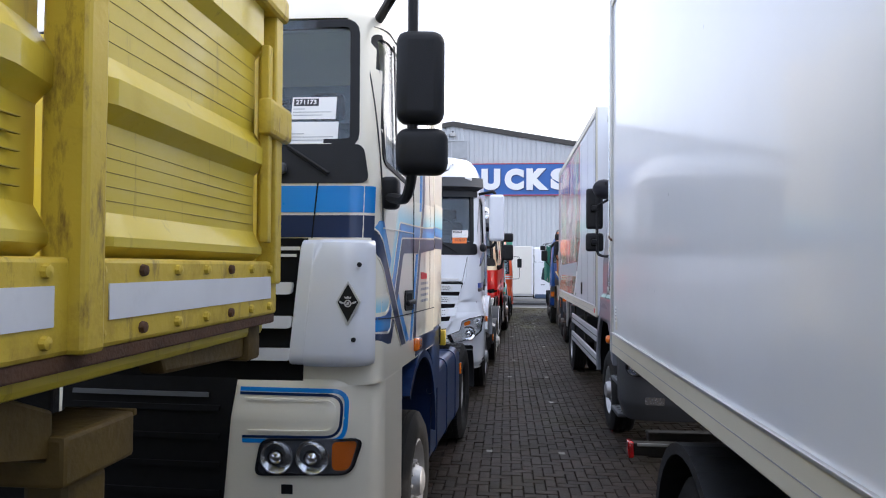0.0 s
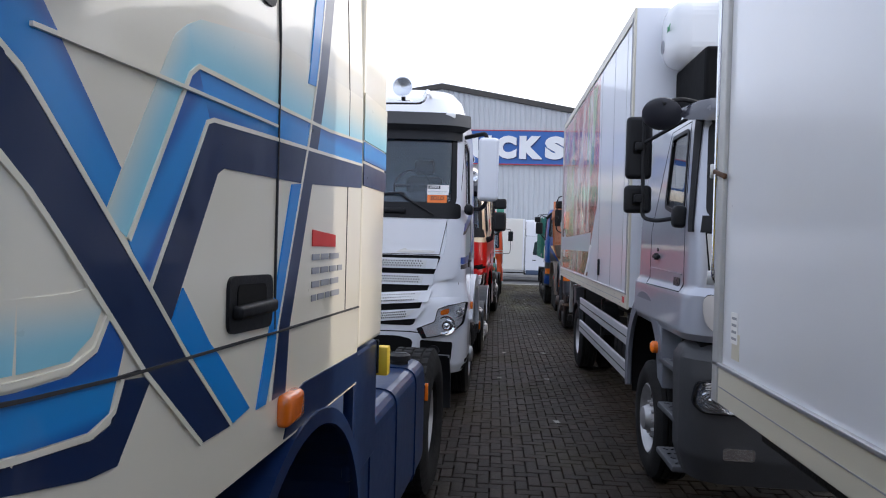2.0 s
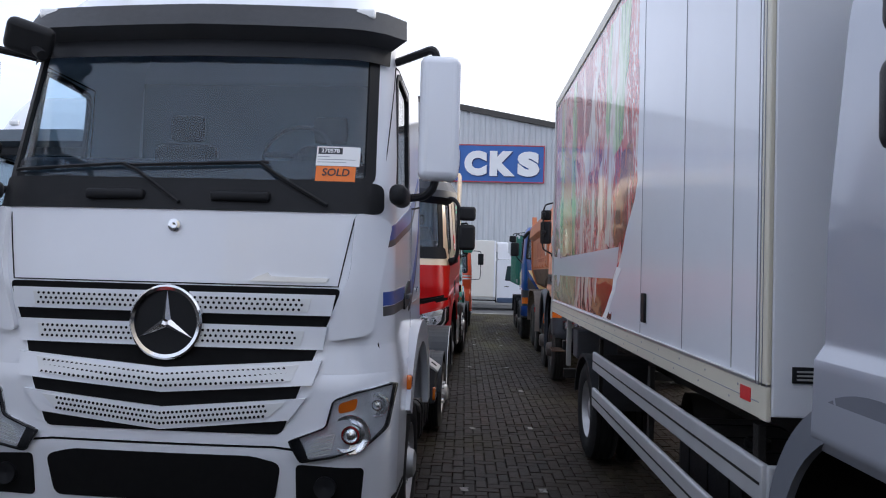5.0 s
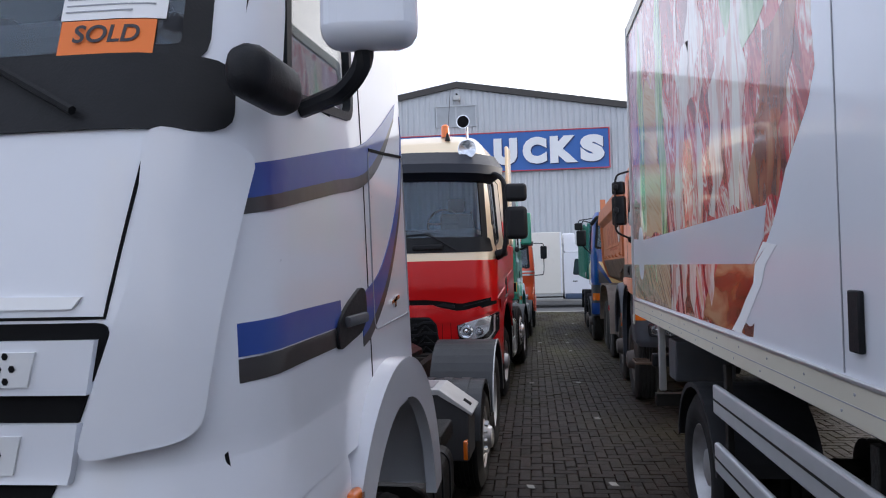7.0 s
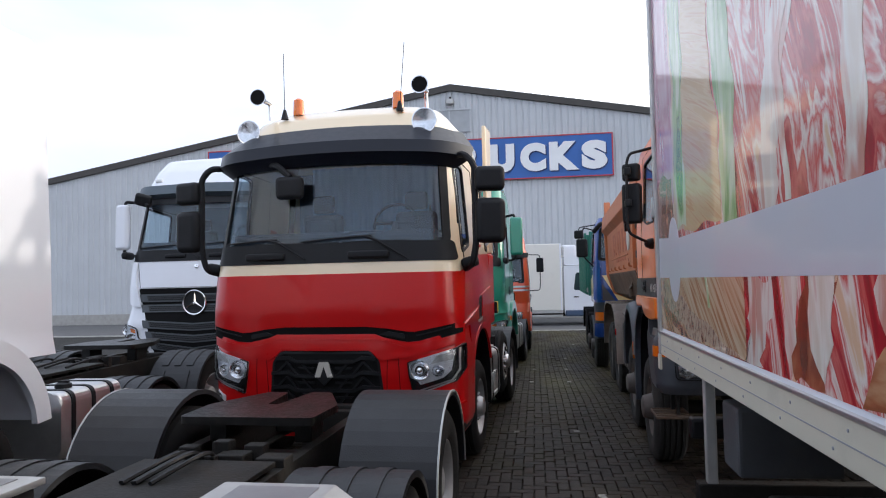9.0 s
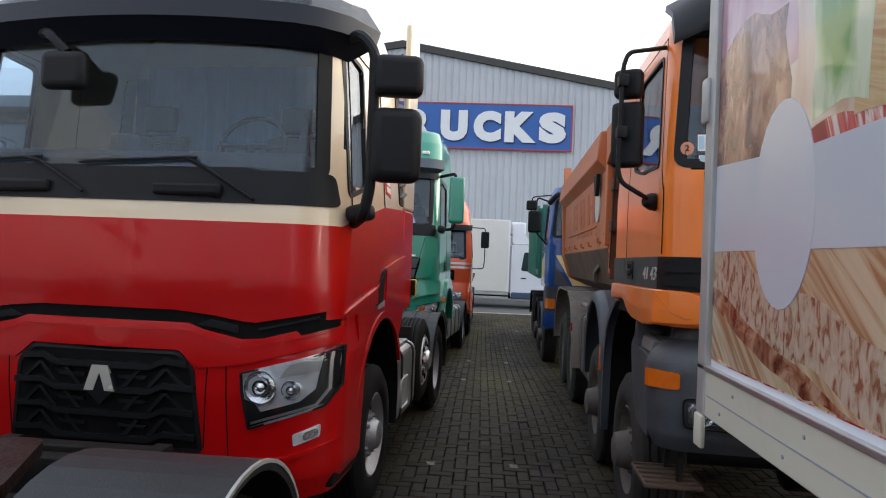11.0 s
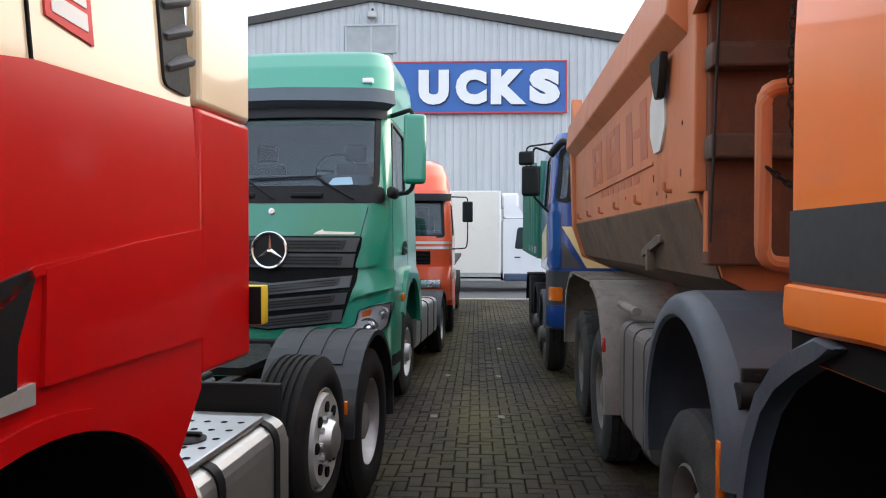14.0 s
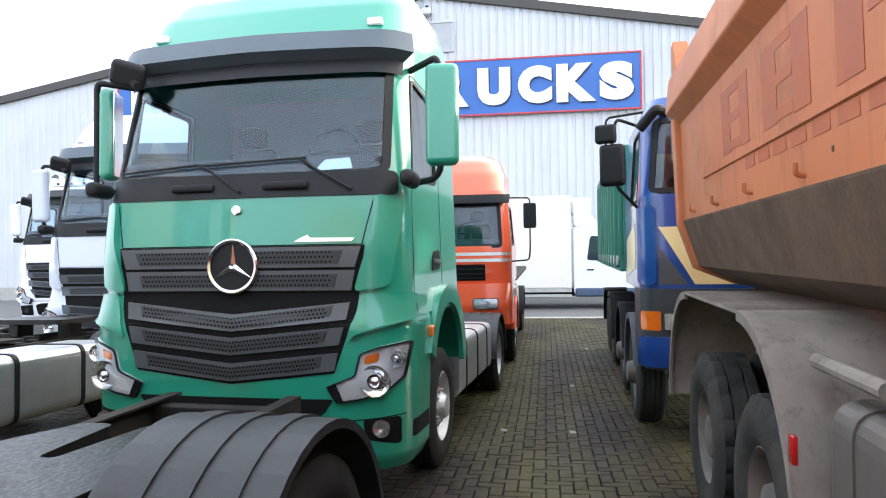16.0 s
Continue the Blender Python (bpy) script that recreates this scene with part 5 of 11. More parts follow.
            for q in (1, -1):
                prism(crest, [(q * 0.02, 0.004), (q * 0.045, 0.014), (q * 0.044, 0.004), (q * 0.03, -0.002), (q * 0.02, -0.002)], "y", -0.003, 0.0)
            prism(crest, [(-0.015, 0.024), (0.015, 0.024), (0.018, 0.036), (0.008, 0.03), (0.0, 0.039), (-0.008, 0.03), (-0.018, 0.036)], "y", -0.003, 0.0)
            prism(crest, [(-0.009, -0.008), (0.004, -0.008), (0.009, 0.008), (-0.004, 0.008)], "y", -0.003, 0.0)
            part("crest", moved(crest, pose(s * 1.14, -0.0542, 1.862)), PEWTER, e)
            for x_, z in ((1.165, 1.675), (1.193, 2.06)):
                bm = bmesh.new()
                lathe(bm, [(0.004, 0.013), (-0.004, 0.012), (-0.006, 0.006), (-0.003, 0.0001)], 12, "y", (s * x_, -0.034, z))
                part("screw", bm, BLACKP, c)
    if livery:
        part("front_band", sk.patch([(-1.22, 2.34), (1.22, 2.34), (1.22, 2.485), (-1.22, 2.485)], "front", 0.004, 0.005), MIDBLUE, body, "mid blue painted band")
        part("front_band", sk.patch([(-1.22, 2.205), (1.22, 2.205), (1.22, 2.325), (-1.22, 2.325)], "front", 0.004, 0.005), NAVY, body, "navy painted band")
        part("panel_joint", sk.line([(0.9, 2.2), (0.92, 2.5)], 0.007, "front", 0.007), DARK, body)
    # bumper
    lo = Skin([(0.5, 0.06, w - 0.04, 0.2, 0.8), (0.62, 0.03, w, 0.24, 0.8), (1.25, 0.0, w, 0.26, 0.8), (1.42, 0.03, w, 0.24, 0.8), (1.47, 0.06, w - 0.02, 0.22, 0.8)], 0.07)
    b = part("bumper", lo.shell(step=0.06), mat if livery else GREYP, t, "painted front bumper")
    # grille and slats near-black: the neighbouring truck's shade put into their colour
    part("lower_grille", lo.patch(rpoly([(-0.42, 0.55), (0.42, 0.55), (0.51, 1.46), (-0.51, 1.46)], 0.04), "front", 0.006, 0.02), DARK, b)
    for k in range(5):
        part("slat", lo.patch([(-0.42, 0.68 + 0.15 * k), (0.42, 0.68 + 0.15 * k), (0.43, 0.71 + 0.15 * k), (-0.43, 0.71 + 0.15 * k)], "front", 0.016, 0.012), DARK, b)
    part("trim_bar", lo.patch([(-0.43, 1.352), (0.36, 1.352), (0.36, 1.375), (-0.43, 1.375)], "front", 0.02, 0.016), GREYP, b)
    for s in (1, -1):
        rec = rpoly([(s * 0.55, 1.17), (s * 1.0, 1.17), (s * 1.06, 1.24), (s * 1.06, 1.34), (s * 0.53, 1.36)], 0.05)
        if livery:
            for d, wd, m, o in ((0.0, 0.014, NAVY, 0.004), (0.022, 0.022, MIDBLUE, 0.0035)):
                u = smooth_line([(s * 0.53, 1.375 + d, 0), (s * (1.08 + d), 1.37 + d, 0), (s * (1.07 + d), 1.155 - d, 0), (s * 0.55, 1.15 - d, 0)], 0.08, 6)
                part("outline", lo.line([(p[0], p[1]) for p in u], wd, "front", o, thick=0.004), m, b)
            lip = smooth_line([(s * 0.56, 1.345, 0), (s * 1.045, 1.34, 0), (s * 1.035, 1.185, 0), (s * 0.58, 1.18, 0)], 0.06, 6)
            part("recess_lip", lo.line([(p[0], p[1]) for p in lip], 0.012, "front", 0.008, thick=0.01), mat, b)
        head = rpoly([(s * 0.62, 0.95), (s * 1.12, 0.96), (s * 1.17, 1.145), (s * 0.66, 1.145)], 0.05)
        headlight(b, lo, head, [(s * 0.74, 1.05, 0.085), (s * 0.93, 1.05, 0.085)], 0.006, rpoly([(s * 1.03, 0.98), (s * 1.11, 0.98), (s * 1.15, 1.13), (s * 1.03, 1.13)], 0.03), mat=GREYP)
        part("tow_cap", lo.patch([(s * 0.76, 0.85), (s * 0.82, 0.85), (s * 0.82, 0.9), (s * 0.76, 0.9)], "front", 0.004, 0.006), DARK, b)
        # sides
        part("door_joint", sk.line([(1.147, 1.745), (1.15, 3.44), (0.36, 3.44), (0.24, 2.5), (0.24, 2.3)], 0.005, s, 0.006), JNT, body)
        part("skirt_joint", sk.line([(0.15, 1.769), (0.469, 1.752), (1.135, 1.737), (2.045, 1.722)], 0.006, s, 0.006), JNT, body)
        part("locker_joint", sk.line([(1.852, 1.73), (1.852, 3.5)], 0.005, s), JNT, body)
        part("sill_panel", sk.patch([(1.24, 1.43), (2.045, 1.43), (2.045, 1.545), (1.4, 1.555), (1.3, 1.53)], s, 0.004, 0.006), NAVY if livery else GREYP, body)
        hp = rpoly([(0.86, 1.768), (1.12, 1.758), (1.12, 1.892), (0.86, 1.898)], 0.03)
        h = part("door_handle", sk.patch(hp, s, 0.008, 0.012), BLACKP, body, "black recessed door handle")
        part("recess", sk.patch(rpoly([(0.90, 1.805), (1.07, 1.80), (1.07, 1.872), (0.90, 1.878)], 0.02), s, 0.011, 0.006), DARK, h)
        part("pull", moved(bx(-0.014, 0.014, -0.115, 0.115, -0.016, 0.016, bev=0.01, seg=3), Matrix.Translation(sk.side(0.99, 1.815, s, 0.018))), BLACKP, h)
        # side deflector behind the cab
        f = part("side_deflector", bx(*sorted((s * (w - 0.05), s * w)), 2.068, 2.49, 1.55, 3.75, bev=0.02, seg=3), mat, t, "side wind deflector behind the cab")
        # lower skirt below the deflector
        part("side_skirt", bx(*sorted((s * (w - 0.06), s * (w - 0.01))), 2.06, 2.47, 1.02, 1.54, bev=0.02), NAVY if livery else GREYP, t)
        part("marker_block", bx(*sorted((s * (w - 0.04), s * (w + 0.035))), 2.475, 2.535, 1.37, 1.50, bev=0.006), YBLOCK if s > 0 else BLACKP, t, "yellow and black marker block")
        part("marker_back", bx(*sorted((s * (w - 0.09), s * (w - 0.002))), 2.45, 2.465, 1.385, 1.535, bev=0.004), BLACKP, t)
        part("side_indicator", moved(bx(-0.02, 0.03, -0.07, 0.07, -0.045, 0.045, bev=0.02, seg=3), Matrix.Translation((s * (w + 0.005), 1.26, 1.515))), AMBER, t, "amber side indicator")
        a, c2 = sorted((s * 0.78, s * (w + 0.012)))
        part("wheel_arch", arc_strip(bmesh.new(), 0.66, a, c2, -5, 140, 0.02, 22, 0.05, 1.5, 0.78), NAVY if livery else GREYP, t)
        part("step_panel", bx(*sorted((s * 0.8, s * (w - 0.01))), 0.3, 0.85, 0.45, 0.85, bev=0.03), NAVY if livery else GREYP, t)
        if livery:
            def band(poly, m, nm="stripe", o=0.003):
                part(nm, sk.patch(poly, s, 0.6 * o, 0.004), m, body)
            ivory, pale, mid, deep = (0.80, 0.755, 0.63), (0.27, 0.62, 0.76), (0.012, 0.25, 0.66), (0.006, 0.10, 0.40)
            up_fade = fade("airbrush_up", pale, ivory, (1.2, 2.33), (1.2, 2.49))
            rise_fade = fade("airbrush_rise", pale, ivory, (0.57, 2.14), (0.47, 2.20))
            flat_mid = fade("airbrush_band", mid, mid, (1.2, 2.232), (1.2, 2.335), deep)
            rise_mid = fade("airbrush_rise_band", mid, mid, (0.655, 2.065), (0.575, 2.135), deep)
            drop_mid = fade("airbrush_drop_band", mid, mid, (0.29, 2.12), (0.365, 2.20), deep)
            low_fade = fade("airbrush_low", pale, ivory, (0.25, 1.815), (0.25, 1.905))
            low_mid = fade("airbrush_low_band", mid, mid, (0.3, 1.685), (0.3, 1.775), deep)
            # rising bands, each fading outwards
            band([(0.707, 2.322), (1.138, 2.326), (1.60, 2.335), (2.045, 2.362), (2.045, 2.53), (1.127, 2.492), (0.715, 2.417), (0.66, 2.39)], up_fade, o=0.002)
            band([(0.474, 1.982), (0.674, 2.304), (0.707, 2.322), (0.66, 2.39), (0.618, 2.36), (0.495, 2.154), (0.414, 2.017)], rise_fade, o=0.002)
            band([(0.76, 2.226), (1.396, 2.253), (2.045, 2.276), (2.045, 2.362), (1.60, 2.335), (1.138, 2.326), (0.707, 2.322)], flat_mid, o=0.0035)
            band([(0.543, 1.892), (0.748, 2.221), (0.76, 2.226), (0.707, 2.322), (0.674, 2.304), (0.474, 1.982)], rise_mid, o=0.0035)
            band([(0.83, 2.133), (1.353, 2.144), (2.045, 2.184), (2.045, 2.27), (1.396, 2.247), (0.781, 2.226), (0.756, 2.215), (0.553, 1.888), (0.615, 1.821), (0.80, 2.118)], NAVY, o=0.005)
            # crossing bands
            band([(0.15, 2.14), (0.15, 2.27), (0.338, 2.088), (0.549, 1.883), (0.675, 1.752), (0.888, 1.56), (0.757, 1.56), (0.54, 1.745), (0.419, 1.871), (0.292, 2.001)], NAVY, o=0.006)
            band([(0.17, 2.262), (0.206, 2.30), (0.262, 2.305), (0.452, 2.094), (0.414, 2.028)], drop_mid, o=0.005)
            band([(0.619, 1.82), (0.663, 1.886), (0.782, 1.762), (0.823, 1.732), (0.998, 1.575), (0.905, 1.562), (0.70, 1.752)], MIDBLUE, o=0.005)
            band([(0.15, 1.80), (0.334, 1.80), (0.385, 1.83), (0.412, 1.875), (0.382, 1.905), (0.331, 1.90), (0.15, 1.90)], low_fade, o=0.0035)
            band([(0.15, 1.70), (0.378, 1.684), (0.432, 1.70), (0.453, 1.755), (0.47, 1.80), (0.43, 1.855), (0.395, 1.80), (0.334, 1.778), (0.15, 1.776)], low_mid, o=0.0045)
            band([(0.15, 1.655), (0.207, 1.647), (0.378, 1.611), (0.458, 1.607), (0.56, 1.736), (0.475, 1.745), (0.44, 1.68), (0.389, 1.668), (0.15, 1.688)], NAVY, o=0.004)
            # slanting bands
            band([(1.61, 2.9), (1.70, 2.9), (1.493, 2.294), (1.261, 1.737), (1.24, 1.56), (1.14, 1.56), (1.178, 1.748), (1.403, 2.276)], NAVY, o=0.007)
            band([(1.259, 2.134), (1.341, 2.143), (1.183, 1.75), (1.10, 1.56), (1.04, 1.56), (1.115, 1.749)], MIDBLUE, o=0.0065)
            band([(1.379, 2.44), (1.458, 2.447), (1.62, 2.9), (1.52, 2.9)], MIDBLUE, o=0.0065)
            defl_fade = fade("airbrush_deflector", pale, ivory, (2.2, 2.38), (2.2, 2.56))
            defl_mid = fade("airbrush_deflector_band", mid, mid, (2.2, 2.29), (2.2, 2.385), deep)
            for z0, z1, m in ((2.375, 2.56, defl_fade), (2.295, 2.368, defl_mid), (2.197, 2.283, NAVY)):
                part("stripe", bx(*sorted((s * (w + 0.001), s * (w + 0.004))), 2.075, 2.484, z0, z1, bev=0), m, f)
            # coach lines
            for run in ([(0.477, 1.978), (0.674, 2.3), (0.707, 2.322), (1.138, 2.327), (1.60, 2.336), (2.045, 2.363)], [(0.543, 1.892), (0.748, 2.219), (0.775, 2.228), (1.396, 2.25), (2.045, 2.273)], [(0.15, 2.275), (0.338, 2.093), (0.549, 1.888), (0.68, 1.755), (0.893, 1.562)], [(0.15, 2.135), (0.292, 1.996), (0.419, 1.866), (0.535, 1.745), (0.75, 1.56)], [(0.15, 1.787), (0.334, 1.788), (0.392, 1.808), (0.427, 1.861)], [(0.15, 1.694), (0.389, 1.676), (0.444, 1.70), (0.466, 1.748)]):
                part("coach_line", sk.line(run, 0.010, s, 0.0048, thick=0.006), CREAM_W, body)
            part("coach_line", sk.line([(1.13, 1.56), (1.172, 1.748), (1.396, 2.276), (1.605, 2.9)], 0.010, s, 0.0052, thick=0.006), CREAM_W, body)
            # the bright crease of the door skin
            part("door_crease", sk.line([(0.24, 2.262), (0.6, 2.268), (1.13, 2.274)], 0.007, s, 0.009, thick=0.012), CREAM_W, body)
            # firm's lettering: plain bars
            words = random.Random(11)
            part("sign_bar", sk.patch([(1.452, 1.961), (1.70, 1.958), (1.70, 1.998), (1.452, 2.012)], s, 0.004, 0.003), REDINK, body, "red lettering as a plain bar")
            for k in range(4):
                z, q = 1.918 - 0.042 * k, 1.455
                while q < 1.76:
                    n = words.uniform(0.04, 0.11)
                    part("sign_bar", sk.patch([(q, z), (min(1.79, q + n), z), (min(1.79, q + n), z + 0.019), (q, z + 0.019)], s, 0.0035, 0.003), INKG, body)
                    q += n + 0.018
        # mirrors
        arm = [sk.side(0.3, 2.44, s, 0.0), (s * (w + 0.16), 0.1, 2.4), (s * (w + 0.2), 0.05, 2.52), (s * (w + 0.2), 0.05, 3.5), (s * (w + 0.12), 0.1, 3.56), sk.side(0.45, 3.5, s, 0.0)]
        bm = bmesh.new()
        tube(bm, smooth_line(arm, 0.07), 0.028, 8)
        a = part("mirror_arm", bm, BLACKP, body)
        part("arm_foot", moved(bx(-0.05, 0.05, -0.06, 0.06, -0.09, 0.09, bev=0.03, seg=3), Matrix.Translation(sk.side(0.3, 2.46, s, 0.03))), BLACKP, a)
        part("mirror", moved(bx(-0.125, 0.125, -0.08, 0.08, -0.24, 0.24, bev=0.06, seg=4), pose(s * (w + 0.24), 0.05, 3.03, 0, 0, s * 10)), BLACKP, a)
        part("wide_angle_mirror", moved(bx(-0.135, 0.135, -0.08, 0.08, -0.12, 0.12, bev=0.06, seg=4), pose(s * (w + 0.25), 0.05, 2.645, 0, 0, s * 10)), BLACKP, a)
        for z, hh in ((3.03, 0.21), (2.645, 0.09)):
            part("mirror_glass", moved(bx(-0.11, 0.11, 0.07, 0.086, -hh, hh, bev=0.004, seg=1), pose(s * (w + 0.24), 0.05, z, 0, 0, s * 10)), CHROME, a)
    # price sheets
    if livery:
        sticker(body, sk, 0.86, 2.93, 0.25, 0.13, "271173")
        sticker(body, sk, 0.87, 2.785, 0.27, 0.13)
    axle(t, 1.5, "front", 0.5, w - 0.16)
    chassis(t, 0.9, 6.0)
    axle(t, 4.85, "rear_lug" if livery else "rear", 0.56 if livery else 0.5, 1.02)
    mudguard(t, 4.85, r=0.56, a0=-5, a1=42, ribs=False, gap=0.1)
    for s in (1, -1):
        tank(t, s, 2.1, 4.05, NAVY if livery else ALU, z0=0.45, z1=1.18, x0=0.5, x1=1.22, strap=NAVY if livery else BLACKP, cap=False)
        cap = bmesh.new()
        lathe(cap, [(1.18, 0.06), (1.2, 0.06), (1.205, 0.075), (1.235, 0.075), (1.243, 0.06), (1.244, 0.0001)], 24, "z", (s * 1.08, 3.85, 0))
        cp_ = part("filler_cap", cap, BLACKP, t, "black fuel filler cap")
        part("cap_grip", bx(s * 1.08 - 0.05, s * 1.08 + 0.05, 3.842, 3.858, 1.24, 1.252, bev=0.004), GREYP, cp_)
        part("splash_panel", bx(*sorted((s * 0.42, s * 1.19)), 4.18, 4.2, 0.5, 1.07, bev=0.006), material("dull_navy_plastic", (0.012, 0.017, 0.03), 0.5, var=0.1), t, "dark splash panel before the rear wheels")
        part("side_marker", bx(*sorted((s * 1.2, s * 1.225)), 4.2, 4.23, 0.86, 0.98, bev=0.006), AMBER, t)
        ra = part("ramp_arm", prism(bmesh.new(), [(4.0, 1.0), (4.15, 1.02), (5.05, 1.17), (5.4, 1.17), (5.4, 1.12), (5.0, 1.1), (4.1, 0.93)], "x", s * 0.24 - 0.045, s * 0.24 + 0.045, bev=0.012), material("worn_grey_paint", (0.09, 0.095, 0.105), 0.55, var=0.2, scale=5, dirt=0.35, dirt_col=(0.08, 0.045, 0.025)), t, "grey ramp arm of the coupling")
        for k in range(5):
            y_ = 4.35 + 0.12 * k
            part("ramp_slot", moved(bx(-0.02, 0.02, -0.03, 0.03, -0.002, 0.002, bev=0), pose(s * 0.24, y_, 1.058 + 0.0202 * k, 9.5, 0, 0)), RUST, ra)
        part("tail_lamp", bx(s * 0.8 - 0.2, s * 0.8 + 0.2, 5.75, 5.83, 0.66, 0.8, bev=0.02), REDLENS, t)
    fifth_wheel(t, 4.55)
    return t


def lamp_tractor(name, x, y, label, rz=0.0):
    t = thing(name, x, y, 0, rz, label, "truck", "parked trucks")
    w = 1.27
    B = 2.06
    sk = Skin([(1.455, 0.015, w, 0.23, B), (1.62, 0.0, w, 0.26, B), (1.96, 0.03, w - 0.01, 0.28, B), (2.1, 0.06, w - 0.02, 0.28, B), (3.1, 0.24, w - 0.1, 0.3, B), (3.3, 0.3, w - 0.14, 0.3, B), (3.55, 0.5, w - 0.24, 0.32, B), (3.68, 0.75, w - 0.36, 0.34, B), (3.73, 1.1, w - 0.5, 0.34, B - 0.05)], 0.09)
    screen = rpoly([(-1.17, 2.22), (-0.6, 2.2), (0.6, 2.2), (1.17, 2.22), (1.1, 3.12), (-1.1, 3.12)], 0.06)
    win = rpoly([(0.4, 2.12), (0.86, 2.22), (0.88, 3.02), (0.48, 3.05)], 0.08)
    body = part("cab", sk.shell([grow(screen, -0.03)], [grow(win, -0.06)]), CREAM, t, "cream upper cab")
    cab_glass(body, sk, screen, win, 0.06)
    steering_and_seats(body, 1.45, 0.1, back=B - 0.05, zt=3.2)
    bm = bmesh.new()
    top, foot = [], []
    for i in range(97):
        x = -0.72 + 1.7 * i / 96
        y = 1.5 + 0.02 * math.sin(x * 34) + 0.01 * math.sin(x * 71 + 1)
        top.append(bm.verts.new((x, y, 3.2)))
        foot.append(bm.verts.new((x, y + 0.02 * math.sin(x * 20), 1.9)))
    for k in range(96):
        bm.faces.new((top[k], top[k + 1], foot[k + 1], foot[k]))
    bmesh.ops.solidify(bm, geom=bm.faces[:], thickness=0.008)
    part("curtain", bm, material("blue_grey_cloth", (0.38, 0.52, 0.68), 0.9, var=0.1), body, "blue-grey curtain behind the seats")
    part("dash_box", bx(-0.32, -0.1, 0.42, 0.6, 2.33, 2.5, bev=0.03), INT, body)
    bm = bmesh.new()
    prism(bm, [(0.85, 2.3), (0.98, 2.3), (0.92, 2.62)], "y", 0.5, 0.54)
    part("warning_triangle", bm, INT, body)
    part("wiper_panel", sk.patch(rpoly([(-1.23, 2.06), (1.23, 2.06), (1.19, 2.25), (-1.19, 2.25)], 0.04), "front", 0.008, 0.02), BLACKP, body, "matt black panel under the windscreen")
    for xx in (-0.62, 0.42):
        part("grab_handle", moved(bx(-0.2, 0.2, -0.03, 0.03, -0.035, 0.035, bev=0.02, seg=3), Matrix.Translation(sk.front(xx, 2.13, 0.02))), BLACKP, body)
    blade(body, sk, (-1.05, 2.27), (-0.5, 2.3))
    blade(body, sk, (-0.25, 2.27), (0.45, 2.31))
    wiper(body, sk, [(-0.6, 2.29), (-0.5, 2.27), (-0.2, 2.1)])
    wiper(body, sk, [(0.4, 2.3), (0.5, 2.26), (0.8, 2.08)])
    # black visor
    bm = bmesh.new()
    grid = []
    for i in range(31):
        xx = -1.17 + 2.34 * i / 30
        d = 0.05 * (1 - (xx / 1.17) ** 2)
        grid.append([bm.verts.new(sk.front(xx, z + d, o)) for z, o in ((2.96, 0.012), (3.06, 0.17), (3.18, 0.175), (3.36, 0.05), (3.36, 0.0))])
    for a, b in zip(grid, grid[1:]):
        for k in range(5):
            bm.faces.new((a[k], a[(k + 1) % 5], b[(k + 1) % 5], b[k]))
    bm.faces.new(grid[0])
    bm.faces.new(grid[-1])
    part("sun_visor", bm, dull(material("visor_black", (0.010, 0.012, 0.02), 0.4, coat=0.12), 0.25), body, "glossy black sun visor")
    # inside mirror on the far side of the screen
    part("kerb_mirror", moved(bx(-0.14, 0.14, -0.05, 0.05, -0.11, 0.11, bev=0.045, seg=4), Matrix.Translation(sk.front(-0.36, 2.79, 0.12))), BLACKP, body)
    bm = bmesh.new()
    tube(bm, smooth_line([sk.front(-0.62, 3.05, 0.05), sk.front(-0.5, 3.02, 0.14), sk.front(-0.37, 2.9, 0.12)], 0.05), 0.03, 8)
    part("kerb_mirror_arm", bm, BLACKP, body)
    # red lower cab
    zr = 1.955
    top_edge = [(-1.266, 1.492), (-1.1, 1.455), (-0.855, 1.408), (-0.78, 1.412), (-0.61, 1.44), (-0.4, 1.46), (0.4, 1.46), (0.61, 1.44), (0.78, 1.412), (0.855, 1.408), (1.1, 1.455), (1.266, 1.492)]
    low_edge = [(-1.262, 1.42), (-0.89, 1.322), (-0.78, 1.316), (-0.565, 1.36), (-0.485, 1.392), (0.485, 1.392), (0.565, 1.36), (0.78, 1.316), (0.89, 1.322), (1.262, 1.42)]
    part("air_slit", sk.patch([(x, z - 0.03) for x, z in low_edge] + [(x, z + 0.03) for x, z in top_edge[::-1]], "front", 0.003, 0.01), DARK, body, "dark air slit across the front")
    for s in (1, -1):
        part("slit_strip", sk.line([(s * 0.87, 1.372), (s * 1.05, 1.412), (s * 1.18, 1.446)], 0.012, "front", 0.012, thick=0.012), BLACKP, body)
        part("washer_block", sk.patch(rpoly([(s * 0.52, 1.385), (s * 0.64, 1.37), (s * 0.76, 1.345), (s * 0.76, 1.39), (s * 0.6, 1.415)], 0.015), "front", 0.014, 0.012), BLACKP, body)
    red = part("hood_panel", sk.patch(top_edge + [(1.265, zr), (-1.265, zr)], "front", 0.012, 0.02), RED, body, "glossy red front panel")
    for s in (1, -1):
        part("red_side", sk.patch([(0.1, 1.43), (B - 0.002, 1.43), (B - 0.002, 2.165), (1.37, 2.142), (0.82, 2.056), (0.39, 1.975), (0.3, 1.955), (0.1, 1.955)], s, 0.0065, 0.012), RED, body, "red lower cab side")
        part("door_joint", sk.line([(0.5, 1.44), (0.46, 2.05), (0.54, 3.08), (1.36, 3.05), (1.372, 1.5)], 0.007, s, 0.006), DARK, body)
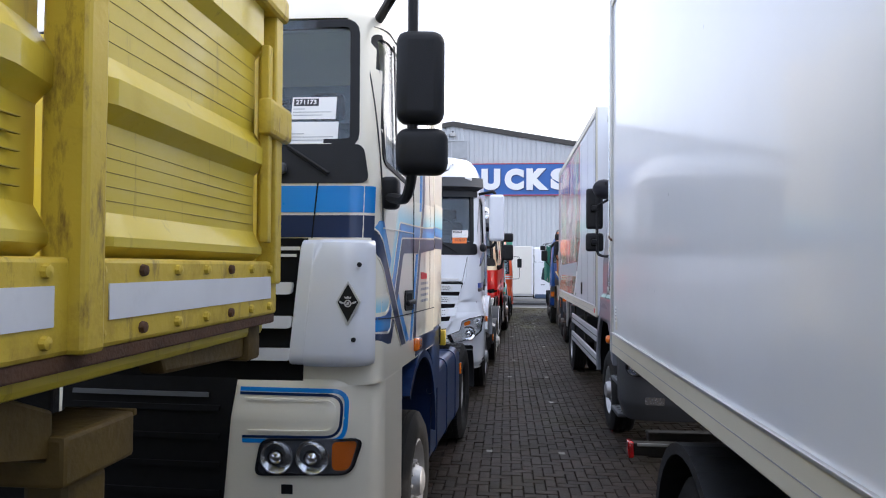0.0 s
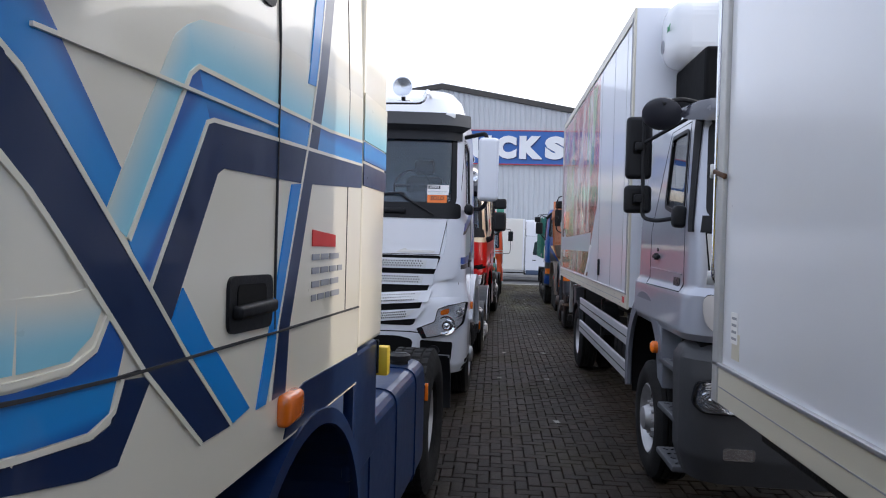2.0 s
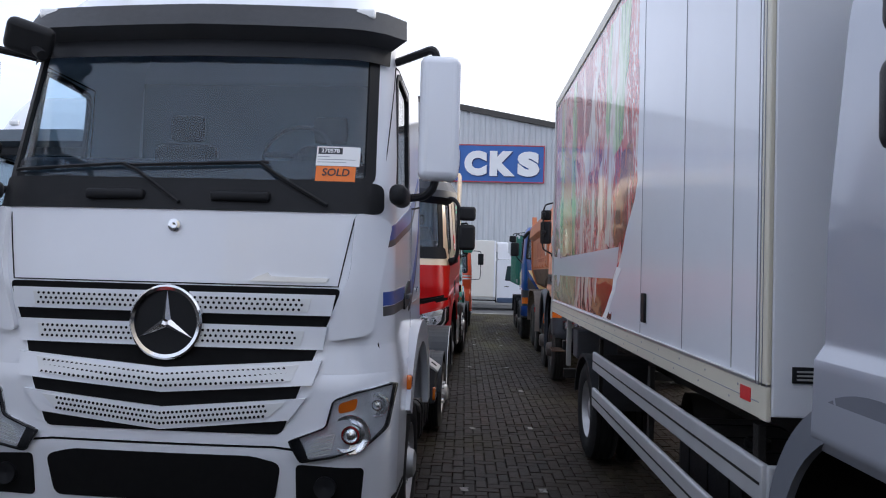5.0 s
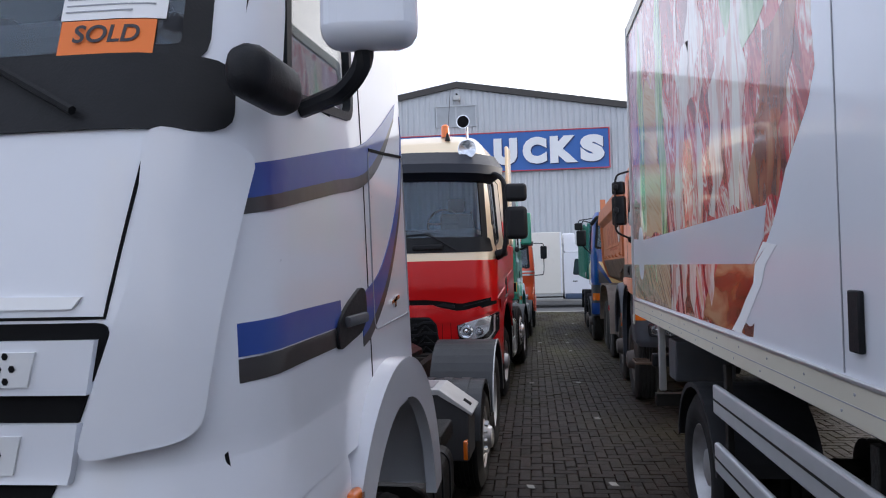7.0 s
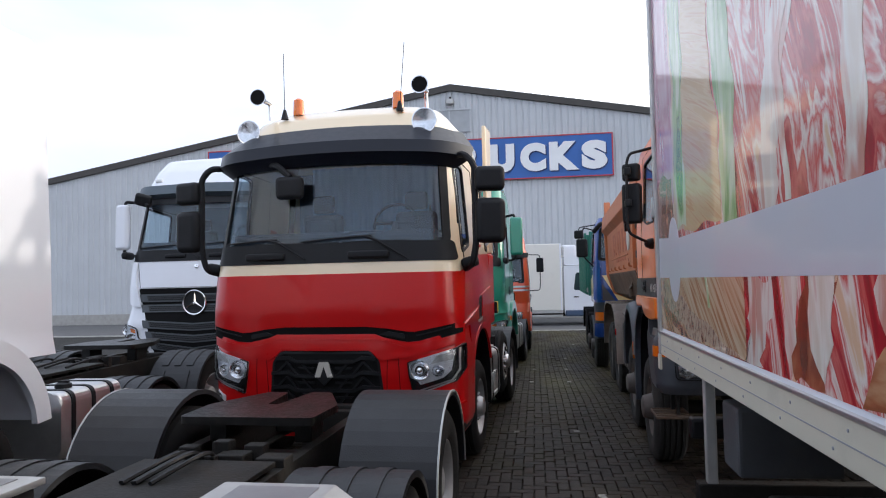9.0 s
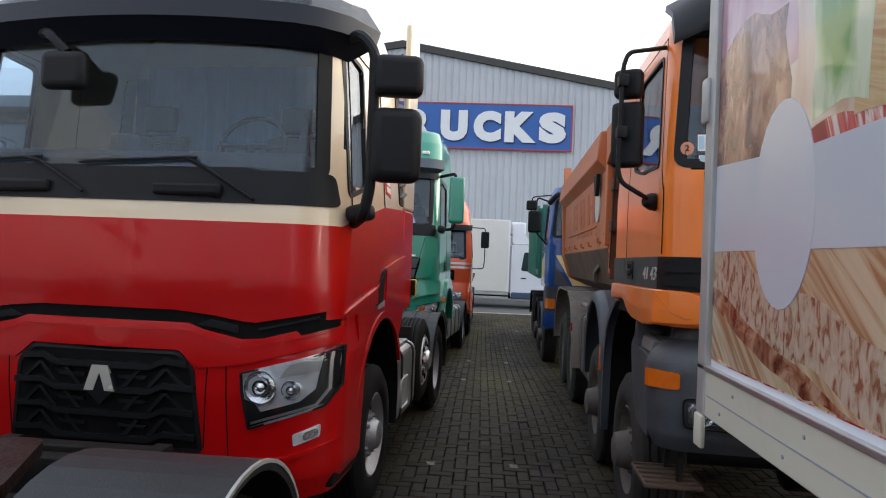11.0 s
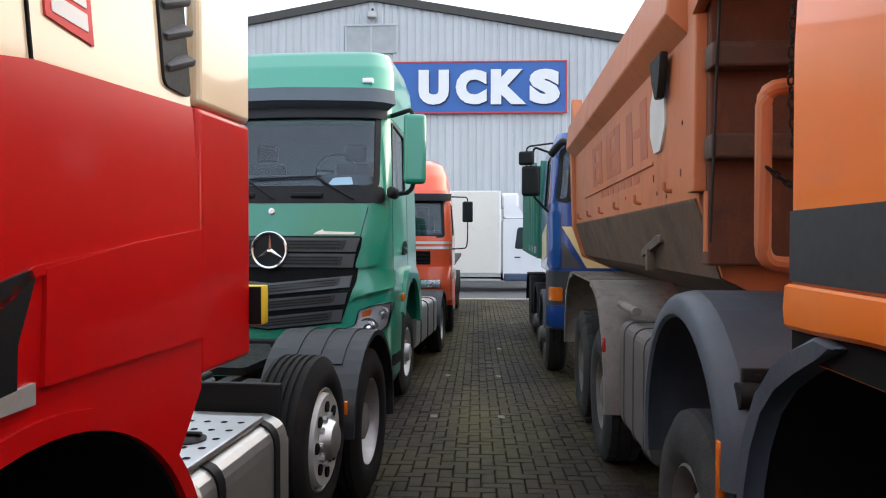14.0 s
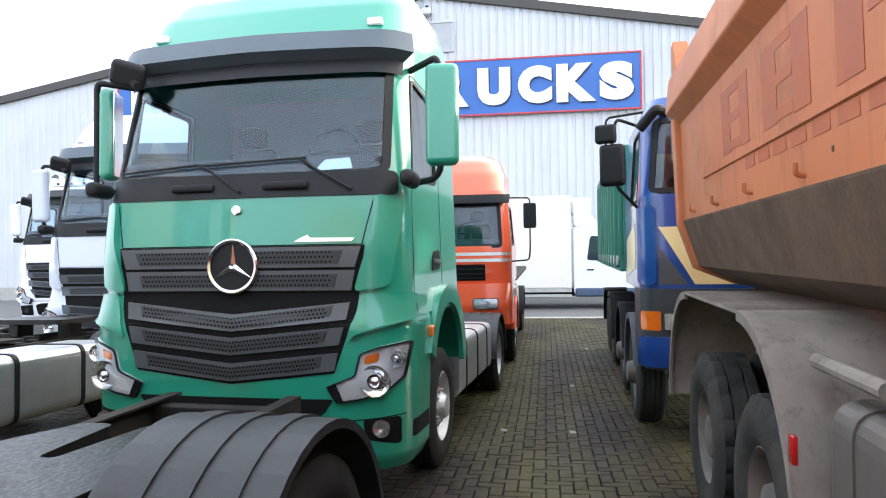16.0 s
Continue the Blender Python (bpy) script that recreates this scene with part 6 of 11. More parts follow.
        part("seam", sk.line([(0.32, 1.43), (1.09, 1.563), (1.33, 1.70), (2.05, 1.78)], 0.022, s, 0.016), RED, body)
        part("handle_recess", sk.patch(rpoly([(1.1, 1.435), (1.27, 1.435), (1.275, 1.56), (1.33, 1.69), (1.32, 1.705), (1.22, 1.68), (1.1, 1.57)], 0.015), s, 0.016, 0.02), BLACKP, body, "black door handle")
        part("sill_strip", sk.patch([(1.1, 1.425), (1.32, 1.43), (1.32, 1.475), (1.1, 1.45)], s, 0.018, 0.012), ALU_D, body)
        part("side_swage", sk.patch([(0.3, 1.46), (0.34, 1.47), (1.08, 1.575), (1.09, 1.46)], s, 0.02, 0.016), RED, body)
        part("side_swage", sk.patch([(1.345, 1.46), (1.36, 1.705), (1.7, 1.755), (2.05, 1.79), (2.05, 1.46)], s, 0.018, 0.014), RED, body)
        lou = part("louvre_frame", sk.patch(rpoly([(1.9, 2.2), (2.05, 2.19), (2.05, 3.2), (1.9, 3.2)], 0.03), s, 0.01, 0.02), BLACKP, body, "tall black louvred vent")
        for k in range(10):
            part("louvre", moved(bx(-0.02, 0.02, -0.06, 0.06, -0.012, 0.012, bev=0.006), Matrix.Translation(sk.side(1.975, 2.28 + 0.09 * k, s, 0.014)) @ pose(0, 0, 0, 25 * 1, 30 * s, 0)), GREYP, lou)
        pl = part("data_plate", sk.patch([(1.42, 2.25), (1.585, 2.225), (1.585, 2.49), (1.42, 2.51)], s, 0.006, 0.006), REDINK, body, "red and white notice plate")
        for z in (2.265, 2.32):
            part("plate_bar", sk.patch([(1.44, z), (1.565, z - 0.012), (1.565, z + 0.03), (1.44, z + 0.042)], s, 0.008, 0.003), PAPER, pl)
        # side deflector
        part("side_deflector", bx(*sorted((s * (w - 0.06), s * (w - 0.01))), 2.085, 2.48, 2.177, 3.72, bev=0.02, seg=3), CREAM, t, "cream side wind deflector")
        part("side_deflector", bx(*sorted((s * (w - 0.06), s * (w - 0.01))), 2.085, 2.48, 1.33, 2.174, bev=0.02, seg=3), RED, t, "red side wind deflector")
        mb = part("marker_block", bx(*sorted((s * (w - 0.09), s * (w + 0.03))), 2.488, 2.55, 1.44, 1.585, bev=0.006), YBLOCK, t, "yellow and black marker block")
        part("block_stripe", bx(*sorted((s * (w - 0.088), s * (w + 0.026))), 2.483, 2.49, 1.443, 1.582, bev=0.002), BLACKP, mb)
        # mirrors
        arm = [sk.side(0.42, 1.98, s, 0.02), (s * (w + 0.1), 0.28, 2.02), (s * (w + 0.14), 0.26, 2.2), (s * (w + 0.14), 0.26, 2.95), (s * (w + 0.05), 0.28, 3.06), sk.side(0.5, 3.08, s, 0.0)]
        bm = bmesh.new()
        tube(bm, smooth_line(arm, 0.06), 0.032, 8)
        a = part("mirror_arm", bm, BLACKP, body)
        part("arm_foot", moved(bx(-0.075, 0.075, -0.07, 0.07, -0.05, 0.05, bev=0.035, seg=3), pose(s * (w + 0.06), 0.37, 2.04, 0, s * -12, s * -12)), BLACKP, a)
        part("mirror", moved(bx(-0.14, 0.14, -0.07, 0.08, -0.21, 0.21, bev=0.06, seg=4), pose(s * (w + 0.28), 0.26, 2.42, 0, 0, s * 12)), BLACKP, a, "large black mirror head")
        part("wide_angle_mirror", moved(bx(-0.14, 0.14, -0.07, 0.08, -0.115, 0.115, bev=0.05, seg=4), pose(s * (w + 0.28), 0.26, 2.81, 0, 0, s * 12)), BLACKP, a)
        for z, hh in ((2.42, 0.18), (2.81, 0.09)):
            part("mirror_glass", moved(bx(-0.12, 0.12, 0.074, 0.088, -hh, hh, bev=0.004, seg=1), pose(s * (w + 0.28), 0.26, z, 0, 0, s * 12)), CHROME, a)
        round_lamp(body, s * 0.92, sk.front(s * 0.92, 3.4, 0.0).y - 0.14, 3.42, 0.125)
        h = bmesh.new()
        lathe(h, [(0.0, 0.09), (0.04, 0.06), (0.14, 0.03), (0.3, 0.025), (0.31, 0.0001)], 20, "y", (s * 0.86, 0.42, 3.8))
        tube(h, [(s * 0.86, 0.7, 3.8), (s * 0.86, 0.72, 3.62)], 0.02, 8)
        hn = part("air_horn", h, CHROME, body)
        hm = bmesh.new()
        lathe(hm, [(-0.006, 0.0001), (-0.006, 0.078), (0.01, 0.078)], 20, "y", (s * 0.86, 0.42, 3.8))
        part("horn_mouth", hm, DARK, hn)
        bm = bmesh.new()
        lathe(bm, [(3.66, 0.06), (3.7, 0.06), (3.82, 0.055), (3.84, 0.03), (3.842, 0.0001)], 18, "z", (s * 0.55, 0.75, 0))
        part("beacon", bm, AMBER, body, "amber beacon on the roof")
        bm = bmesh.new()
        tube(bm, [(s * 0.62, 0.55, 3.6), (s * 0.66, 0.62, 4.3)], 0.004, 5)
        lathe(bm, [(3.58, 0.04), (3.68, 0.015)], 12, "z", (s * 0.62, 0.55, 0))
        part("aerial", bm, BLACKP, body)
    # lower front
    lo = Skin([(0.42, 0.1, w - 0.05, 0.24, 0.8), (0.55, 0.04, w, 0.28, 0.8), (1.0, 0.0, w + 0.01, 0.3, 0.82), (1.22, 0.0, w + 0.01, 0.3, 0.85), (1.3, 0.04, w - 0.005, 0.28, 0.85), (1.46, 0.07, w - 0.02, 0.26, 0.85)], 0.1)
    b = part("bumper", lo.shell(step=0.06), RED, t, "red front bumper")
    bw = Skin([(1.0, 0.0, w + 0.01, 0.3, 0.85), (1.25, 0.0, w + 0.01, 0.3, 0.85), (1.35, 0.004, w + 0.01, 0.3, 0.85), (1.46, 0.02, w, 0.3, 0.85)], 0.1)
    part("brow", bw.patch([(-1.262, 1.305), (-0.8, 1.178), (-0.55, 1.15), (-0.435, 1.242), (0.435, 1.242), (0.55, 1.15), (0.8, 1.178), (1.262, 1.305)] + low_edge[::-1], "front", 0.014, 0.07), RED, b, "red brow over the grille")
    part("brow_crease", bw.line([(-1.2, 1.355), (-0.78, 1.265), (-0.5, 1.345), (0.5, 1.345), (0.78, 1.265), (1.2, 1.355)], 0.01, "front", 0.018), RED, b)
    gp = rpoly([(-0.57, 0.68), (0.57, 0.68), (0.52, 1.14), (0.43, 1.235), (-0.43, 1.235), (-0.52, 1.14)], 0.03)
    g = part("grille", lo.patch(gp, "front", 0.004, 0.01), DARK, b, "black grille with angular bars")
    part("grille_edge", lo.ring(grow(gp, 0.012), 0.022, "front", 0.012, 0.02), BLACKP, g)
    for k in range(4):
        z = 0.745 + 0.135 * k
        e = 0.535 - 0.045 * max(0, k - 2)
        bar = [(-e, z), (-0.36, z + 0.012), (-0.28, z - 0.025), (0.28, z - 0.025), (0.36, z + 0.012), (e, z)]
        part("grille_bar", lo.patch(bar + [(x, zz + 0.032) for x, zz in bar[::-1]], "front", 0.03, 0.03), BLACKP, g)
        if k < 3:
            for s in (1, -1):
                for x0, x1, z0, z1 in ((0.46, 0.36, 0.03, 0.125), (0.26, 0.36, 0.01, 0.125), (0.12, 0.2, 0.01, 0.1)):
                    part("grille_strut", lo.patch([(s * x0, z + z0), (s * (x0 + 0.028), z + z0), (s * (x1 + 0.028), z + z1), (s * x1, z + z1)], "front", 0.024, 0.02), BLACKP, g)
                part("grille_spur", lo.patch([(s * 0.1, z + 0.055), (s * 0.25, z + 0.055), (s * 0.27, z + 0.075), (s * 0.1, z + 0.075)], "front", 0.02, 0.016), BLACKP, g)
    part("badge_field", lo.patch([(-0.1, 1.02), (0.0, 0.92), (0.1, 1.02), (0.03, 1.15), (-0.03, 1.15)], "front", 0.036, 0.03), BLACKP, g)
    em = []
    for s in (1, -1):
        em.append(lo.patch([(s * 0.035, 1.0), (s * 0.09, 1.0), (s * 0.045, 1.14), (s * 0.0, 1.14), (s * 0.0, 1.1)], "front", 0.04, 0.02))
    part("badge", join(em), material("pale_chrome", (0.66, 0.63, 0.56), 0.25, 0.3, coat=0.6), g, "plain chrome chevron emblem")
    for s in (1, -1):
        part("bumper_joint", lo.line([(s * 0.72, 0.6), (s * 0.7, 1.2)], 0.006), DARK, b)
        part("bumper_joint", lo.line([(s * 0.58, 0.7), (s * 0.6, 1.22)], 0.006), DARK, b)
        hp = rpoly([(s * 0.835, 0.825), (s * 1.205, 0.95), (s * 1.266, 1.06), (s * 1.262, 1.285), (s * 1.19, 1.245), (s * 0.787, 1.135), (s * 0.795, 1.04)], 0.012)
        hl = headlight(b, lo, hp, [(s * 1.06, 1.05, 0.05), (s * 0.9, 1.06, 0.085)], 0.006, mat=TUB)
        part("lamp_mask", lo.patch([(s * 0.797, 1.0), (s * 0.87, 0.965), (s * 0.9, 0.925), (s * 1.1, 0.985), (s * 1.17, 1.05), (s * 1.2, 1.235), (s * 1.255, 1.27), (s * 1.26, 1.07), (s * 1.2, 0.965), (s * 0.84, 0.84)], "front", 0.016, 0.008), BLACKP, hl, "black lower mask inside the lamp")
        part("light_bar", lo.line([(s * 0.85, 0.862), (s * 1.17, 0.965), (s * 1.222, 1.05), (s * 1.225, 1.25)], 0.013, "front", 0.024, thick=0.01), ALU, hl, "silver running-light strip")
        part("lamp_bridge", lo.patch([(s * 1.0, 1.115), (s * 1.18, 1.15), (s * 1.19, 1.225), (s * 1.05, 1.19)], "front", 0.018, 0.008), ALU_D, hl)
        fl = part("fog_lamp", lo.patch(rpoly([(s * 1.07, 0.735), (s * 1.19, 0.78), (s * 1.195, 0.85), (s * 1.065, 0.8)], 0.012), "front", 0.008, 0.01), TUB, b, "small clear fog lamp")
        part("fog_lens", lo.patch(rpoly([(s * 1.115, 0.762), (s * 1.18, 0.786), (s * 1.183, 0.835), (s * 1.115, 0.81)], 0.02), "front", 0.014, 0.008), LENS, fl)
        part("bumper_lip", lo.line([(s * 0.6, 0.62), (s * 1.03, 0.665), (s * 1.26, 0.74)], 0.02, "front", 0.016, thick=0.02), RED, b)
        a, c2 = sorted((s * 0.78, s * (w + 0.012)))
        part("wheel_arch", arc_strip(bmesh.new(), 0.73, a, c2, 25, 165, 0.025, 24, 0.05, 1.36, 0.66), RED, t)
        arc = [(1.36 + 0.72 * math.cos(q), 0.66 + 0.72 * math.sin(q)) for q in (radians(150 - 110 * k / 14) for k in range(15))]
        part("lower_panel", prism(bmesh.new(), [(0.62, 1.44)] + arc + [(2.06, 1.3), (2.06, 1.44)], "x", s * 1.1, s * (w + 0.0045)), RED, t, "red panel round the wheel arch")
        part("step_well", bx(*sorted((s * 0.8, s * (w - 0.02))), 0.3, 0.84, 0.45, 0.8, bev=0.03), BLACKP, t)
    chassis(t, 0.9, 6.2, 0.86)
    axle(t, 1.36, "front", 0.5, w - 0.17)
    drive = 4.65
    axle(t, drive, "rear")
    mudguard(t, drive, a0=-10, a1=175, gap=0.12)
    axle(t, 3.42, "small", 0.74, 1.12)
    for s in (1, -1):
        hc = bmesh.new()
        lathe(hc, [(0.0, 0.235), (0.03, 0.225), (0.022, 0.11), (0.05, 0.095), (0.055, 0.0001)], 28, "x", (0, 0, 0))
        at = pose(s * 1.235, 3.42, 0.74, 0, 0, 0 if s > 0 else 180)
        hub = part("hub_cover", moved(hc, at), material("hub_white", (0.55, 0.55, 0.55), 0.45, 0.2, dirt=0.3), t, "pale wheel cover with a ring of holes")
        for k in range(8):
            hh = bmesh.new()
            lathe(hh, [(0.0, 0.028), (0.036, 0.028), (0.036, 0.0001)], 12, "x", (0, 0.165 * math.cos(k * math.pi / 4), 0.165 * math.sin(k * math.pi / 4)))
            part("cover_hole", moved(hh, at), DARK, hub)
        part("splash_guard", bx(*sorted((s * 0.8, s * 1.2)), 2.94, 2.975, 0.5, 1.12, bev=0.01), BLACKP, t, "black plastic splash guard")
        # near-black sheet added to paint in the shade inside the arch
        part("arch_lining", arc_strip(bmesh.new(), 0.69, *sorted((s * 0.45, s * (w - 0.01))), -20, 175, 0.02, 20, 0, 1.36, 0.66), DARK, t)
        tk = tank(t, s, 2.1, 2.9, ALU, z0=0.38, z1=1.0, x0=0.62, x1=1.25, strap=BLACKP)
        st = part("tank_step", bx(*sorted((s * 0.75, s * 1.2)), 2.12, 2.75, 1.005, 1.03, bev=0.008), ALU, tk, "perforated metal step plate")
        bm = bmesh.new()
        for i in range(6):
            for j in range(5):
                lathe(bm, [(1.031, 0.015), (1.0315, 0.0001)], 8, "z", (s * (0.8 + 0.07 * i), 2.2 + 0.11 * j, 0))
        part("step_hole", bm, DARK, st)
        bm = bmesh.new()
        box(bm, *sorted((s * 1.24, s * 1.262)), 2.2, 2.5, 0.5, 0.75, 0.03, 2)
        part("tank_recess", bm, ALU_D, tk)
        part("side_marker", bx(*sorted((s * 1.2, s * 1.225)), 3.95, 3.99, 0.72, 0.8, bev=0.006), AMBER, t)
        part("tail_lamp", bx(s * 0.8 - 0.2, s * 0.8 + 0.2, 5.9, 5.98, 0.4, 0.5, bev=0.02), REDLENS, t)
    rr = random.Random(3)
    for k in range(22):
        x, y = rr.uniform(-0.85, 0.85), rr.uniform(2.65, 3.95)
        a, b = rr.uniform(0.04, 0.1), rr.uniform(0.05, 0.12)
        part("valve", bx(x - a, x + a, y - b, y + b, 0.72, rr.uniform(0.86, 1.0), bev=0.015), STEELD if k % 3 else GREYP, t)
    for k in range(7):
        x, y = rr.uniform(-0.7, 0.7), rr.uniform(2.7, 3.3)
        part("air_hose", tube(bmesh.new(), smooth_line([(x, y, 0.9), (x + rr.uniform(-0.2, 0.2), y + 0.25, 1.06), (x + rr.uniform(-0.3, 0.3), y + 0.6, 0.98), (x, y + 0.9, 0.85)], 0.12), 0.014, 6), BLACKP, t)
    fifth_wheel(t, drive, 0.72)
    return t


# ---------------- box bodies and the rigid trucks ----------------
def box_body(t, x0, x1, y0, y1, z0, z1, rail=0.16, rear_y=None, name="box_body"):
    """A flat-sided box with aluminium rails, corner posts and roof edge."""
    b = part(name, bx(x0, x1, y0, y1, z0 + 0.02, z1, bev=0.01), BOXWHITE, t, "smooth white panelled box body")
    for xs, s in ((x0, -1), (x1, 1)):
        a, c = sorted((xs - 0.004 * -s, xs + s * 0.014))
        part("bottom_rail", bx(a, c, y0, y1, z0, z0 + rail, bev=0.005), RAILW, b, "off-white bottom rail")
        part("rail_groove", bx(*sorted((xs + s * 0.012, xs + s * 0.0155)), y0 + 0.08, y1 - 0.08, z0 + rail * 0.42, z0 + rail * 0.45, bev=0), INKG, b)
        part("rail_lip", bx(*sorted((xs, xs + s * 0.02)), y0, y1, z0 + rail - 0.012, z0 + rail + 0.004, bev=0.003), ALU, b)
        part("roof_rail", bx(a, c, y0, y1, z1 - 0.1, z1 + 0.006, bev=0.005), RAILW, b)
        for yy in (y0, y1 - 0.07):
            part("corner_post", bx(*sorted((xs - s * 0.003, xs + s * 0.02)), yy, yy + 0.07, z0, z1, bev=0.006), RAILW if yy == y0 else ALU_D, b)
    return b


def side_guard(t, x, y0, y1, zs=(0.74, 1.08), h=0.17):
    for z in zs:
        g = part("side_guard_rail", bx(x - 0.02, x + 0.015, y0, y1, z - h / 2, z + h / 2, bev=0.012), material("pale_guard", (0.55, 0.56, 0.58), 0.4, 0.35, var=0.06, scale=4, dirt=0.08), t, "aluminium side guard rail")
        part("rail_groove", bx(x - 0.023, x - 0.019, y0 + 0.02, y1 - 0.02, z - 0.006, z + 0.006, bev=0), STEELD, g)
    for k in range(3):
        y = y0 + 0.15 + (y1 - y0 - 0.3) * k / 2
        part("guard_bracket", bx(x + 0.015, x + 0.05, y - 0.03, y + 0.03, zs[0] - 0.08, 1.3, bev=0.005), STEELD, t)


def fridge_truck():
    """Silver rigid with a fridge box; its printed sides show food."""
    t = thing("refrigerated_truck", 2.36, 6.3, 0, 0, "silver cab truck with a white refrigerated box printed with food", "truck", "parked trucks")
    w = 1.25
    sk = Skin([(1.35, 0.05, w + 0.01, 0.2, 1.84), (1.4, 0.0, w + 0.04, 0.2, 1.84), (1.66, -0.01, w + 0.03, 0.19, 1.84), (1.715, 0.035, w - 0.005, 0.16, 1.84), (2.12, 0.045, w - 0.01, 0.16, 1.84), (2.85, 0.22, w - 0.075, 0.16, 1.84), (3.0, 0.27, w - 0.1, 0.18, 1.84), (3.06, 0.4, w - 0.2, 0.24, 1.8)], 0.05)
    screen = rpoly([(-1.17, 2.185), (1.17, 2.185), (1.12, 2.86), (-1.12, 2.86)], 0.07)
    win = rpoly([(0.43, 2.17), (1.06, 2.29), (1.06, 2.86), (0.57, 2.86)], 0.07)
    body = part("cab", sk.shell([grow(screen, -0.03)], [grow(win, -0.06)], step=0.035), SILVER, t, "silver painted cab")
    cab_glass(body, sk, screen, win, 0.045)
    steering_and_seats(body, 1.35, 0.1, back=1.55, zt=2.85)
    part("wiper_panel", sk.patch([(-1.2, 2.085), (1.2, 2.085), (1.185, 2.2), (-1.185, 2.2)], "front", 0.008, 0.02), BLACKP, body, "black panel under the windscreen")
    blade(body, sk, (-1.08, 2.235), (-0.4, 2.25))
    blade(body, sk, (-0.1, 2.235), (0.7, 2.25))
    wiper(body, sk, [(-0.45, 2.25), (-0.35, 2.2), (-0.1, 2.13)])
    # pale front flap over a black grille
    flap = [(-1.165, 2.078), (-1.14, 1.775), (1.14, 1.775), (1.165, 2.078)]
    part("flap_gap", sk.patch([(-1.175, 2.086), (-1.15, 1.765), (1.15, 1.765), (1.175, 2.086)], "front", 0.003, 0.006), DARK, body)
    part("front_flap", sk.patch(flap, "front", 0.012, 0.012), paint("flap_silver", (0.52, 0.51, 0.50), rough=0.4, coat=0.5), body, "pale silver front flap")
    part("grille", sk.patch(rpoly([(-0.88, 1.36), (0.88, 1.36), (1.02, 1.565), (1.12, 1.76), (-1.12, 1.76), (-1.02, 1.565)], 0.02), "front", 0.012, 0.02), BLACKP, body, "black ribbed grille")
    for k in range(3):
        g0 = 0.80 + 0.06 * k
        z = 1.395 + 0.115 * k
        bar = part("grille_bar", sk.patch(rpoly([(-g0, z), (g0, z), (g0 + 0.04, z + 0.075), (-g0 - 0.04, z + 0.075)], 0.03), "front", 0.045, 0.04), BLACKP, body)
        part("grille_slot", sk.patch(rpoly([(-g0 + 0.05, z + 0.018), (g0 - 0.05, z + 0.018), (g0 - 0.03, z + 0.056), (-g0 + 0.03, z + 0.056)], 0.016), "front", 0.048, 0.006), DARK, bar)
    lo = Skin([(0.42, 0.02, w - 0.03, 0.2, 0.4), (0.6, -0.04, w + 0.03, 0.24, 0.4), (1.12, -0.07, w + 0.04, 0.24, 0.4), (1.24, -0.05, w + 0.04, 0.23, 0.4), (1.30, 0.0, w, 0.22, 0.4), (1.34, 0.08, w - 0.06, 0.2, 0.4)], 0.05)
    b = part("bumper", lo.shell(step=0.05), BUMPG, t, "dark grey plastic bumper")
    # near-black box added in the bumper gap; its colour is the gap's shade
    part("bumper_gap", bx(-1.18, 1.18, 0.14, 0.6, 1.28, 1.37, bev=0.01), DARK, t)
    # smoky visor with rounded ends
    vis = bmesh.new()
    grid = []
    n = 40
    for i in range(n + 1):
        xx = -1.16 + 2.32 * i / n
        e = max(0.0, (abs(xx) - 1.02) / 0.14)
        rise = 0.045 * e * e
        grid.append([vis.verts.new(sk.front(xx, z, o)) for z, o in ((2.83 + rise, 0.03), (2.835 + rise, 0.12), (2.93, 0.15), (3.015 - rise, 0.13), (3.02 - rise, 0.03))])
    for a, c in zip(grid, grid[1:]):
        for k in range(5):
            vis.faces.new((a[k], a[(k + 1) % 5], c[(k + 1) % 5], c[k]))
    vis.faces.new(grid[0])
    vis.faces.new(grid[-1])
    v = part("sun_visor", vis, material("smoky_visor", (0.045, 0.047, 0.062), 0.25, coat=0.7, var=0.06), body, "smoky dark sun visor")
    for xx in (-1.02, -0.62, 0.62, 1.02):
        part("visor_clip", moved(bx(-0.02, 0.02, -0.012, 0.012, -0.045, 0.045, bev=0.009), Matrix.Translation(sk.front(xx, 2.925, 0.155))), BLACKP, v)
    for s in (1, -1):
        cp = fair([(s * 0.93, 1.405), (s * 1.11, 1.425), (s * 1.175, 1.5), (s * 1.185, 1.645), (s * 1.12, 1.665), (s * 1.045, 1.565), (s * 0.97, 1.45)], 3)
        part("corner_joint", sk.patch(grow([(p[0], p[1]) for p in cp], 0.03), "front", 0.004, 0.01), DARK, body)
        part("corner_panel", sk.patch([(p[0], p[1]) for p in cp], "front", 0.022, 0.025), MATS["flap_silver"], body, "rounded pale corner flap")
        hp = rpoly([(s * 0.80, 0.90), (s * 1.19, 0.90), (s * 1.235, 0.96), (s * 1.22, 1.10), (s * 1.1, 1.125), (s * 0.80, 1.125)], 0.035)
        part("lamp_surround", lo.patch(grow(hp, 0.045), "front", 0.003, 0.006), BLACKP, b)
        headlight(b, lo, hp, [(s * 0.88, 0.985, 0.07), (s * 1.03, 0.985, 0.07), (s * 1.15, 0.99, 0.05)], 0.008, mat=LENS)
        for q in range(5):
            part("lens_rib", lo.line([(s * 0.83, 1.065 + 0.01 * q), (s * 1.17, 1.065 + 0.01 * q)], 0.003, "front", 0.034, thick=0.003), LENSW, b)
        part("fog_lamp", lo.patch(rpoly([(s * 0.86, 0.6), (s * 1.06, 0.6), (s * 1.06, 0.68), (s * 0.86, 0.68)], 0.02), "front", 0.006, 0.01), LENS, b)
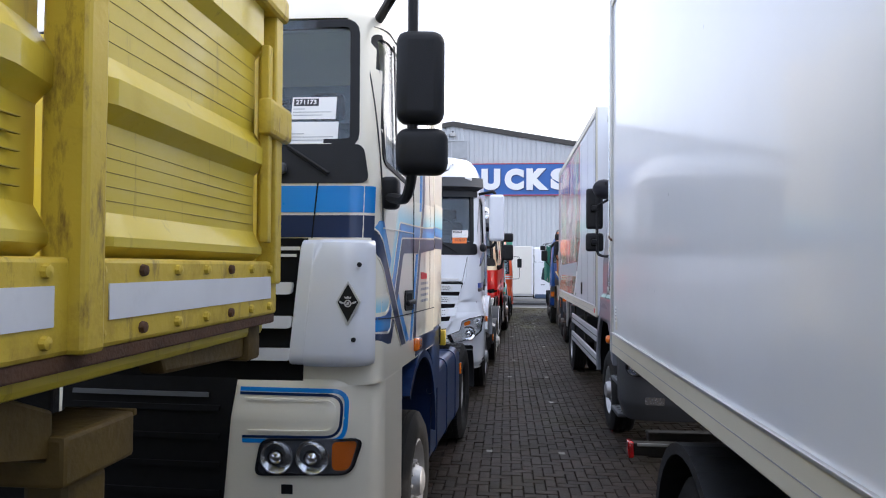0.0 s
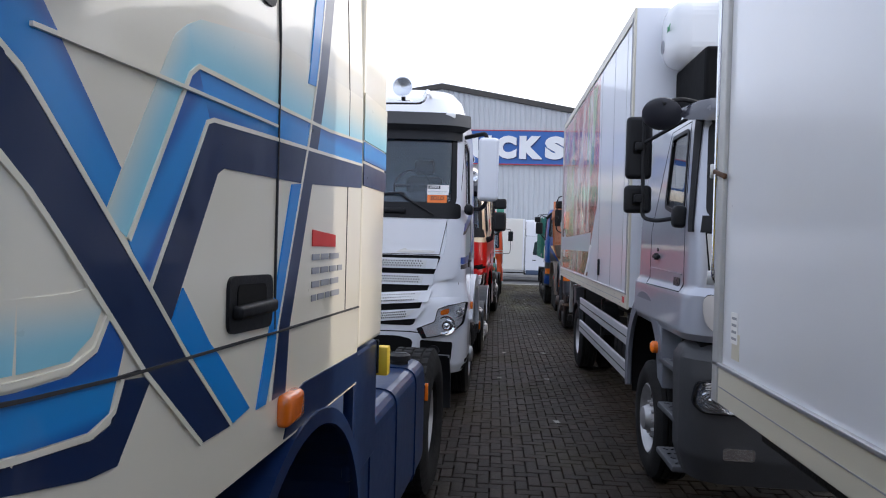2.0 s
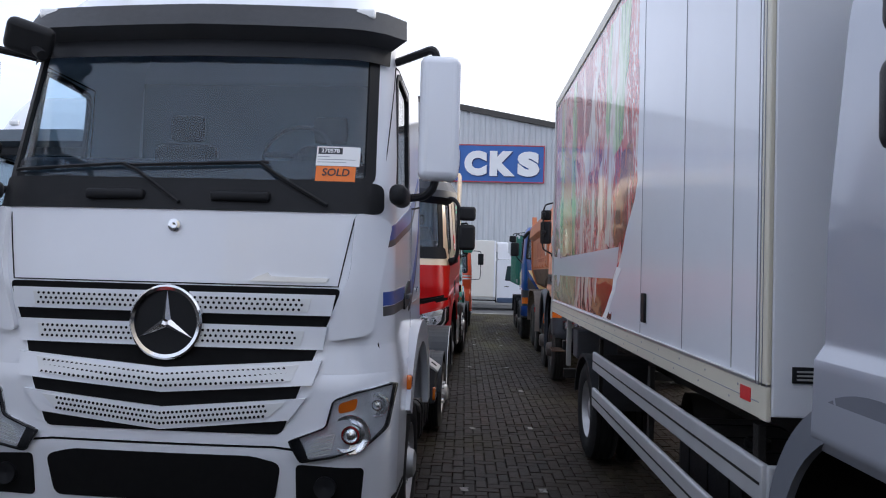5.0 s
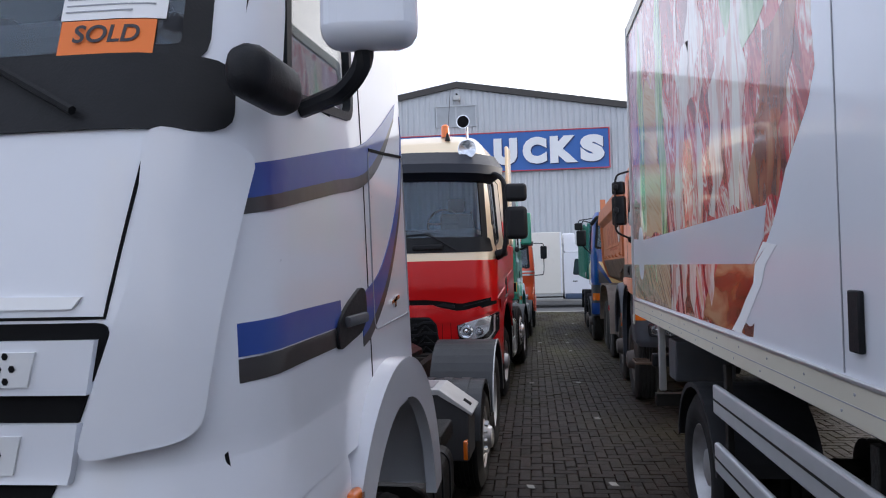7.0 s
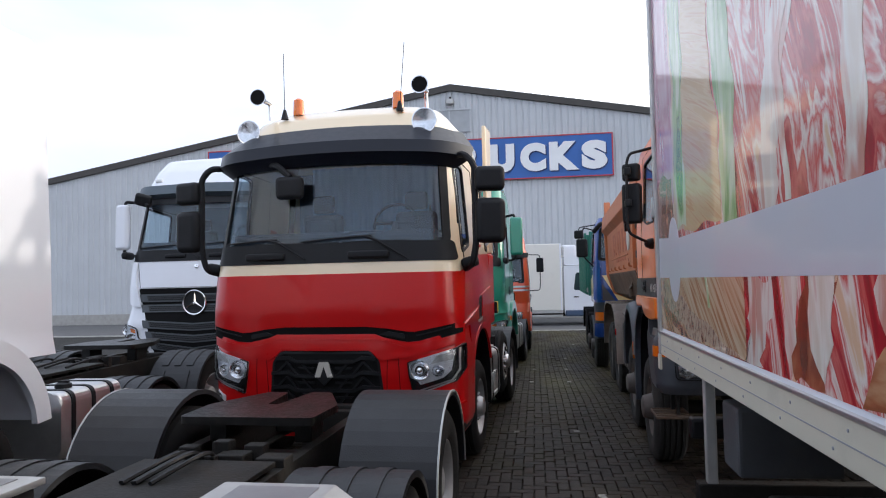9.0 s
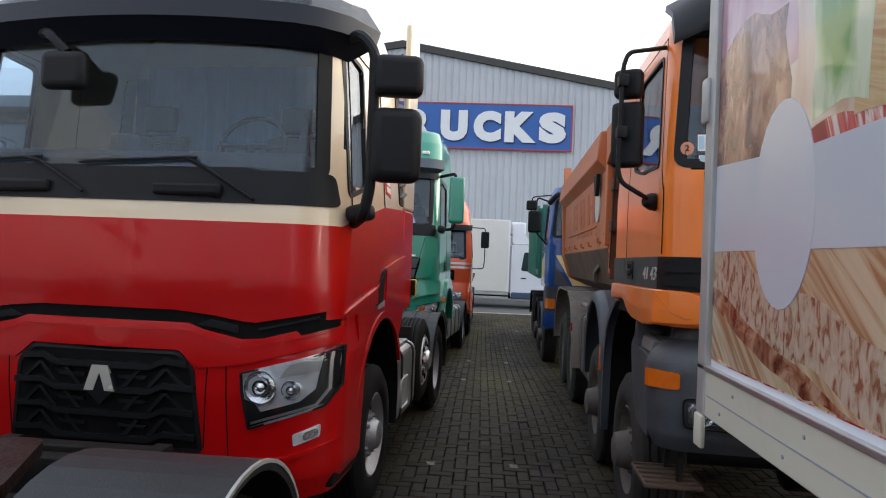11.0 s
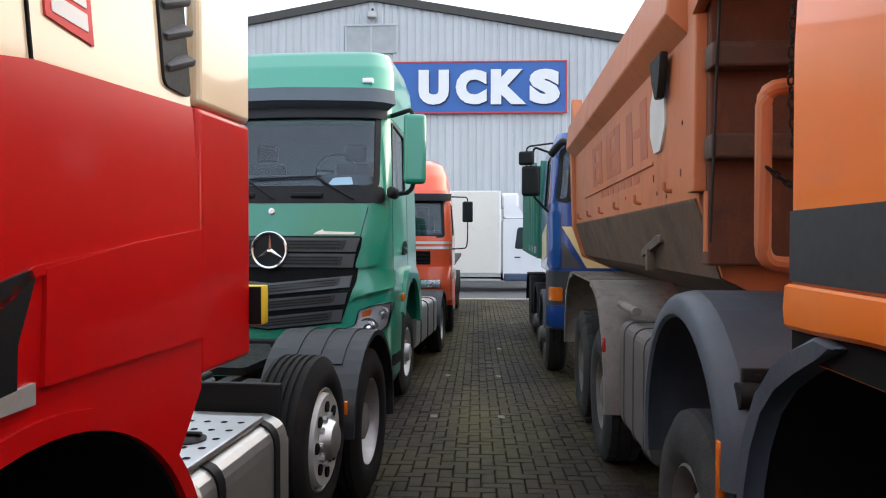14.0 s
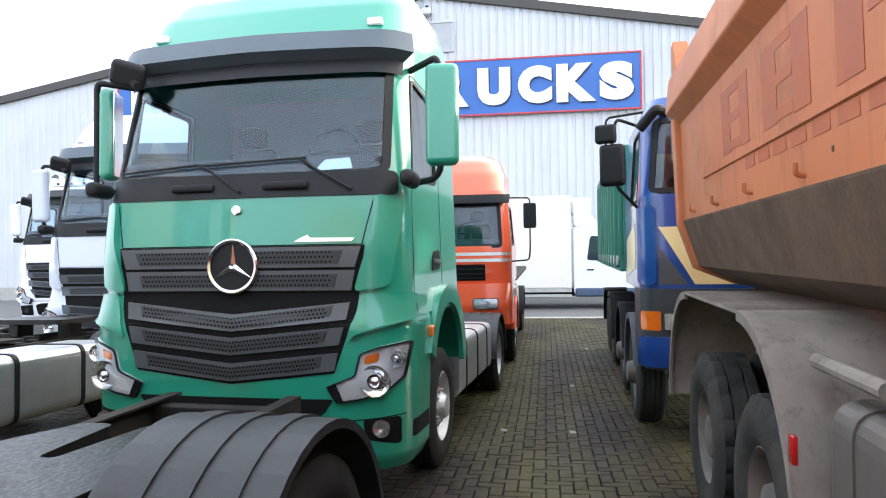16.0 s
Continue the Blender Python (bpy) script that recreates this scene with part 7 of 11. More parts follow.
        # door: joints, swage, handle, number
        part("door_joint", sk.line([(0.36, 1.668), (0.38, 2.1), (0.55, 2.9), (1.1, 2.9), (1.42, 2.1), (1.42, 1.665), (0.36, 1.668)], 0.006, s), DARK, body)
        part("door_swage", sk.line([(0.42, 1.785), (0.9, 1.792), (1.42, 1.80)], 0.016, s, 0.008, thick=0.012), SILVER, body)
        part("pillar_trim", sk.patch([(0.2, 2.09), (0.27, 2.09), (0.43, 2.92), (0.36, 2.95)], s, 0.012, 0.02), BLACKP, body, "black pillar trim")
        bm = bmesh.new()
        tube(bm, [sk.side(1.16, 1.9, s, 0.0), sk.side(1.16, 1.9, s, 0.03)], 0.028, 12)
        box(bm, *sorted((s * (w - 0.005), s * (w + 0.025))), 1.07, 1.24, 1.885, 1.915, 0.01, 2)
        part("door_handle", bm, BLACKP, body)
        lk = bmesh.new()
        lathe(lk, [(0.0, 0.016), (0.012, 0.014), (0.014, 0.0001)], 12, "x", (0, 0, 0))
        part("door_lock", moved(lk, pose(s * (w - 0.012), 1.16, 1.955, 0, 0, 0 if s > 0 else 180)), BLACKP, body)
        nb = text_bm("1829", 0.085, 0.003, 0.004)
        part("model_number", moved(nb, pose(s * (w + 0.002), 0.53, 1.728, 0, 0, 90 if s > 0 else -90)), material("dark_chrome", (0.16, 0.16, 0.17), 0.3, 0.7), body, "raised model number")
        # arch in two pieces, steps
        a, c = sorted((s * 0.75, s * (w + 0.035)))
        part("wheel_arch", arc_strip(bmesh.new(), 0.76, a, c, 72, 158, 0.03, 18, 0.14, 1.46, 0.83), FENDER, t, "rounded grey wheel arch")
        part("wheel_arch", arc_strip(bmesh.new(), 0.755, a, c, -15, 71, 0.03, 14, 0.12, 1.46, 0.83), FENDER, t)
        part("arch_front", prism(bmesh.new(), [(0.74, 0.9), (0.90, 0.95), (0.98, 1.22), (1.08, 1.40), (0.98, 1.46), (0.86, 1.34), (0.76, 1.1)], "x", s * 1.02, s * (w + 0.032), bev=0.012), FENDER, t)
        # added near-black arc: the arch's inner shade as a colour
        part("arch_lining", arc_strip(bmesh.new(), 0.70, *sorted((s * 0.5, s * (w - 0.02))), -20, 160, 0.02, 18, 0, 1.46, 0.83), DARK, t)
        for k in range(3):
            z = 0.385 + 0.35 * k
            st = part("step", bx(*sorted((s * 0.9, s * (w + 0.035))), 0.36, 0.86, z, z + 0.045, bev=0.012), GREYP, t, "cab step with a chequered metal tread")
            for i in range(6):
                for j in range(4):
                    q = bx(-0.021, 0.021, -0.008, 0.008, 0.0, 0.006, bev=0)
                    part("tread", moved(q, pose(s * (0.96 + 0.055 * i), 0.42 + 0.115 * j, z + 0.045, 0, 0, 45 if (i + j) % 2 else -45)), CHROME, st)
            part("step_riser", bx(*sorted((s * 0.8, s * (w - 0.12))), 0.34, 0.84, z + 0.045, z + 0.35 if k < 2 else 1.36, bev=0.02), BUMPG, t)
        ind = bmesh.new()
        lathe(ind, [(0.0, 0.05), (0.05, 0.048), (0.065, 0.03), (0.068, 0.0001)], 16, "x", (0, 0, 0))
        part("side_indicator", moved(ind, pose(s * (w + 0.02), 0.93, 1.19, 0, 0, 0 if s > 0 else 180)), AMBER, t, "amber side indicator")
        # two mirrors clamped to an upright tube, a round one above
        mx, my = w + 0.215, 0.95
        arm = [(s * (w - 0.02), 0.45, 2.2), (s * (mx - 0.1), 0.72, 2.175), (s * (mx - 0.02), my - 0.1, 2.2), (s * (mx - 0.015), my - 0.1, 2.98)]
        bm = bmesh.new()
        tube(bm, smooth_line(arm, 0.06), 0.016, 10)
        a2 = part("mirror_arm", bm, BLACKP, body)
        for z0, z1, y1 in ((2.93, 2.98, 0.5), (2.78, 2.95, 0.44)):
            part("mirror_stay", tube(bmesh.new(), [(s * (mx - 0.02), my - 0.1, z0), (s * (w - 0.1), y1, z1)], 0.014, 8), BLACKP, a2)
        part("arm_foot", moved(bx(-0.05, 0.05, -0.055, 0.055, -0.08, 0.08, bev=0.035, seg=4), Matrix.Translation((s * (w + 0.02), 0.44, 2.2))), BLACKP, a2)
        for nm, hw, hh, z in (("mirror", 0.1, 0.245, 2.755), ("wide_angle_mirror", 0.105, 0.11, 2.35)):
            at = pose(s * mx, my, z, 0, 0, s * 8)
            mr = part(nm, moved(bx(-hw, hw, -0.045, 0.05, -hh, hh, bev=0.035, seg=4), at), BLACKP, a2)
            part("mirror_glass", moved(bx(-hw + 0.02, hw - 0.02, 0.044, 0.056, -hh + 0.02, hh - 0.02, bev=0.003, seg=1), at), CHROME, mr)
            part("clamp_seat", moved(bx(-0.045, 0.045, -0.058, -0.04, -0.05, 0.05, bev=0.012), at), DARK, mr)
            part("clamp", moved(bx(-0.032, 0.032, -0.125, -0.05, -0.032, 0.032, bev=0.012), at), BLACKP, mr)
        bm = bmesh.new()
        lathe(bm, [(-0.05, 0.03), (-0.045, 0.05), (-0.02, 0.125), (0.0, 0.14), (0.02, 0.135), (0.022, 0.0001)], 28, "y", (0, 0, 0))
        kb_ = part("kerb_mirror", moved(bm, pose(s * 1.41, 0.45, 2.93, 0, 0, 0) @ pose(0, 0, 0, 48, -s * 18, 0)), material("mirror_back", (0.03, 0.033, 0.045), 0.4), a2, "round kerb mirror with a dark back")
        part("kerb_mirror_stay", tube(bmesh.new(), smooth_line([(s * 1.43, 0.36, 2.99), (s * 1.3, 0.38, 3.03), (s * 1.12, 0.42, 3.0)], 0.05), 0.018, 8), BLACKP, kb_)
    axle(t, 1.46, "front", 0.5, w - 0.16)
    chassis(t, 0.9, 8.9, 1.15)
    axle(t, 6.7, "rear")
    mudguard(t, 6.7, a0=10, a1=170, ribs=False)
    x0, x1 = -1.27, 1.27
    b2 = box_body(t, x0, x1, 2.2, 9.1, 1.36, 4.28, 0.15)
    side_guard(t, x0 + 0.03, 2.3, 6.1)
    side_guard(t, x1 - 0.03, 2.3, 6.1)
    for z in (0.74, 1.08):
        part("guard_end", bx(x0 + 0.03, x0 + 0.3, 2.28, 2.31, z - 0.085, z + 0.085, bev=0.012), MATS["pale_guard"], t, "bent end of the side guard rail")
    for s in (1, -1):
        tank(t, s, 2.9, 3.9, BLACKP, z0=0.5, z1=1.02, x0=0.5, x1=1.1, cap=True)
        part("tail_lamp", bx(s * 0.95 - 0.2, s * 0.95 + 0.2, 8.85, 8.95, 0.85, 0.98, bev=0.02), BLACKP, t)
        part("tail_lens", bx(s * 0.95 - 0.18, s * 0.95 + 0.18, 8.945, 8.956, 0.87, 0.96, bev=0.003), REDLENS, t)
    part("under_run_bar", bx(-1.15, 1.15, 8.7, 8.8, 0.5, 0.62, bev=0.01), STEELD, t)
    part("landing_leg", bx(-1.16, -1.1, 8.42, 8.48, 0.7, 1.3, bev=0.01), ALU_D, t)
    part("tool_box", bx(-1.1, -0.6, 8.0, 8.3, 0.85, 1.2, bev=0.02), GREYP, t)
    part("battery_box", bx(-1.1, -0.55, 7.3, 7.6, 0.55, 0.9, bev=0.02), STEELD, t)
    # fridge unit over the cab
    f = part("fridge_unit", bx(-1.07, 1.07, 1.7, 2.2, 3.62, 4.24, bev=0.19, seg=7), paint("unit_white", (0.76, 0.77, 0.78), dirt=0.06), t, "white cooling unit on the front of the box")
    part("unit_grille", prism(bmesh.new(), [(-0.64, 4.22), (0.64, 4.22), (0.56, 3.76), (0.3, 3.68), (-0.3, 3.68), (-0.56, 3.76)], "y", 1.675, 1.72, bev=0.01), DARK, f, "black condenser opening")
    # near-black block added under the unit; the shade there is its colour
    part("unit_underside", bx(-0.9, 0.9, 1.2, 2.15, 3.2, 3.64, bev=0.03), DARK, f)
    ov = bmesh.new()
    lathe(ov, [(0.0, 0.085), (-0.006, 0.083), (-0.006, 0.0001)], 24, "x", (0, 0, 0))
    bmesh.ops.transform(ov, matrix=pose(-1.068, 1.97, 3.83) @ Matrix.Diagonal((1, 0.75, 0.75, 1)), verts=ov.verts)
    part("oval_badge", ov, INKG, f, "plain oval badge")
    tx = text_bm("SILENT", 0.075, 0.001, 0.002, 0.3)
    part("lettering", moved(tx, pose(-1.063, 1.86, 3.95, 0, 0, -90)), material("green_ink", (0.05, 0.3, 0.12), 0.5), f, "green lettering")
    # door in the side, joints, plate
    xs = x0 - 0.0
    for y in (3.35, 4.28, 2.62):
        part("panel_joint", bx(xs - 0.0025, xs + 0.001, y - 0.004, y + 0.004, 1.52, 4.18, bev=0), INKG if y in (3.35, 4.28) else ALU_D, b2)
    part("door_lock", bx(xs - 0.02, xs, 4.12, 4.2, 1.60, 1.80, bev=0.006), BLACKP, b2)
    part("maker_plate", bx(-1.19, -1.05, 2.188, 2.2, 1.52, 1.585, bev=0.003), BLACKP, b2)
    for k in range(3):
        part("plate_bar", bx(-1.175, -1.075, 2.184, 2.1885, 1.532 + 0.016 * k, 1.539 + 0.016 * k, bev=0), ALU_D, b2)
    part("sticker", bx(xs - 0.017, xs - 0.0135, 2.36, 2.47, 1.41, 1.47, bev=0), REDINK, b2)
    for k in range(16):
        for z in (1.465, 1.395):
            rv = bmesh.new()
            lathe(rv, [(0.0, 0.006), (-0.003, 0.005), (-0.0035, 0.0001)], 8, "x", (xs - 0.0135, 2.5 + 0.42 * k + (0.1 if z < 1.43 else 0), z))
            part("rivet", rv, INKG, b2)
    part("post_lock", bx(xs - 0.026, xs - 0.01, 9.03, 9.1, 1.26, 1.36, bev=0.006), RAILW, b2, "hinge plate at the foot of the rear post")
    part("post_hinge", bx(xs - 0.034, xs - 0.016, 9.06, 9.11, 2.26, 2.4, bev=0.008), ALU_D, b2)
    for y in (2.24, 2.27, 2.3):
        part("post_groove", bx(xs - 0.0225, xs - 0.019, y - 0.002, y + 0.002, 1.5, 4.2, bev=0), INKG, b2)
    food_print(b2, xs)
    return t


def veined(name, a, b, c, scale=4.0, stretch=(1, 1, 0.25), rough=0.22):
    """A printed picture surface of streaked colours."""
    m = bpy.data.materials.new(name)
    m.use_nodes = True
    nt = m.node_tree
    bs = nt.nodes["Principled BSDF"]
    co = nt.nodes.new("ShaderNodeTexCoord")
    mp = nt.nodes.new("ShaderNodeMapping")
    mp.inputs["Scale"].default_value = stretch
    no = nt.nodes.new("ShaderNodeTexNoise")
    no.inputs["Scale"].default_value, no.inputs["Detail"].default_value, no.inputs["Distortion"].default_value = scale, 6, 0.8
    rp = nt.nodes.new("ShaderNodeValToRGB")
    e = rp.color_ramp.elements
    e[0].position, e[0].color = 0.38, (*a, 1)
    e[1].position, e[1].color = 0.62, (*c, 1)
    k = rp.color_ramp.elements.new(0.5)
    k.color = (*b, 1)
    nt.links.new(co.outputs["Object"], mp.inputs["Vector"])
    nt.links.new(mp.outputs["Vector"], no.inputs["Vector"])
    nt.links.new(no.outputs["Fac"], rp.inputs["Fac"])
    nt.links.new(rp.outputs["Color"], bs.inputs["Base Color"])
    bs.inputs["Roughness"].default_value, bs.inputs["Coat Weight"].default_value = rough, 0.5
    return m


def food_print(b, xs):
    """The photograph on the fridge side: slices of cured meat, leaves and a wooden board, crossed by a white ribbon."""
    meat = veined("print_red_meat", (0.45, 0.03, 0.04), (0.32, 0.04, 0.035), (0.62, 0.16, 0.13), 5, (1, 2.2, 0.5))
    fat = veined("print_fat", (0.72, 0.62, 0.55), (0.78, 0.74, 0.68), (0.62, 0.36, 0.30), 5, (1, 2.5, 0.4))
    dark = veined("print_dark_meat", (0.17, 0.05, 0.03), (0.30, 0.08, 0.04), (0.42, 0.18, 0.09), 4, (1, 1.5, 0.6))
    leaf = veined("print_leaf", (0.16, 0.34, 0.10), (0.38, 0.52, 0.26), (0.66, 0.72, 0.52), 4, (1, 2, 0.5))
    board = veined("print_board", (0.40, 0.20, 0.10), (0.56, 0.40, 0.25), (0.62, 0.48, 0.33), 3, (1, 3, 0.9))
    onion = veined("print_onion", (0.36, 0.10, 0.18), (0.50, 0.24, 0.32), (0.64, 0.46, 0.52), 2.5, (1, 1.5, 0.6))
    crumb = veined("print_rind", (0.10, 0.025, 0.02), (0.26, 0.09, 0.06), (0.46, 0.24, 0.16), 9, (1, 1.6, 0.8))
    cheese = veined("print_tan", (0.58, 0.38, 0.18), (0.66, 0.48, 0.27), (0.55, 0.3, 0.14), 3, (1, 1.2, 0.6))
    bread = veined("print_bread", (0.28, 0.11, 0.06), (0.50, 0.37, 0.27), (0.56, 0.45, 0.34), 26, (1, 1.7, 0.8))
    photo = veined("print_marbled_meat", (0.30, 0.02, 0.025), (0.50, 0.05, 0.05), (0.80, 0.74, 0.68), 2.3, (1, 1.7, 0.42), 0.25)
    rp = next(n for n in photo.node_tree.nodes if n.type == "VALTORGB")
    nz = next(n for n in photo.node_tree.nodes if n.type == "TEX_NOISE")
    mp = next(n for n in photo.node_tree.nodes if n.type == "MAPPING")
    nz.inputs["Distortion"].default_value, nz.inputs["Detail"].default_value = 2.2, 9
    mp.vector_type = "TEXTURE"
    mp.inputs["Rotation"].default_value, mp.inputs["Scale"].default_value = (radians(-14), 0, 0), (1, 0.8, 2.6)
    for pos, col in ((0.30, (0.12, 0.03, 0.02)), (0.44, (0.42, 0.02, 0.03)), (0.475, (0.62, 0.13, 0.11)), (0.53, (0.80, 0.70, 0.64)), (0.57, (0.58, 0.07, 0.06)), (0.67, (0.70, 0.48, 0.32))):
        rp.color_ramp.elements.new(pos).color = (*col, 1)
    for m_, ang in ((board, 38), (cheese, 20)):
        q = next(n for n in m_.node_tree.nodes if n.type == "MAPPING")
        q.vector_type = "TEXTURE"
        q.inputs["Rotation"].default_value, q.inputs["Scale"].default_value = (radians(ang), 0, 0), (1, 1.6, 0.09)
    Y = 6.3
    RIBBON = material("print_white", (0.58, 0.59, 0.65), 0.3, coat=0.4, var=0.004, rvar=0.01)

    def decal(poly, m, lift, nm="print", wild=0.035):
        bm = bmesh.new()
        out = []
        for (a, e), (c, d) in zip(poly, poly[1:] + poly[:1]):
            n = max(1, int(math.hypot(c - a, d - e) / 0.05)) if nm == "print" else 1
            for i in range(n):
                f = i / n
                y, z = a + (c - a) * f, e + (d - e) * f
                k = wild * math.sin(math.pi * f) if n > 1 else 0
                out.append((y + k * (math.sin(7.3 * z + 3.1 * a) + 0.6 * math.sin(19 * z + 5 * y)), z + 0.6 * k * math.sin(11 * y + 2 * e)))
        out = [(y, min(4.165, max(1.531, z))) for y, z in out]
        prism(bm, [(p[0] - Y, p[1]) for p in out], "x", xs - 0.2 * lift, xs + 0.001)
        part(nm, bm, m, b)
    # ground of the picture, with a torn edge towards the cab
    rnd = random.Random(4)
    edge = [(11.85 - 0.118 * k + rnd.uniform(-0.04, 0.04), 1.53 + 0.105 * k) for k in range(1, 10)]
    edge += [(10.75 + rnd.uniform(-0.03, 0.03), 2.6 + 0.16 * k) for k in range(10)]
    decal([(15.35, 1.53), (11.85, 1.53)] + edge + [(10.75, 4.16), (15.35, 4.16)], photo, 0.003, "printed_photograph")
    # dark and pale slices in the marbled picture
    slab = veined("print_brown_slab", (0.16, 0.035, 0.015), (0.36, 0.12, 0.05), (0.55, 0.30, 0.16), 2.2, (1, 0.8, 2.2))
    decal([(11.86, 1.534), (12.52, 1.534), (12.44, 1.66), (12.22, 1.76), (12.12, 1.885), (11.44, 1.885), (11.6, 1.72)], slab, 0.0075)
    pale = veined("print_pale_fat", (0.70, 0.62, 0.52), (0.80, 0.77, 0.70), (0.60, 0.30, 0.24), 3.5, (1, 2.0, 0.4))
    for yc, zb, wd in ((12.3, 1.63, 0.11), (12.75, 1.56, 0.10), (13.0, 1.54, 0.06), (13.4, 1.56, 0.05)):
        decal([(yc, zb), (yc + wd, zb + 0.14), (yc + wd * 0.9, 1.885), (yc - wd, 1.885), (yc - wd * 0.7, zb + 0.12)], pale, 0.009, wild=0.02)
    for y0, y1, z0, w0, w1 in ((11.7, 11.35, 2.15, 0.16, 0.32), (12.45, 12.3, 2.13, 0.12, 0.05), (12.95, 13.05, 2.12, 0.05, 0.09)):
        decal([(y0, z0), (y0 + w0, z0), (y1 + w1, 4.1), (y1, 4.1)], pale, 0.009, wild=0.06)
    torn = random.Random(9)
    te = [(11.62 - 0.1 * k + torn.uniform(-0.03, 0.03), 1.62 + 0.085 * k) for k in range(5)]
    decal([(11.9, 1.534), (11.74, 1.534)] + te + [(11.36, 1.98), (11.5, 1.88)] + [(q[0] + 0.13 + torn.uniform(-0.015, 0.015), q[1]) for q in te[::-1]], PAPER, 0.0105, "torn_edge")
    for a, c, z0, z1, m in ((11.55, 12.0, 1.535, 1.6, dark), (12.75, 12.98, 1.535, 1.88, dark), (11.15, 11.5, 2.16, 2.9, dark), (12.15, 12.3, 2.14, 3.1, fat), (13.1, 13.25, 2.12, 3.3, fat), (12.6, 12.78, 2.9, 4.1, fat), (13.3, 13.5, 1.535, 1.88, fat)):
        k = 0.3 * (z1 - z0)
        decal([(a, z0), (c, z0), (c - 0.3 * k, (z0 + z1) / 2), (c - k, z1), (a - k * 1.2, z1), (a - 0.6 * k, (z0 + z1) / 2)], m, 0.006, wild=0.07)
    decal([(11.25, 3.0), (11.7, 2.85), (11.95, 3.3), (11.8, 4.1), (11.0, 4.1)], leaf, 0.008)
    decal([(13.55, 2.1), (13.75, 2.1), (13.9, 3.2), (13.8, 4.1), (13.6, 4.1)], leaf, 0.008)
    decal([(13.78, 2.12), (14.55, 2.12), (14.6, 2.7), (14.4, 3.5), (13.95, 3.3)], cheese, 0.007)
    decal([(14.5, 2.14), (14.72, 2.14), (14.8, 3.6), (14.68, 4.1), (14.5, 3.4)], leaf, 0.009)
    decal([(14.85, 2.12), (15.34, 2.06), (15.34, 2.44), (15.1, 2.5), (14.86, 2.45)], crumb, 0.008)
    peach = veined("print_peach", (0.60, 0.40, 0.28), (0.66, 0.50, 0.41), (0.70, 0.59, 0.51), 3, (1, 3, 0.6))
    decal([(14.5, 2.12), (14.92, 2.12), (14.88, 4.1), (14.42, 4.1)], peach, 0.0065)
    decal([(14.8, 2.3), (15.34, 2.3), (15.34, 4.12), (14.85, 4.12)], onion, 0.007)
    decal([(13.5, 1.535), (15.34, 1.535), (15.34, 1.88), (13.5, 1.88)], board, 0.005, wild=0.0)
    crust = veined("print_crust", (0.16, 0.04, 0.02), (0.34, 0.15, 0.08), (0.5, 0.3, 0.2), 14, (1, 1.2, 1.2))
    decal([(13.55, 1.536), (14.35, 1.536), (14.9, 1.62), (15.32, 1.76), (15.32, 1.86), (14.95, 1.8), (14.4, 1.68)], bread, 0.008)
    decal([(14.5, 1.536), (14.72, 1.536), (15.0, 1.6), (15.33, 1.70), (15.33, 1.755), (14.95, 1.645)], crust, 0.0095, wild=0.02)
    decal([(14.05, 1.72), (14.09, 1.72), (14.16, 1.9), (14.12, 1.9)], leaf, 0.01)
    # white ribbon and its drop-shaped seal
    decal([(15.345, 1.86), (11.52, 1.88), (11.35, 2.0), (11.3, 2.14), (14.72, 2.09), (15.345, 2.12)], RIBBON, 0.012, "print_ribbon")
    decal([(14.86 + 0.17 * math.cos(q), 1.97 + 0.25 * math.sin(q)) for q in (2 * math.pi * k / 28 for k in range(28))], RIBBON, 0.015, "print_seal")


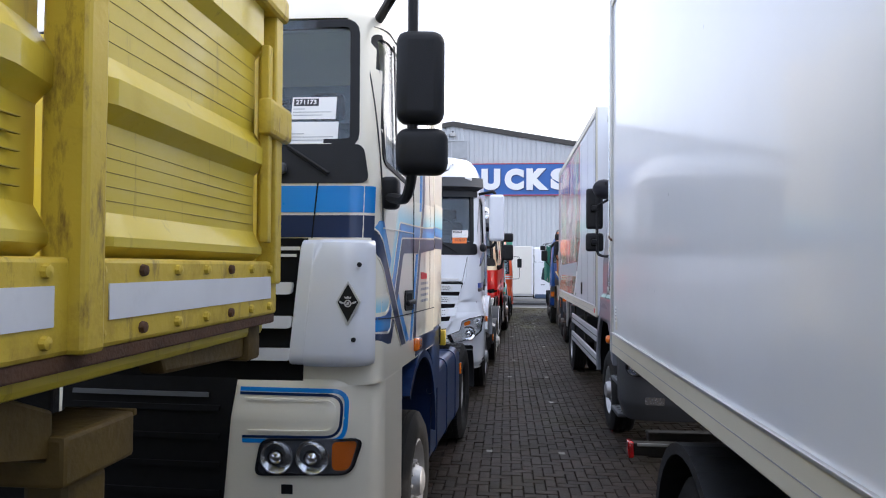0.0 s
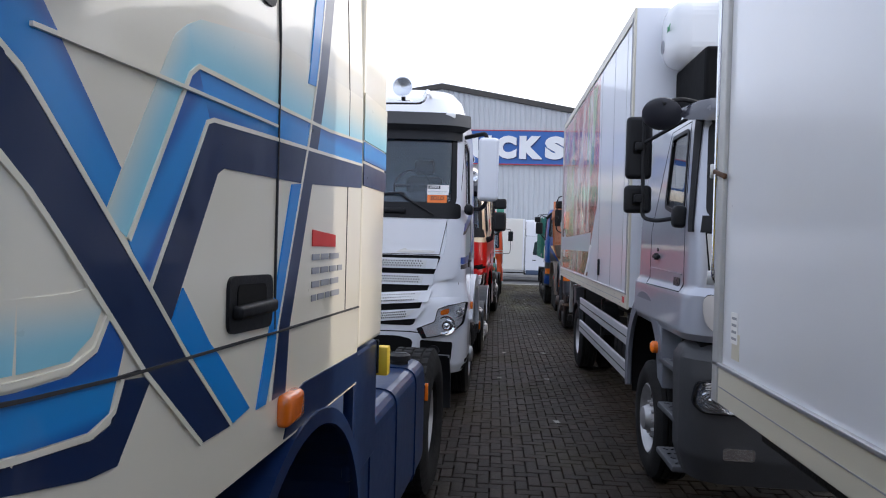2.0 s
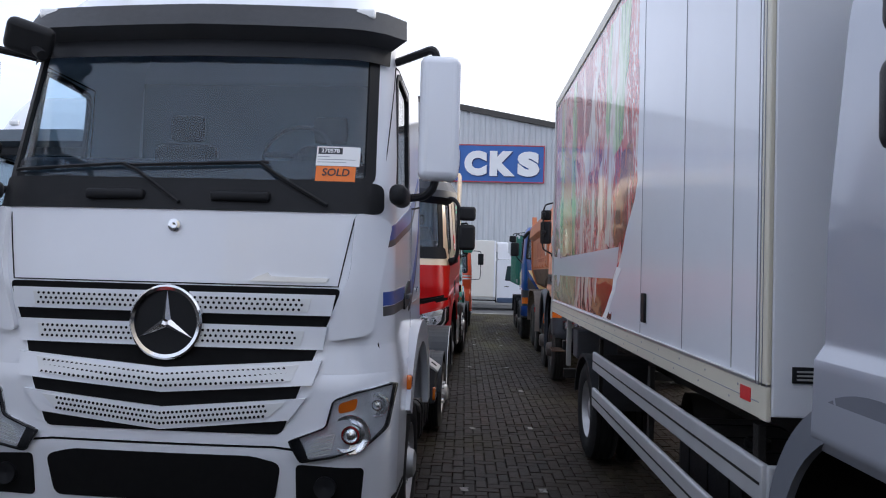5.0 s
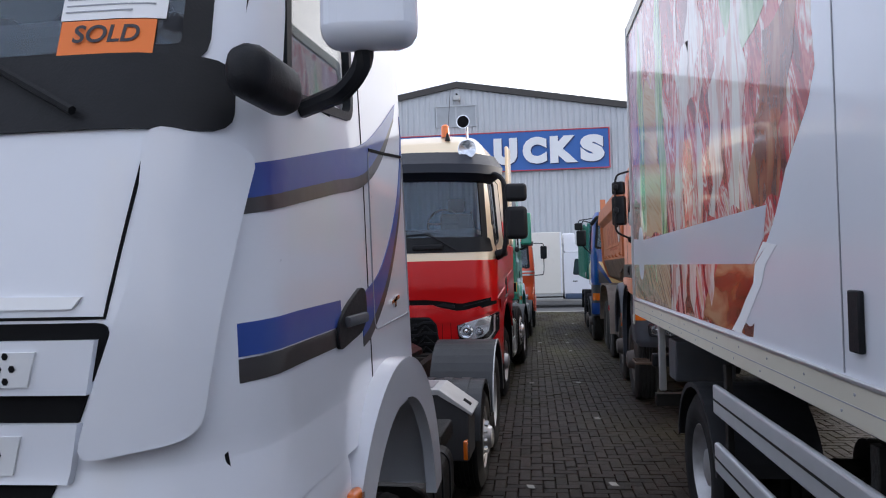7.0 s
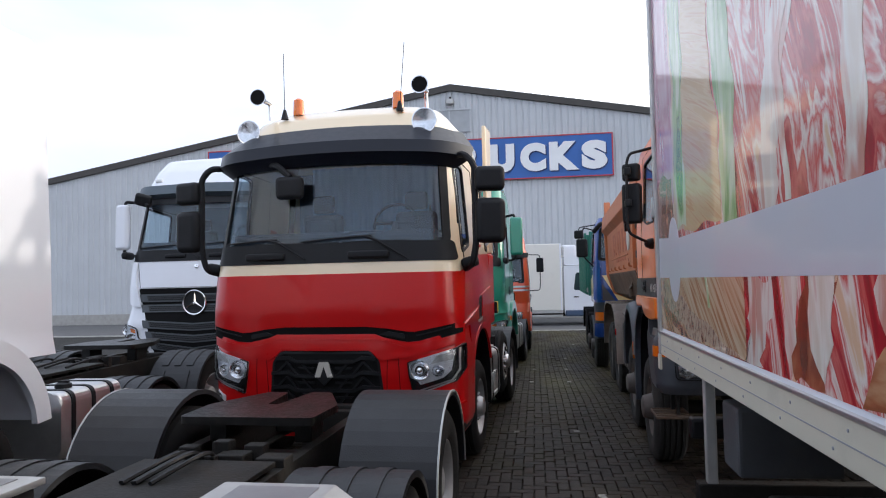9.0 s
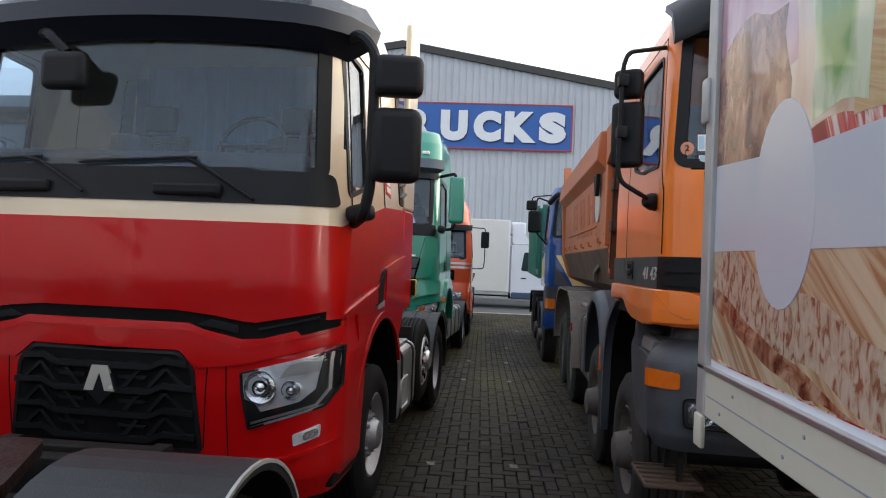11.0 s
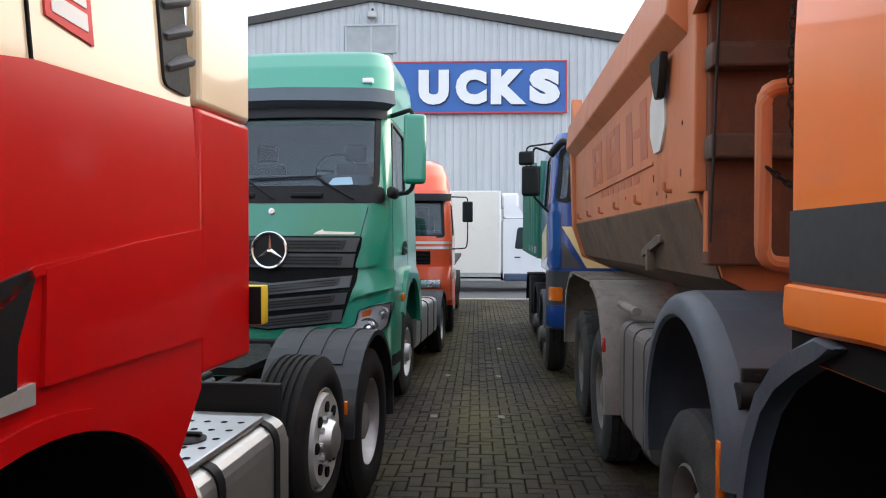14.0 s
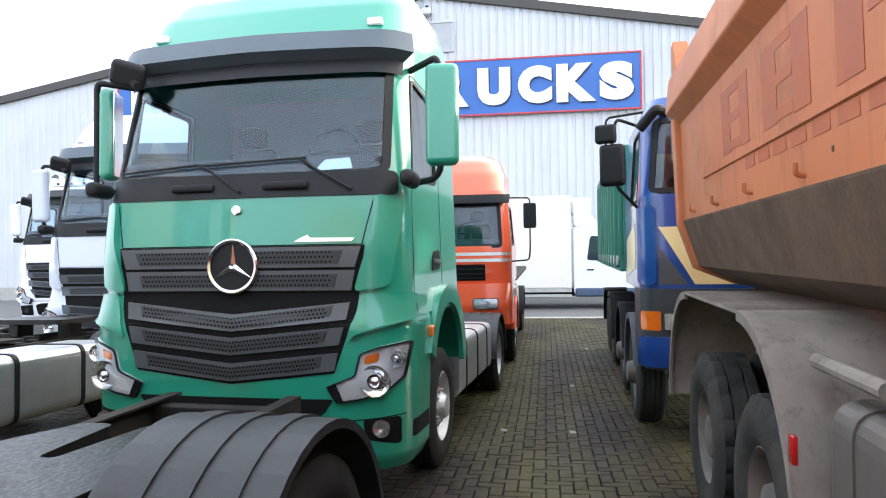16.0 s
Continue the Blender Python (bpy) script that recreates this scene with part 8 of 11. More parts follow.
def box1():
    t = thing("box_truck", 1.96, -6.5, 0, 0, "white box truck with a plain glossy panelled body", "truck", "parked trucks")
    x0, x1 = -1.25, 1.25
    b = box_body(t, x0, x1, 0.4, 11.1, 1.36, 4.3, 0.16)
    part("under_frame", bx(-1.1, 1.1, 0.5, 11.0, 1.22, 1.36, bev=0.01), STEELD, t)
    chassis(t, 0.2, 10.9, 1.2)
    axle(t, 8.85, "rear", 0.5, 1.05)
    mudguard(t, 8.85, a0=-25, a1=205, ribs=False, gap=0.16, lip=0.06)
    # rear door gear
    for s in (-1,):
        xr = s * 1.25
        rod = bmesh.new()
        tube(rod, smooth_line([(xr - 0.016, 11.13, 4.0), (xr - 0.016, 11.13, 1.87), (xr + 0.01, 11.15, 1.83), (xr + 0.06, 11.175, 1.83)], 0.03), 0.0095, 10)
        part("lock_rod", rod, CHROME, b, "vertical door lock rod")
        for z in (3.3, 2.31, 1.86):
            c = part("rod_clamp", bx(xr - 0.03, xr + 0.09, 11.163, 11.172, z - 0.03, z + 0.03, bev=0.004), ALU, b, "bright hinge strap")
            for q in (0.02, 0.06):
                part("rivet", bx(xr + q - 0.006, xr + q + 0.006, 11.171, 11.177, z - 0.006, z + 0.006, bev=0.002), ALU_D, c)
        part("lock_handle", moved(bx(-0.008, 0.008, -0.07, 0.07, -0.01, 0.01, bev=0.004), pose(xr - 0.02, 11.07, 2.29, 14, 0, 0)), RUST, b)
    part("rear_door", bx(-1.23, -0.005, 11.1, 11.16, 1.4, 4.2, bev=0.01), BOXWHITE, b)
    part("rear_door", bx(0.005, 1.23, 11.1, 11.16, 1.4, 4.2, bev=0.01), BOXWHITE, b)
    part("side_plate", bx(-1.252, -1.248, 10.84, 10.92, 1.56, 1.66, bev=0), RAILW, b)
    # tail gear below the floor
    part("tail_lift_frame", bx(-1.0, 1.0, 10.9, 11.0, 0.55, 0.75, bev=0.01), STEELD, t)
    part("tail_lamp", bx(-0.9, -0.6, 11.0, 11.05, 0.6, 0.7, bev=0.02), REDLENS, t)
    for y in (5.6, 6.5, 7.35):
        part("under_box", bx(-1.08, -0.6, y, y + 0.6, 0.62, 1.15, bev=0.03), STEELD, t)
    part("marker_lamp", bx(-1.19, -1.15, 10.68, 10.8, 0.6, 0.72, bev=0.01), REDLENS, t, "red end marker of the tail bar")
    part("tail_bar", bx(-1.15, -0.4, 10.72, 10.8, 0.61, 0.71, bev=0.012), STEELD, t)
    part("tail_bar_strip", bx(-1.12, -0.7, 10.712, 10.722, 0.685, 0.708, bev=0.003), ALU_D, t)
    plate = part("side_label", bx(-1.2535, -1.2505, 10.86, 10.93, 1.62, 1.74, bev=0), PAPER, b, "small worn side label")
    for k in range(4):
        part("label_bar", bx(-1.2545, -1.2532, 10.87, 10.92, 1.635 + 0.026 * k, 1.645 + 0.026 * k, bev=0), INKG, plate)
    # the cab lies behind the walk's start
    c = part("cab", bx(-1.2, 1.2, -1.8, 0.2, 0.6, 3.1, bev=0.2, seg=4), WHITE, t)
    part("cab_screen", bx(-1.0, 1.0, -1.815, -1.79, 1.9, 2.8, bev=0.01), DARK, c)
    axle(t, -0.6, "front_dirty", 0.5, 1.05)
    return t


def mud_arc(t, s, y, r, mat, a0, a1, w0=0.85, w1=1.25, rr=0.53, lip=0.06):
    a, b = sorted((s * w0, s * w1))
    part("mudguard", arc_strip(bmesh.new(), r, a, b, a0, a1, 0.02, 20, lip, y, rr), mat, t)


def soft_guard(t, s, y, z, r, a0, a1, w0, w1, mat, name="mudguard", label=""):
    """A plastic mudguard whose outer edge rolls over."""
    out = [(r - 0.10, w1), (r - 0.045, w1 - 0.005), (r - 0.015, w1 - 0.03), (r, w1 - 0.085), (r, w0)]
    prof = out + [(q - 0.014, max(w0, x - 0.014)) for q, x in out[::-1]]
    bm = bmesh.new()
    rings = []
    n = 22
    for i in range(n + 1):
        q = radians(a0 + (a1 - a0) * i / n)
        rings.append([bm.verts.new((s * x, y + p * math.cos(q), z + p * math.sin(q))) for p, x in prof])
    m = len(prof)
    for a, b in zip(rings, rings[1:]):
        for k in range(m):
            bm.faces.new((a[k], a[(k + 1) % m], b[(k + 1) % m], b[k]))
    bm.faces.new(rings[0])
    bm.faces.new(rings[-1][::-1])
    return part(name, bm, mat, t, label, 40)


def dump_body(t, mat, y0, y1, z_floor, z_top, w, mat_in=None, knee=0.35, ribs=0, lean_front=0.35, tail_up=0.3, thick=0.05, rim=False):
    """A half-pipe tipper body: raked front wall, rounded belly, rim along the top."""
    sec = [(-w + 0.42, z_floor), (-w + 0.14, z_floor + 0.14), (-w + 0.03, z_floor + knee), (-w, z_top), ]
    full = sec + [(-p[0], p[1]) for p in sec[::-1]]
    inner = [(p[0] * (1 - thick / abs(p[0])), p[1] + (thick if p[1] < z_floor + 0.2 else 0)) for p in full]
    bm = bmesh.new()
    ys = [y0, y1 - 0.5, y1]
    rings_o, rings_i = [], []
    for k, y in enumerate(ys):
        lift = 0.0 if k < 2 else tail_up
        yo = lambda p: y - (lean_front * (p[1] - z_floor) / (z_top - z_floor) if k == 0 else 0)
        rings_o.append([bm.verts.new((p[0], yo(p), p[1] + (lift if p[1] < z_floor + 0.5 else 0))) for p in full])
        rings_i.append([bm.verts.new((p[0], yo(p), p[1] + (lift if p[1] < z_floor + 0.5 else 0))) for p in inner])
    n = len(full)
    for a, b in zip(rings_o, rings_o[1:]):
        for i in range(n - 1):
            bm.faces.new((a[i], a[i + 1], b[i + 1], b[i]))
    for a, b in zip(rings_i, rings_i[1:]):
        for i in range(n - 1):
            bm.faces.new((b[i], b[i + 1], a[i + 1], a[i]))
    for a, b in ((rings_o, rings_i),):
        for k in range(len(ys) - 1):
            for i in (0, n - 1):
                bm.faces.new((a[k][i], a[k + 1][i], b[k + 1][i], b[k][i]))
        for i in range(n - 1):
            bm.faces.new((a[-1][i], a[-1][i + 1], b[-1][i + 1], b[-1][i]))
    bm.faces.new(rings_o[0])
    bm.faces.new(rings_i[0][::-1])
    b = part("tipper_body", bm, mat, t, "", 30)
    for s in (1, -1):
        a, c = sorted((s * (w - 0.06), s * (w + 0.05)))
        if rim:
            part("top_rim", prism(bmesh.new(), [(s * (w - 0.03), z_top - 0.42), (s * (w + 0.09), z_top - 0.3), (s * (w + 0.06), z_top - 0.02), (s * (w - 0.03), z_top)], "y", y0 + 0.12, y1, bev=0.012), mat, b, "overhanging top rim")
        else:
            part("top_rim", bx(a, c, y0 - lean_front, y1, z_top - 0.12, z_top + 0.02, bev=0.02), mat, b)
    return b


def orange_dump():
    t = thing("dump_truck", 2.57, 16.55, 0, -2.0, "orange four-axle dump truck with a dirty steel tipper body", "dump truck", "parked trucks")
    w = 1.23
    sk = Skin([(1.47, 0.27, w, 0.18, 2.01), (1.7, 0.26, w, 0.18, 2.01), (1.85, 0.25, w, 0.18, 2.01), (2.26, 0.27, w, 0.16, 2.01), (3.1, 0.38, w - 0.04, 0.15, 2.01), (3.25, 0.44, w - 0.08, 0.2, 2.01), (3.35, 0.58, w - 0.2, 0.24, 1.98)], 0.05)
    screen = rpoly([(-1.19, 2.32), (1.19, 2.32), (1.14, 3.1), (-1.14, 3.1)], 0.08)
    win = rpoly([(0.56, 2.35), (1.07, 2.37), (1.37, 2.43), (1.38, 3.02), (0.66, 3.02)], 0.05)
    body = part("cab", sk.shell([grow(screen, -0.03)], [grow(win, -0.06)]), ORANGE, t, "orange painted cab")
    cab_glass(body, sk, screen, win, 0.05, seal=0.018)
    # dark visor over the windscreen, with turned-down ends
    bm = bmesh.new()
    rows = []
    for i in range(25):
        x = -1.2 + 2.4 * i / 24
        e = max(0.0, (abs(x) - 0.95) / 0.25)
        y = 0.2 + 0.22 * e * e
        rows.append([bm.verts.new((x, y + dy, z - 0.05 * e)) for dy, z in ((0.0, 3.06), (-0.02, 3.1), (0.06, 3.26), (0.24, 3.36), (0.26, 3.33), (0.09, 3.24), (0.02, 3.09))])
    for p, q in zip(rows, rows[1:]):
        for k in range(7):
            bm.faces.new((p[k], p[(k + 1) % 7], q[(k + 1) % 7], q[k]))
    bm.faces.new(rows[0])
    bm.faces.new(rows[-1][::-1])
    part("sun_visor", bm, material("smoked_visor", (0.016, 0.019, 0.032), 0.25, coat=0.4, dirt=0.1), body, "smoked dark sun visor")
    steering_and_seats(body, 1.4, 0.3, back=1.98, zt=3.0)
    blade(body, sk, (-1.0, 2.36), (-0.2, 2.38))
    blue = material("blue_sticker", (0.45, 0.62, 0.75), 0.5)
    for x, z, ww, hh in ((-1.022, 2.458, 0.11, 0.09), (-1.022, 2.372, 0.1, 0.035)):
        o = part("inspection_sticker", sk.patch([(x - ww / 2, z - hh / 2), (x + ww / 2, z - hh / 2), (x + ww / 2, z + hh / 2), (x - ww / 2, z + hh / 2)], "front", -0.004, 0.002), PAPER, body)
        for k in range(3):
            part("sticker_bar", sk.patch([(x - ww * 0.45 + ww * 0.32 * k, z - hh * 0.4), (x - ww * 0.2 + ww * 0.32 * k, z - hh * 0.4), (x - ww * 0.2 + ww * 0.32 * k, z + hh * 0.4), (x - ww * 0.45 + ww * 0.32 * k, z + hh * 0.4)], "front", -0.002, 0.002), blue, o)
    st = bmesh.new()
    lathe(st, [(0.0, 0.036), (-0.002, 0.036), (-0.002, 0.0001)], 20, "y", sk.front(-1.128, 2.427, 0.001))
    rs = part("round_sticker", st, material("sticker_orange", (0.7, 0.3, 0.18), 0.5), body)
    nb = text_bm("2", 0.045, 0.002, 0.001)
    part("sticker_digit", moved(nb, Matrix.Translation(sk.front(-1.128, 2.427, 0.005))), INK, rs)
    # dark belt with number, hood joints
    BELT = material("belt_grey", (0.034, 0.037, 0.044), 0.45, var=0.12, scale=6, dirt=0.15)
    for s in (1, -1):
        belt = part("belt", sk.patch([(0.446, 1.664), (1.526, 1.664), (1.526, 1.845), (0.446, 1.845)], s, 0.012, 0.016), BELT, body, "dark grey belt panel")
        part("belt", sk.patch([(1.535, 1.664), (2.0, 1.664), (2.0, 1.845), (1.535, 1.845)], s, 0.012, 0.016), BELT, body)
        part("door_handle", sk.ring(rpoly([(1.18, 1.70), (1.375, 1.70), (1.375, 1.822), (1.18, 1.822)], 0.015), 0.022, s, 0.019, 0.014), BLACKP, belt)
        part("handle_recess", sk.patch(rpoly([(1.19, 1.71), (1.365, 1.71), (1.365, 1.812), (1.19, 1.812)], 0.012), s, 0.0135, 0.006), DARK, belt)
        part("pull", moved(bx(-0.012, 0.012, -0.085, 0.085, -0.017, 0.017, bev=0.008), Matrix.Translation(sk.side(1.277, 1.752, s, 0.022))), BLACKP, belt)
        nb = text_bm("41 43", 0.105, 0.0004, 0.003, 0.18, 1.6)
        part("model_number", moved(nb, pose(s * (w + 0.014), 0.655, 1.745, 0, 0, 90 if s > 0 else -90)), material("silver_figures", (0.62, 0.62, 0.6), 0.4, 0.3, dirt=0.2), belt, "raised silver model number")
        part("door_joint", sk.line([(1.53, 1.56), (1.53, 2.3), (1.52, 3.1), (0.6, 3.1), (0.49, 2.35), (0.438, 2.2), (0.438, 1.86)], 0.002, s, 0.0025), DARK, body)
        part("corner_joint", sk.line([(s * 1.045, 1.67), (s * 1.045, 2.3)], 0.003, "front", 0.003), DARK, body)
        arm = [(s * 1.25, 0.61, 2.165), (s * 1.34, 0.5, 2.19), (s * 1.45, 0.475, 2.25), (s * 1.47, 0.475, 2.32), (s * 1.46, 0.475, 2.9), (s * 1.43, 0.49, 2.985), sk.side(0.64, 3.06, s, 0.0)]
        bm = bmesh.new()
        tube(bm, smooth_line(arm, 0.06), 0.0135, 8)
        a = part("mirror_arm", bm, BLACKP, body)
        ft = bmesh.new()
        lathe(ft, [(-0.02, 0.052), (0.03, 0.05), (0.07, 0.036), (0.085, 0.02), (0.086, 0.0001)], 20, "x", (0, 0, 0))
        part("arm_foot", moved(ft, pose(s * (w + 0.005), 0.62, 2.16, 0, 0, -38 if s > 0 else 218)), BLACKP, a)
        for nm, hw, hh, z in (("mirror", 0.088, 0.185, 2.53), ("wide_angle_mirror", 0.08, 0.082, 2.82)):
            at = pose(s * 1.41, 0.56, z, 0, 0, s * 24)
            mr = part(nm, moved(bx(-hw, hw, -0.05, 0.045, -hh, hh, bev=0.03, seg=4), at), BLACKP, a, "black mirror head")
            part("mirror_glass", moved(bx(-hw + 0.015, hw - 0.015, 0.04, 0.05, -hh + 0.015, hh - 0.015, bev=0.003, seg=1), at), CHROME, mr)
            part("clamp", moved(bx(-0.03, 0.03, -0.04, 0.03, -0.035, 0.035, bev=0.012), pose(s * 1.455, 0.49, z)), BLACKP, mr)
        # lower wing with a lip along its foot, cut over the wheel
        plan = ((1.258, 2.0, 1.54, 1.657), (1.262, 1.82, 1.545, 1.657), (1.265, 1.6, 1.556, 1.657), (1.268, 1.48, 1.558, 1.658), (1.27, 1.38, 1.545, 1.658), (1.272, 1.28, 1.507, 1.659), (1.274, 1.18, 1.478, 1.66), (1.275, 1.065, 1.46, 1.66), (1.275, 0.85, 1.452, 1.661), (1.275, 0.72, 1.45, 1.662), (1.273, 0.55, 1.462, 1.663), (1.266, 0.42, 1.474, 1.665), (1.2, 0.335, 1.478, 1.665), (1.12, 0.275, 1.482, 1.662), (1.05, 0.248, 1.485, 1.642), (0.99, 0.235, 1.488, 1.592), (0.95, 0.228, 1.49, 1.535), (0.93, 0.225, 1.492, 1.502))
        bm = bmesh.new()
        rings = []
        for k, (x, y, z0, z1) in enumerate(plan):
            n = Vector((1, 0, 0)) if k < 11 else Vector((0.62, -0.78, 0)) if k < 13 else Vector((0.2, -0.98, 0))
            c = Vector((x, y, 0))
            ring = [(c - n * 0.014, z1), (c - n * 0.004, z1 - 0.006), (c, z0 + 0.45 * (z1 - z0)), (c - n * 0.004, z0 + 0.012), (c - n * 0.016, z0), (c - n * 0.05, z0 + 0.004), (c - n * 0.05, z1)]
            rings.append([bm.verts.new((s * q.x, q.y, z)) for q, z in ring])
        for p, q in zip(rings, rings[1:]):
            for k in range(7):
                bm.faces.new((p[k], p[(k + 1) % 7], q[(k + 1) % 7], q[k]))
        bm.faces.new(rings[0])
        bm.faces.new(rings[-1][::-1])
        bmesh.ops.recalc_face_normals(bm, faces=bm.faces[:])
        part("lower_wing", bm, ORANGE, body, "orange lower wing round the corner", 30)
        # near-black patch over the orange shell stands in for shade in the notch
        part("arch_lining", sk.patch([(1.1, 1.47), (2.0, 1.475), (2.0, 1.6), (1.1, 1.6)], s, 0.004, 0.012), DARK, body)
        part("wing_groove", tube(bmesh.new(), [(s * 1.262, 0.418, 1.655), (s * 1.228, 0.372, 1.60), (s * 1.19, 0.326, 1.545), (s * 1.13, 0.28, 1.52), (s * 0.96, 0.231, 1.508)], 0.002, 6), ORANGE_W, body)
    part("front_belt", sk.patch([(-1.2275, 1.66), (1.2275, 1.66), (1.2275, 1.845), (-1.2275, 1.845)], "front", 0.014, 0.02), BLACKP, body)
    for k in range(2):
        for s in (1, -1):
            part("corner_slat", sk.patch(rpoly([(s * 1.025, 1.69 + 0.075 * k), (s * 1.2, 1.69 + 0.075 * k), (s * 1.2, 1.745 + 0.075 * k), (s * 1.025, 1.745 + 0.075 * k)], 0.012), "front", 0.03, 0.02), BLACKP, body)
    part("hood_joint", sk.line([(-1.0, 2.13), (1.0, 2.13)], 0.01, "front"), DARK, body)
    gp = [(-0.93, 1.475), (0.93, 1.475), (1.0, 1.6), (1.04, 1.655), (1.04, 1.84), (-1.04, 1.84), (-1.04, 1.655), (-1.0, 1.6)]
    g = part("grille", sk.patch(gp, "front", 0.008, 0.012), DARK, body, "black slatted grille")
    for k in range(4):
        ww = 0.86 + 0.045 * k
        part("grille_slat", sk.patch(rpoly([(-ww, 1.53 + 0.08 * k), (ww, 1.53 + 0.08 * k), (ww, 1.585 + 0.08 * k), (-ww, 1.585 + 0.08 * k)], 0.02), "front", 0.038, 0.03), BLACKP, g)
    lo = Skin([(0.82, 0.27, 1.23, 0.14, 0.46), (0.9, 0.22, 1.27, 0.17, 0.46), (1.05, 0.2, 1.285, 0.18, 0.46), (1.27, 0.2, 1.285, 0.18, 0.46), (1.325, 0.225, 1.26, 0.18, 0.46), (1.375, 0.3, 1.2, 0.14, 0.48), (1.4, 0.34, 1.14, 0.15, 0.5), (1.475, 0.35, 1.13, 0.15, 0.5)], 0.05)
    GUARD = material("blue_grey_guard", (0.055, 0.066, 0.084), 0.5, var=0.2, scale=4, dirt=0.3, dirt_col=(0.09, 0.085, 0.08), dscale=5, bump=0.12, bscale=60)
    SCUFF = streaks(material("scuffed_grey_plastic", (0.058, 0.064, 0.077), 0.55, var=0.3, scale=3, dirt=0.4, dirt_col=(0.12, 0.10, 0.085), dscale=2.5, bump=0.2, bscale=80), (0.15, 0.075, 0.035), 0.55, (2, 2, 1.5), 3.5, 0.66, 0.74)
    RUSTY = material("rusty_tread", (0.09, 0.055, 0.036), 0.8, 0.1, var=0.3, scale=6, dirt=0.4, dirt_col=(0.035, 0.028, 0.024), bump=0.4, bscale=60)
    b = part("bumper", lo.shell(step=0.05), SCUFF, t, "scuffed grey bumper")
    part("lower_grille", lo.patch(rpoly([(-0.66, 0.95), (0.66, 0.95), (0.8, 1.46), (-0.8, 1.46)], 0.03), "front", 0.006, 0.012), DARK, b)
    for k in range(5):
        part("slat", lo.patch([(-0.7, 1.0 + 0.1 * k), (0.7, 1.0 + 0.1 * k), (0.71, 1.04 + 0.1 * k), (-0.71, 1.04 + 0.1 * k)], "front", 0.022, 0.02), BLACKP, b)
    for s in (1, -1):
        ind = part("indicator", lo.patch(rpoly([(s * 1.15, 1.155), (s * 1.275, 1.15), (s * 1.278, 1.245), (s * 1.15, 1.24)], 0.015), "front", 0.012, 0.02), AMBER, b, "amber indicator")
        part("indicator", lo.patch(rpoly([(0.34, 1.15), (0.415, 1.147), (0.415, 1.243), (0.34, 1.245)], 0.012), s, 0.012, 0.02), AMBER, ind)
        hp = rpoly([(s * 0.8, 0.95), (s * 1.13, 0.96), (s * 1.14, 1.12), (s * 0.8, 1.12)], 0.04)
        headlight(b, lo, hp, [(s * 0.88, 1.035, 0.06), (s * 1.04, 1.04, 0.06)], 0.006, mat=LENS)
        part("lamp_well", lo.ring(grow(hp, 0.02), 0.03, "front", 0.012, 0.03), GREYP, b)
        # cab steps: rusty lower tread on two legs, chequered upper tread with a pale edge
        st = part("step", bx(*sorted((s * 0.98, s * 1.29)), 0.36, 0.78, 0.60, 0.625, bev=0.008), RUSTY, t, "rusty cab step")
        for k in range(5):
            part("tread_rib", bx(*sorted((s * 1.0, s * 1.28)), 0.39 + 0.085 * k, 0.41 + 0.085 * k, 0.625, 0.635, bev=0.002), RUSTY, st)
        for y in (0.42, 0.72):
            part("step_leg", bx(*sorted((s * 1.08, s * 1.11)), y - 0.02, y + 0.02, 0.61, 0.9, bev=0.004), STEELD, st)
        up = part("step", prism(bmesh.new(), [(s * 1.02, 1.385), (s * 1.235, 1.375), (s * 1.25, 1.31), (s * 1.22, 1.3), (s * 1.02, 1.32)], "y", 0.5, 0.885, bev=0.006), material("pale_step_edge", (0.14, 0.135, 0.13), 0.6, var=0.2, dirt=0.4, dirt_col=(0.1, 0.08, 0.065)), t, "upper cab step with a chequered tread")
        tr = bmesh.new()
        for i in range(9):
            for j in range(4):
                box(tr, *sorted((s * (1.05 + 0.045 * j), s * (1.075 + 0.045 * j))), 0.51 + 0.04 * i, 0.535 + 0.04 * i, 1.376, 1.394 - 0.002 * j, 0)
        part("tread", tr, material("rough_tread", (0.05, 0.043, 0.036), 0.8, var=0.3, bump=0.4, bscale=80), up, "worn chequered tread")
        # panel behind the bumper, with a foot up to the cab
        part("wing_panel", prism(bmesh.new(), rpoly([(0.44, 0.86), (0.76, 0.875), (0.87, 0.98), (0.955, 1.14), (1.0, 1.29), (0.985, 1.325), (0.92, 1.345), (0.885, 1.40), (0.88, 1.465), (0.83, 1.465), (0.8, 1.31), (0.44, 1.29)], 0.02), "x", s * 1.13, s * 1.27, bev=0.006), SCUFF, t, "scuffed grey panel beside the wheel")
        part("wing_foot", prism(bmesh.new(), rpoly([(0.87, 1.33), (0.99, 1.32), (1.03, 1.40), (1.09, 1.47), (0.87, 1.47)], 0.015), "x", s * 1.06, s * 1.225, bev=0.012), SCUFF, t)
        part("arch_rim", prism(bmesh.new(), [(1.70, 1.535), (1.82, 1.545), (1.96, 1.485), (2.08, 1.42), (2.20, 1.33), (2.29, 1.19), (2.335, 1.05), (2.36, 0.63), (2.36, 0.45), (2.31, 0.45), (2.30, 0.63), (2.28, 1.03), (2.235, 1.16), (2.155, 1.29), (2.05, 1.37), (1.93, 1.435), (1.80, 1.495)], "x", s * 1.2, s * (w + 0.03), bev=0.01), GUARD, t, "grey plastic rear edge of the wheel arch")
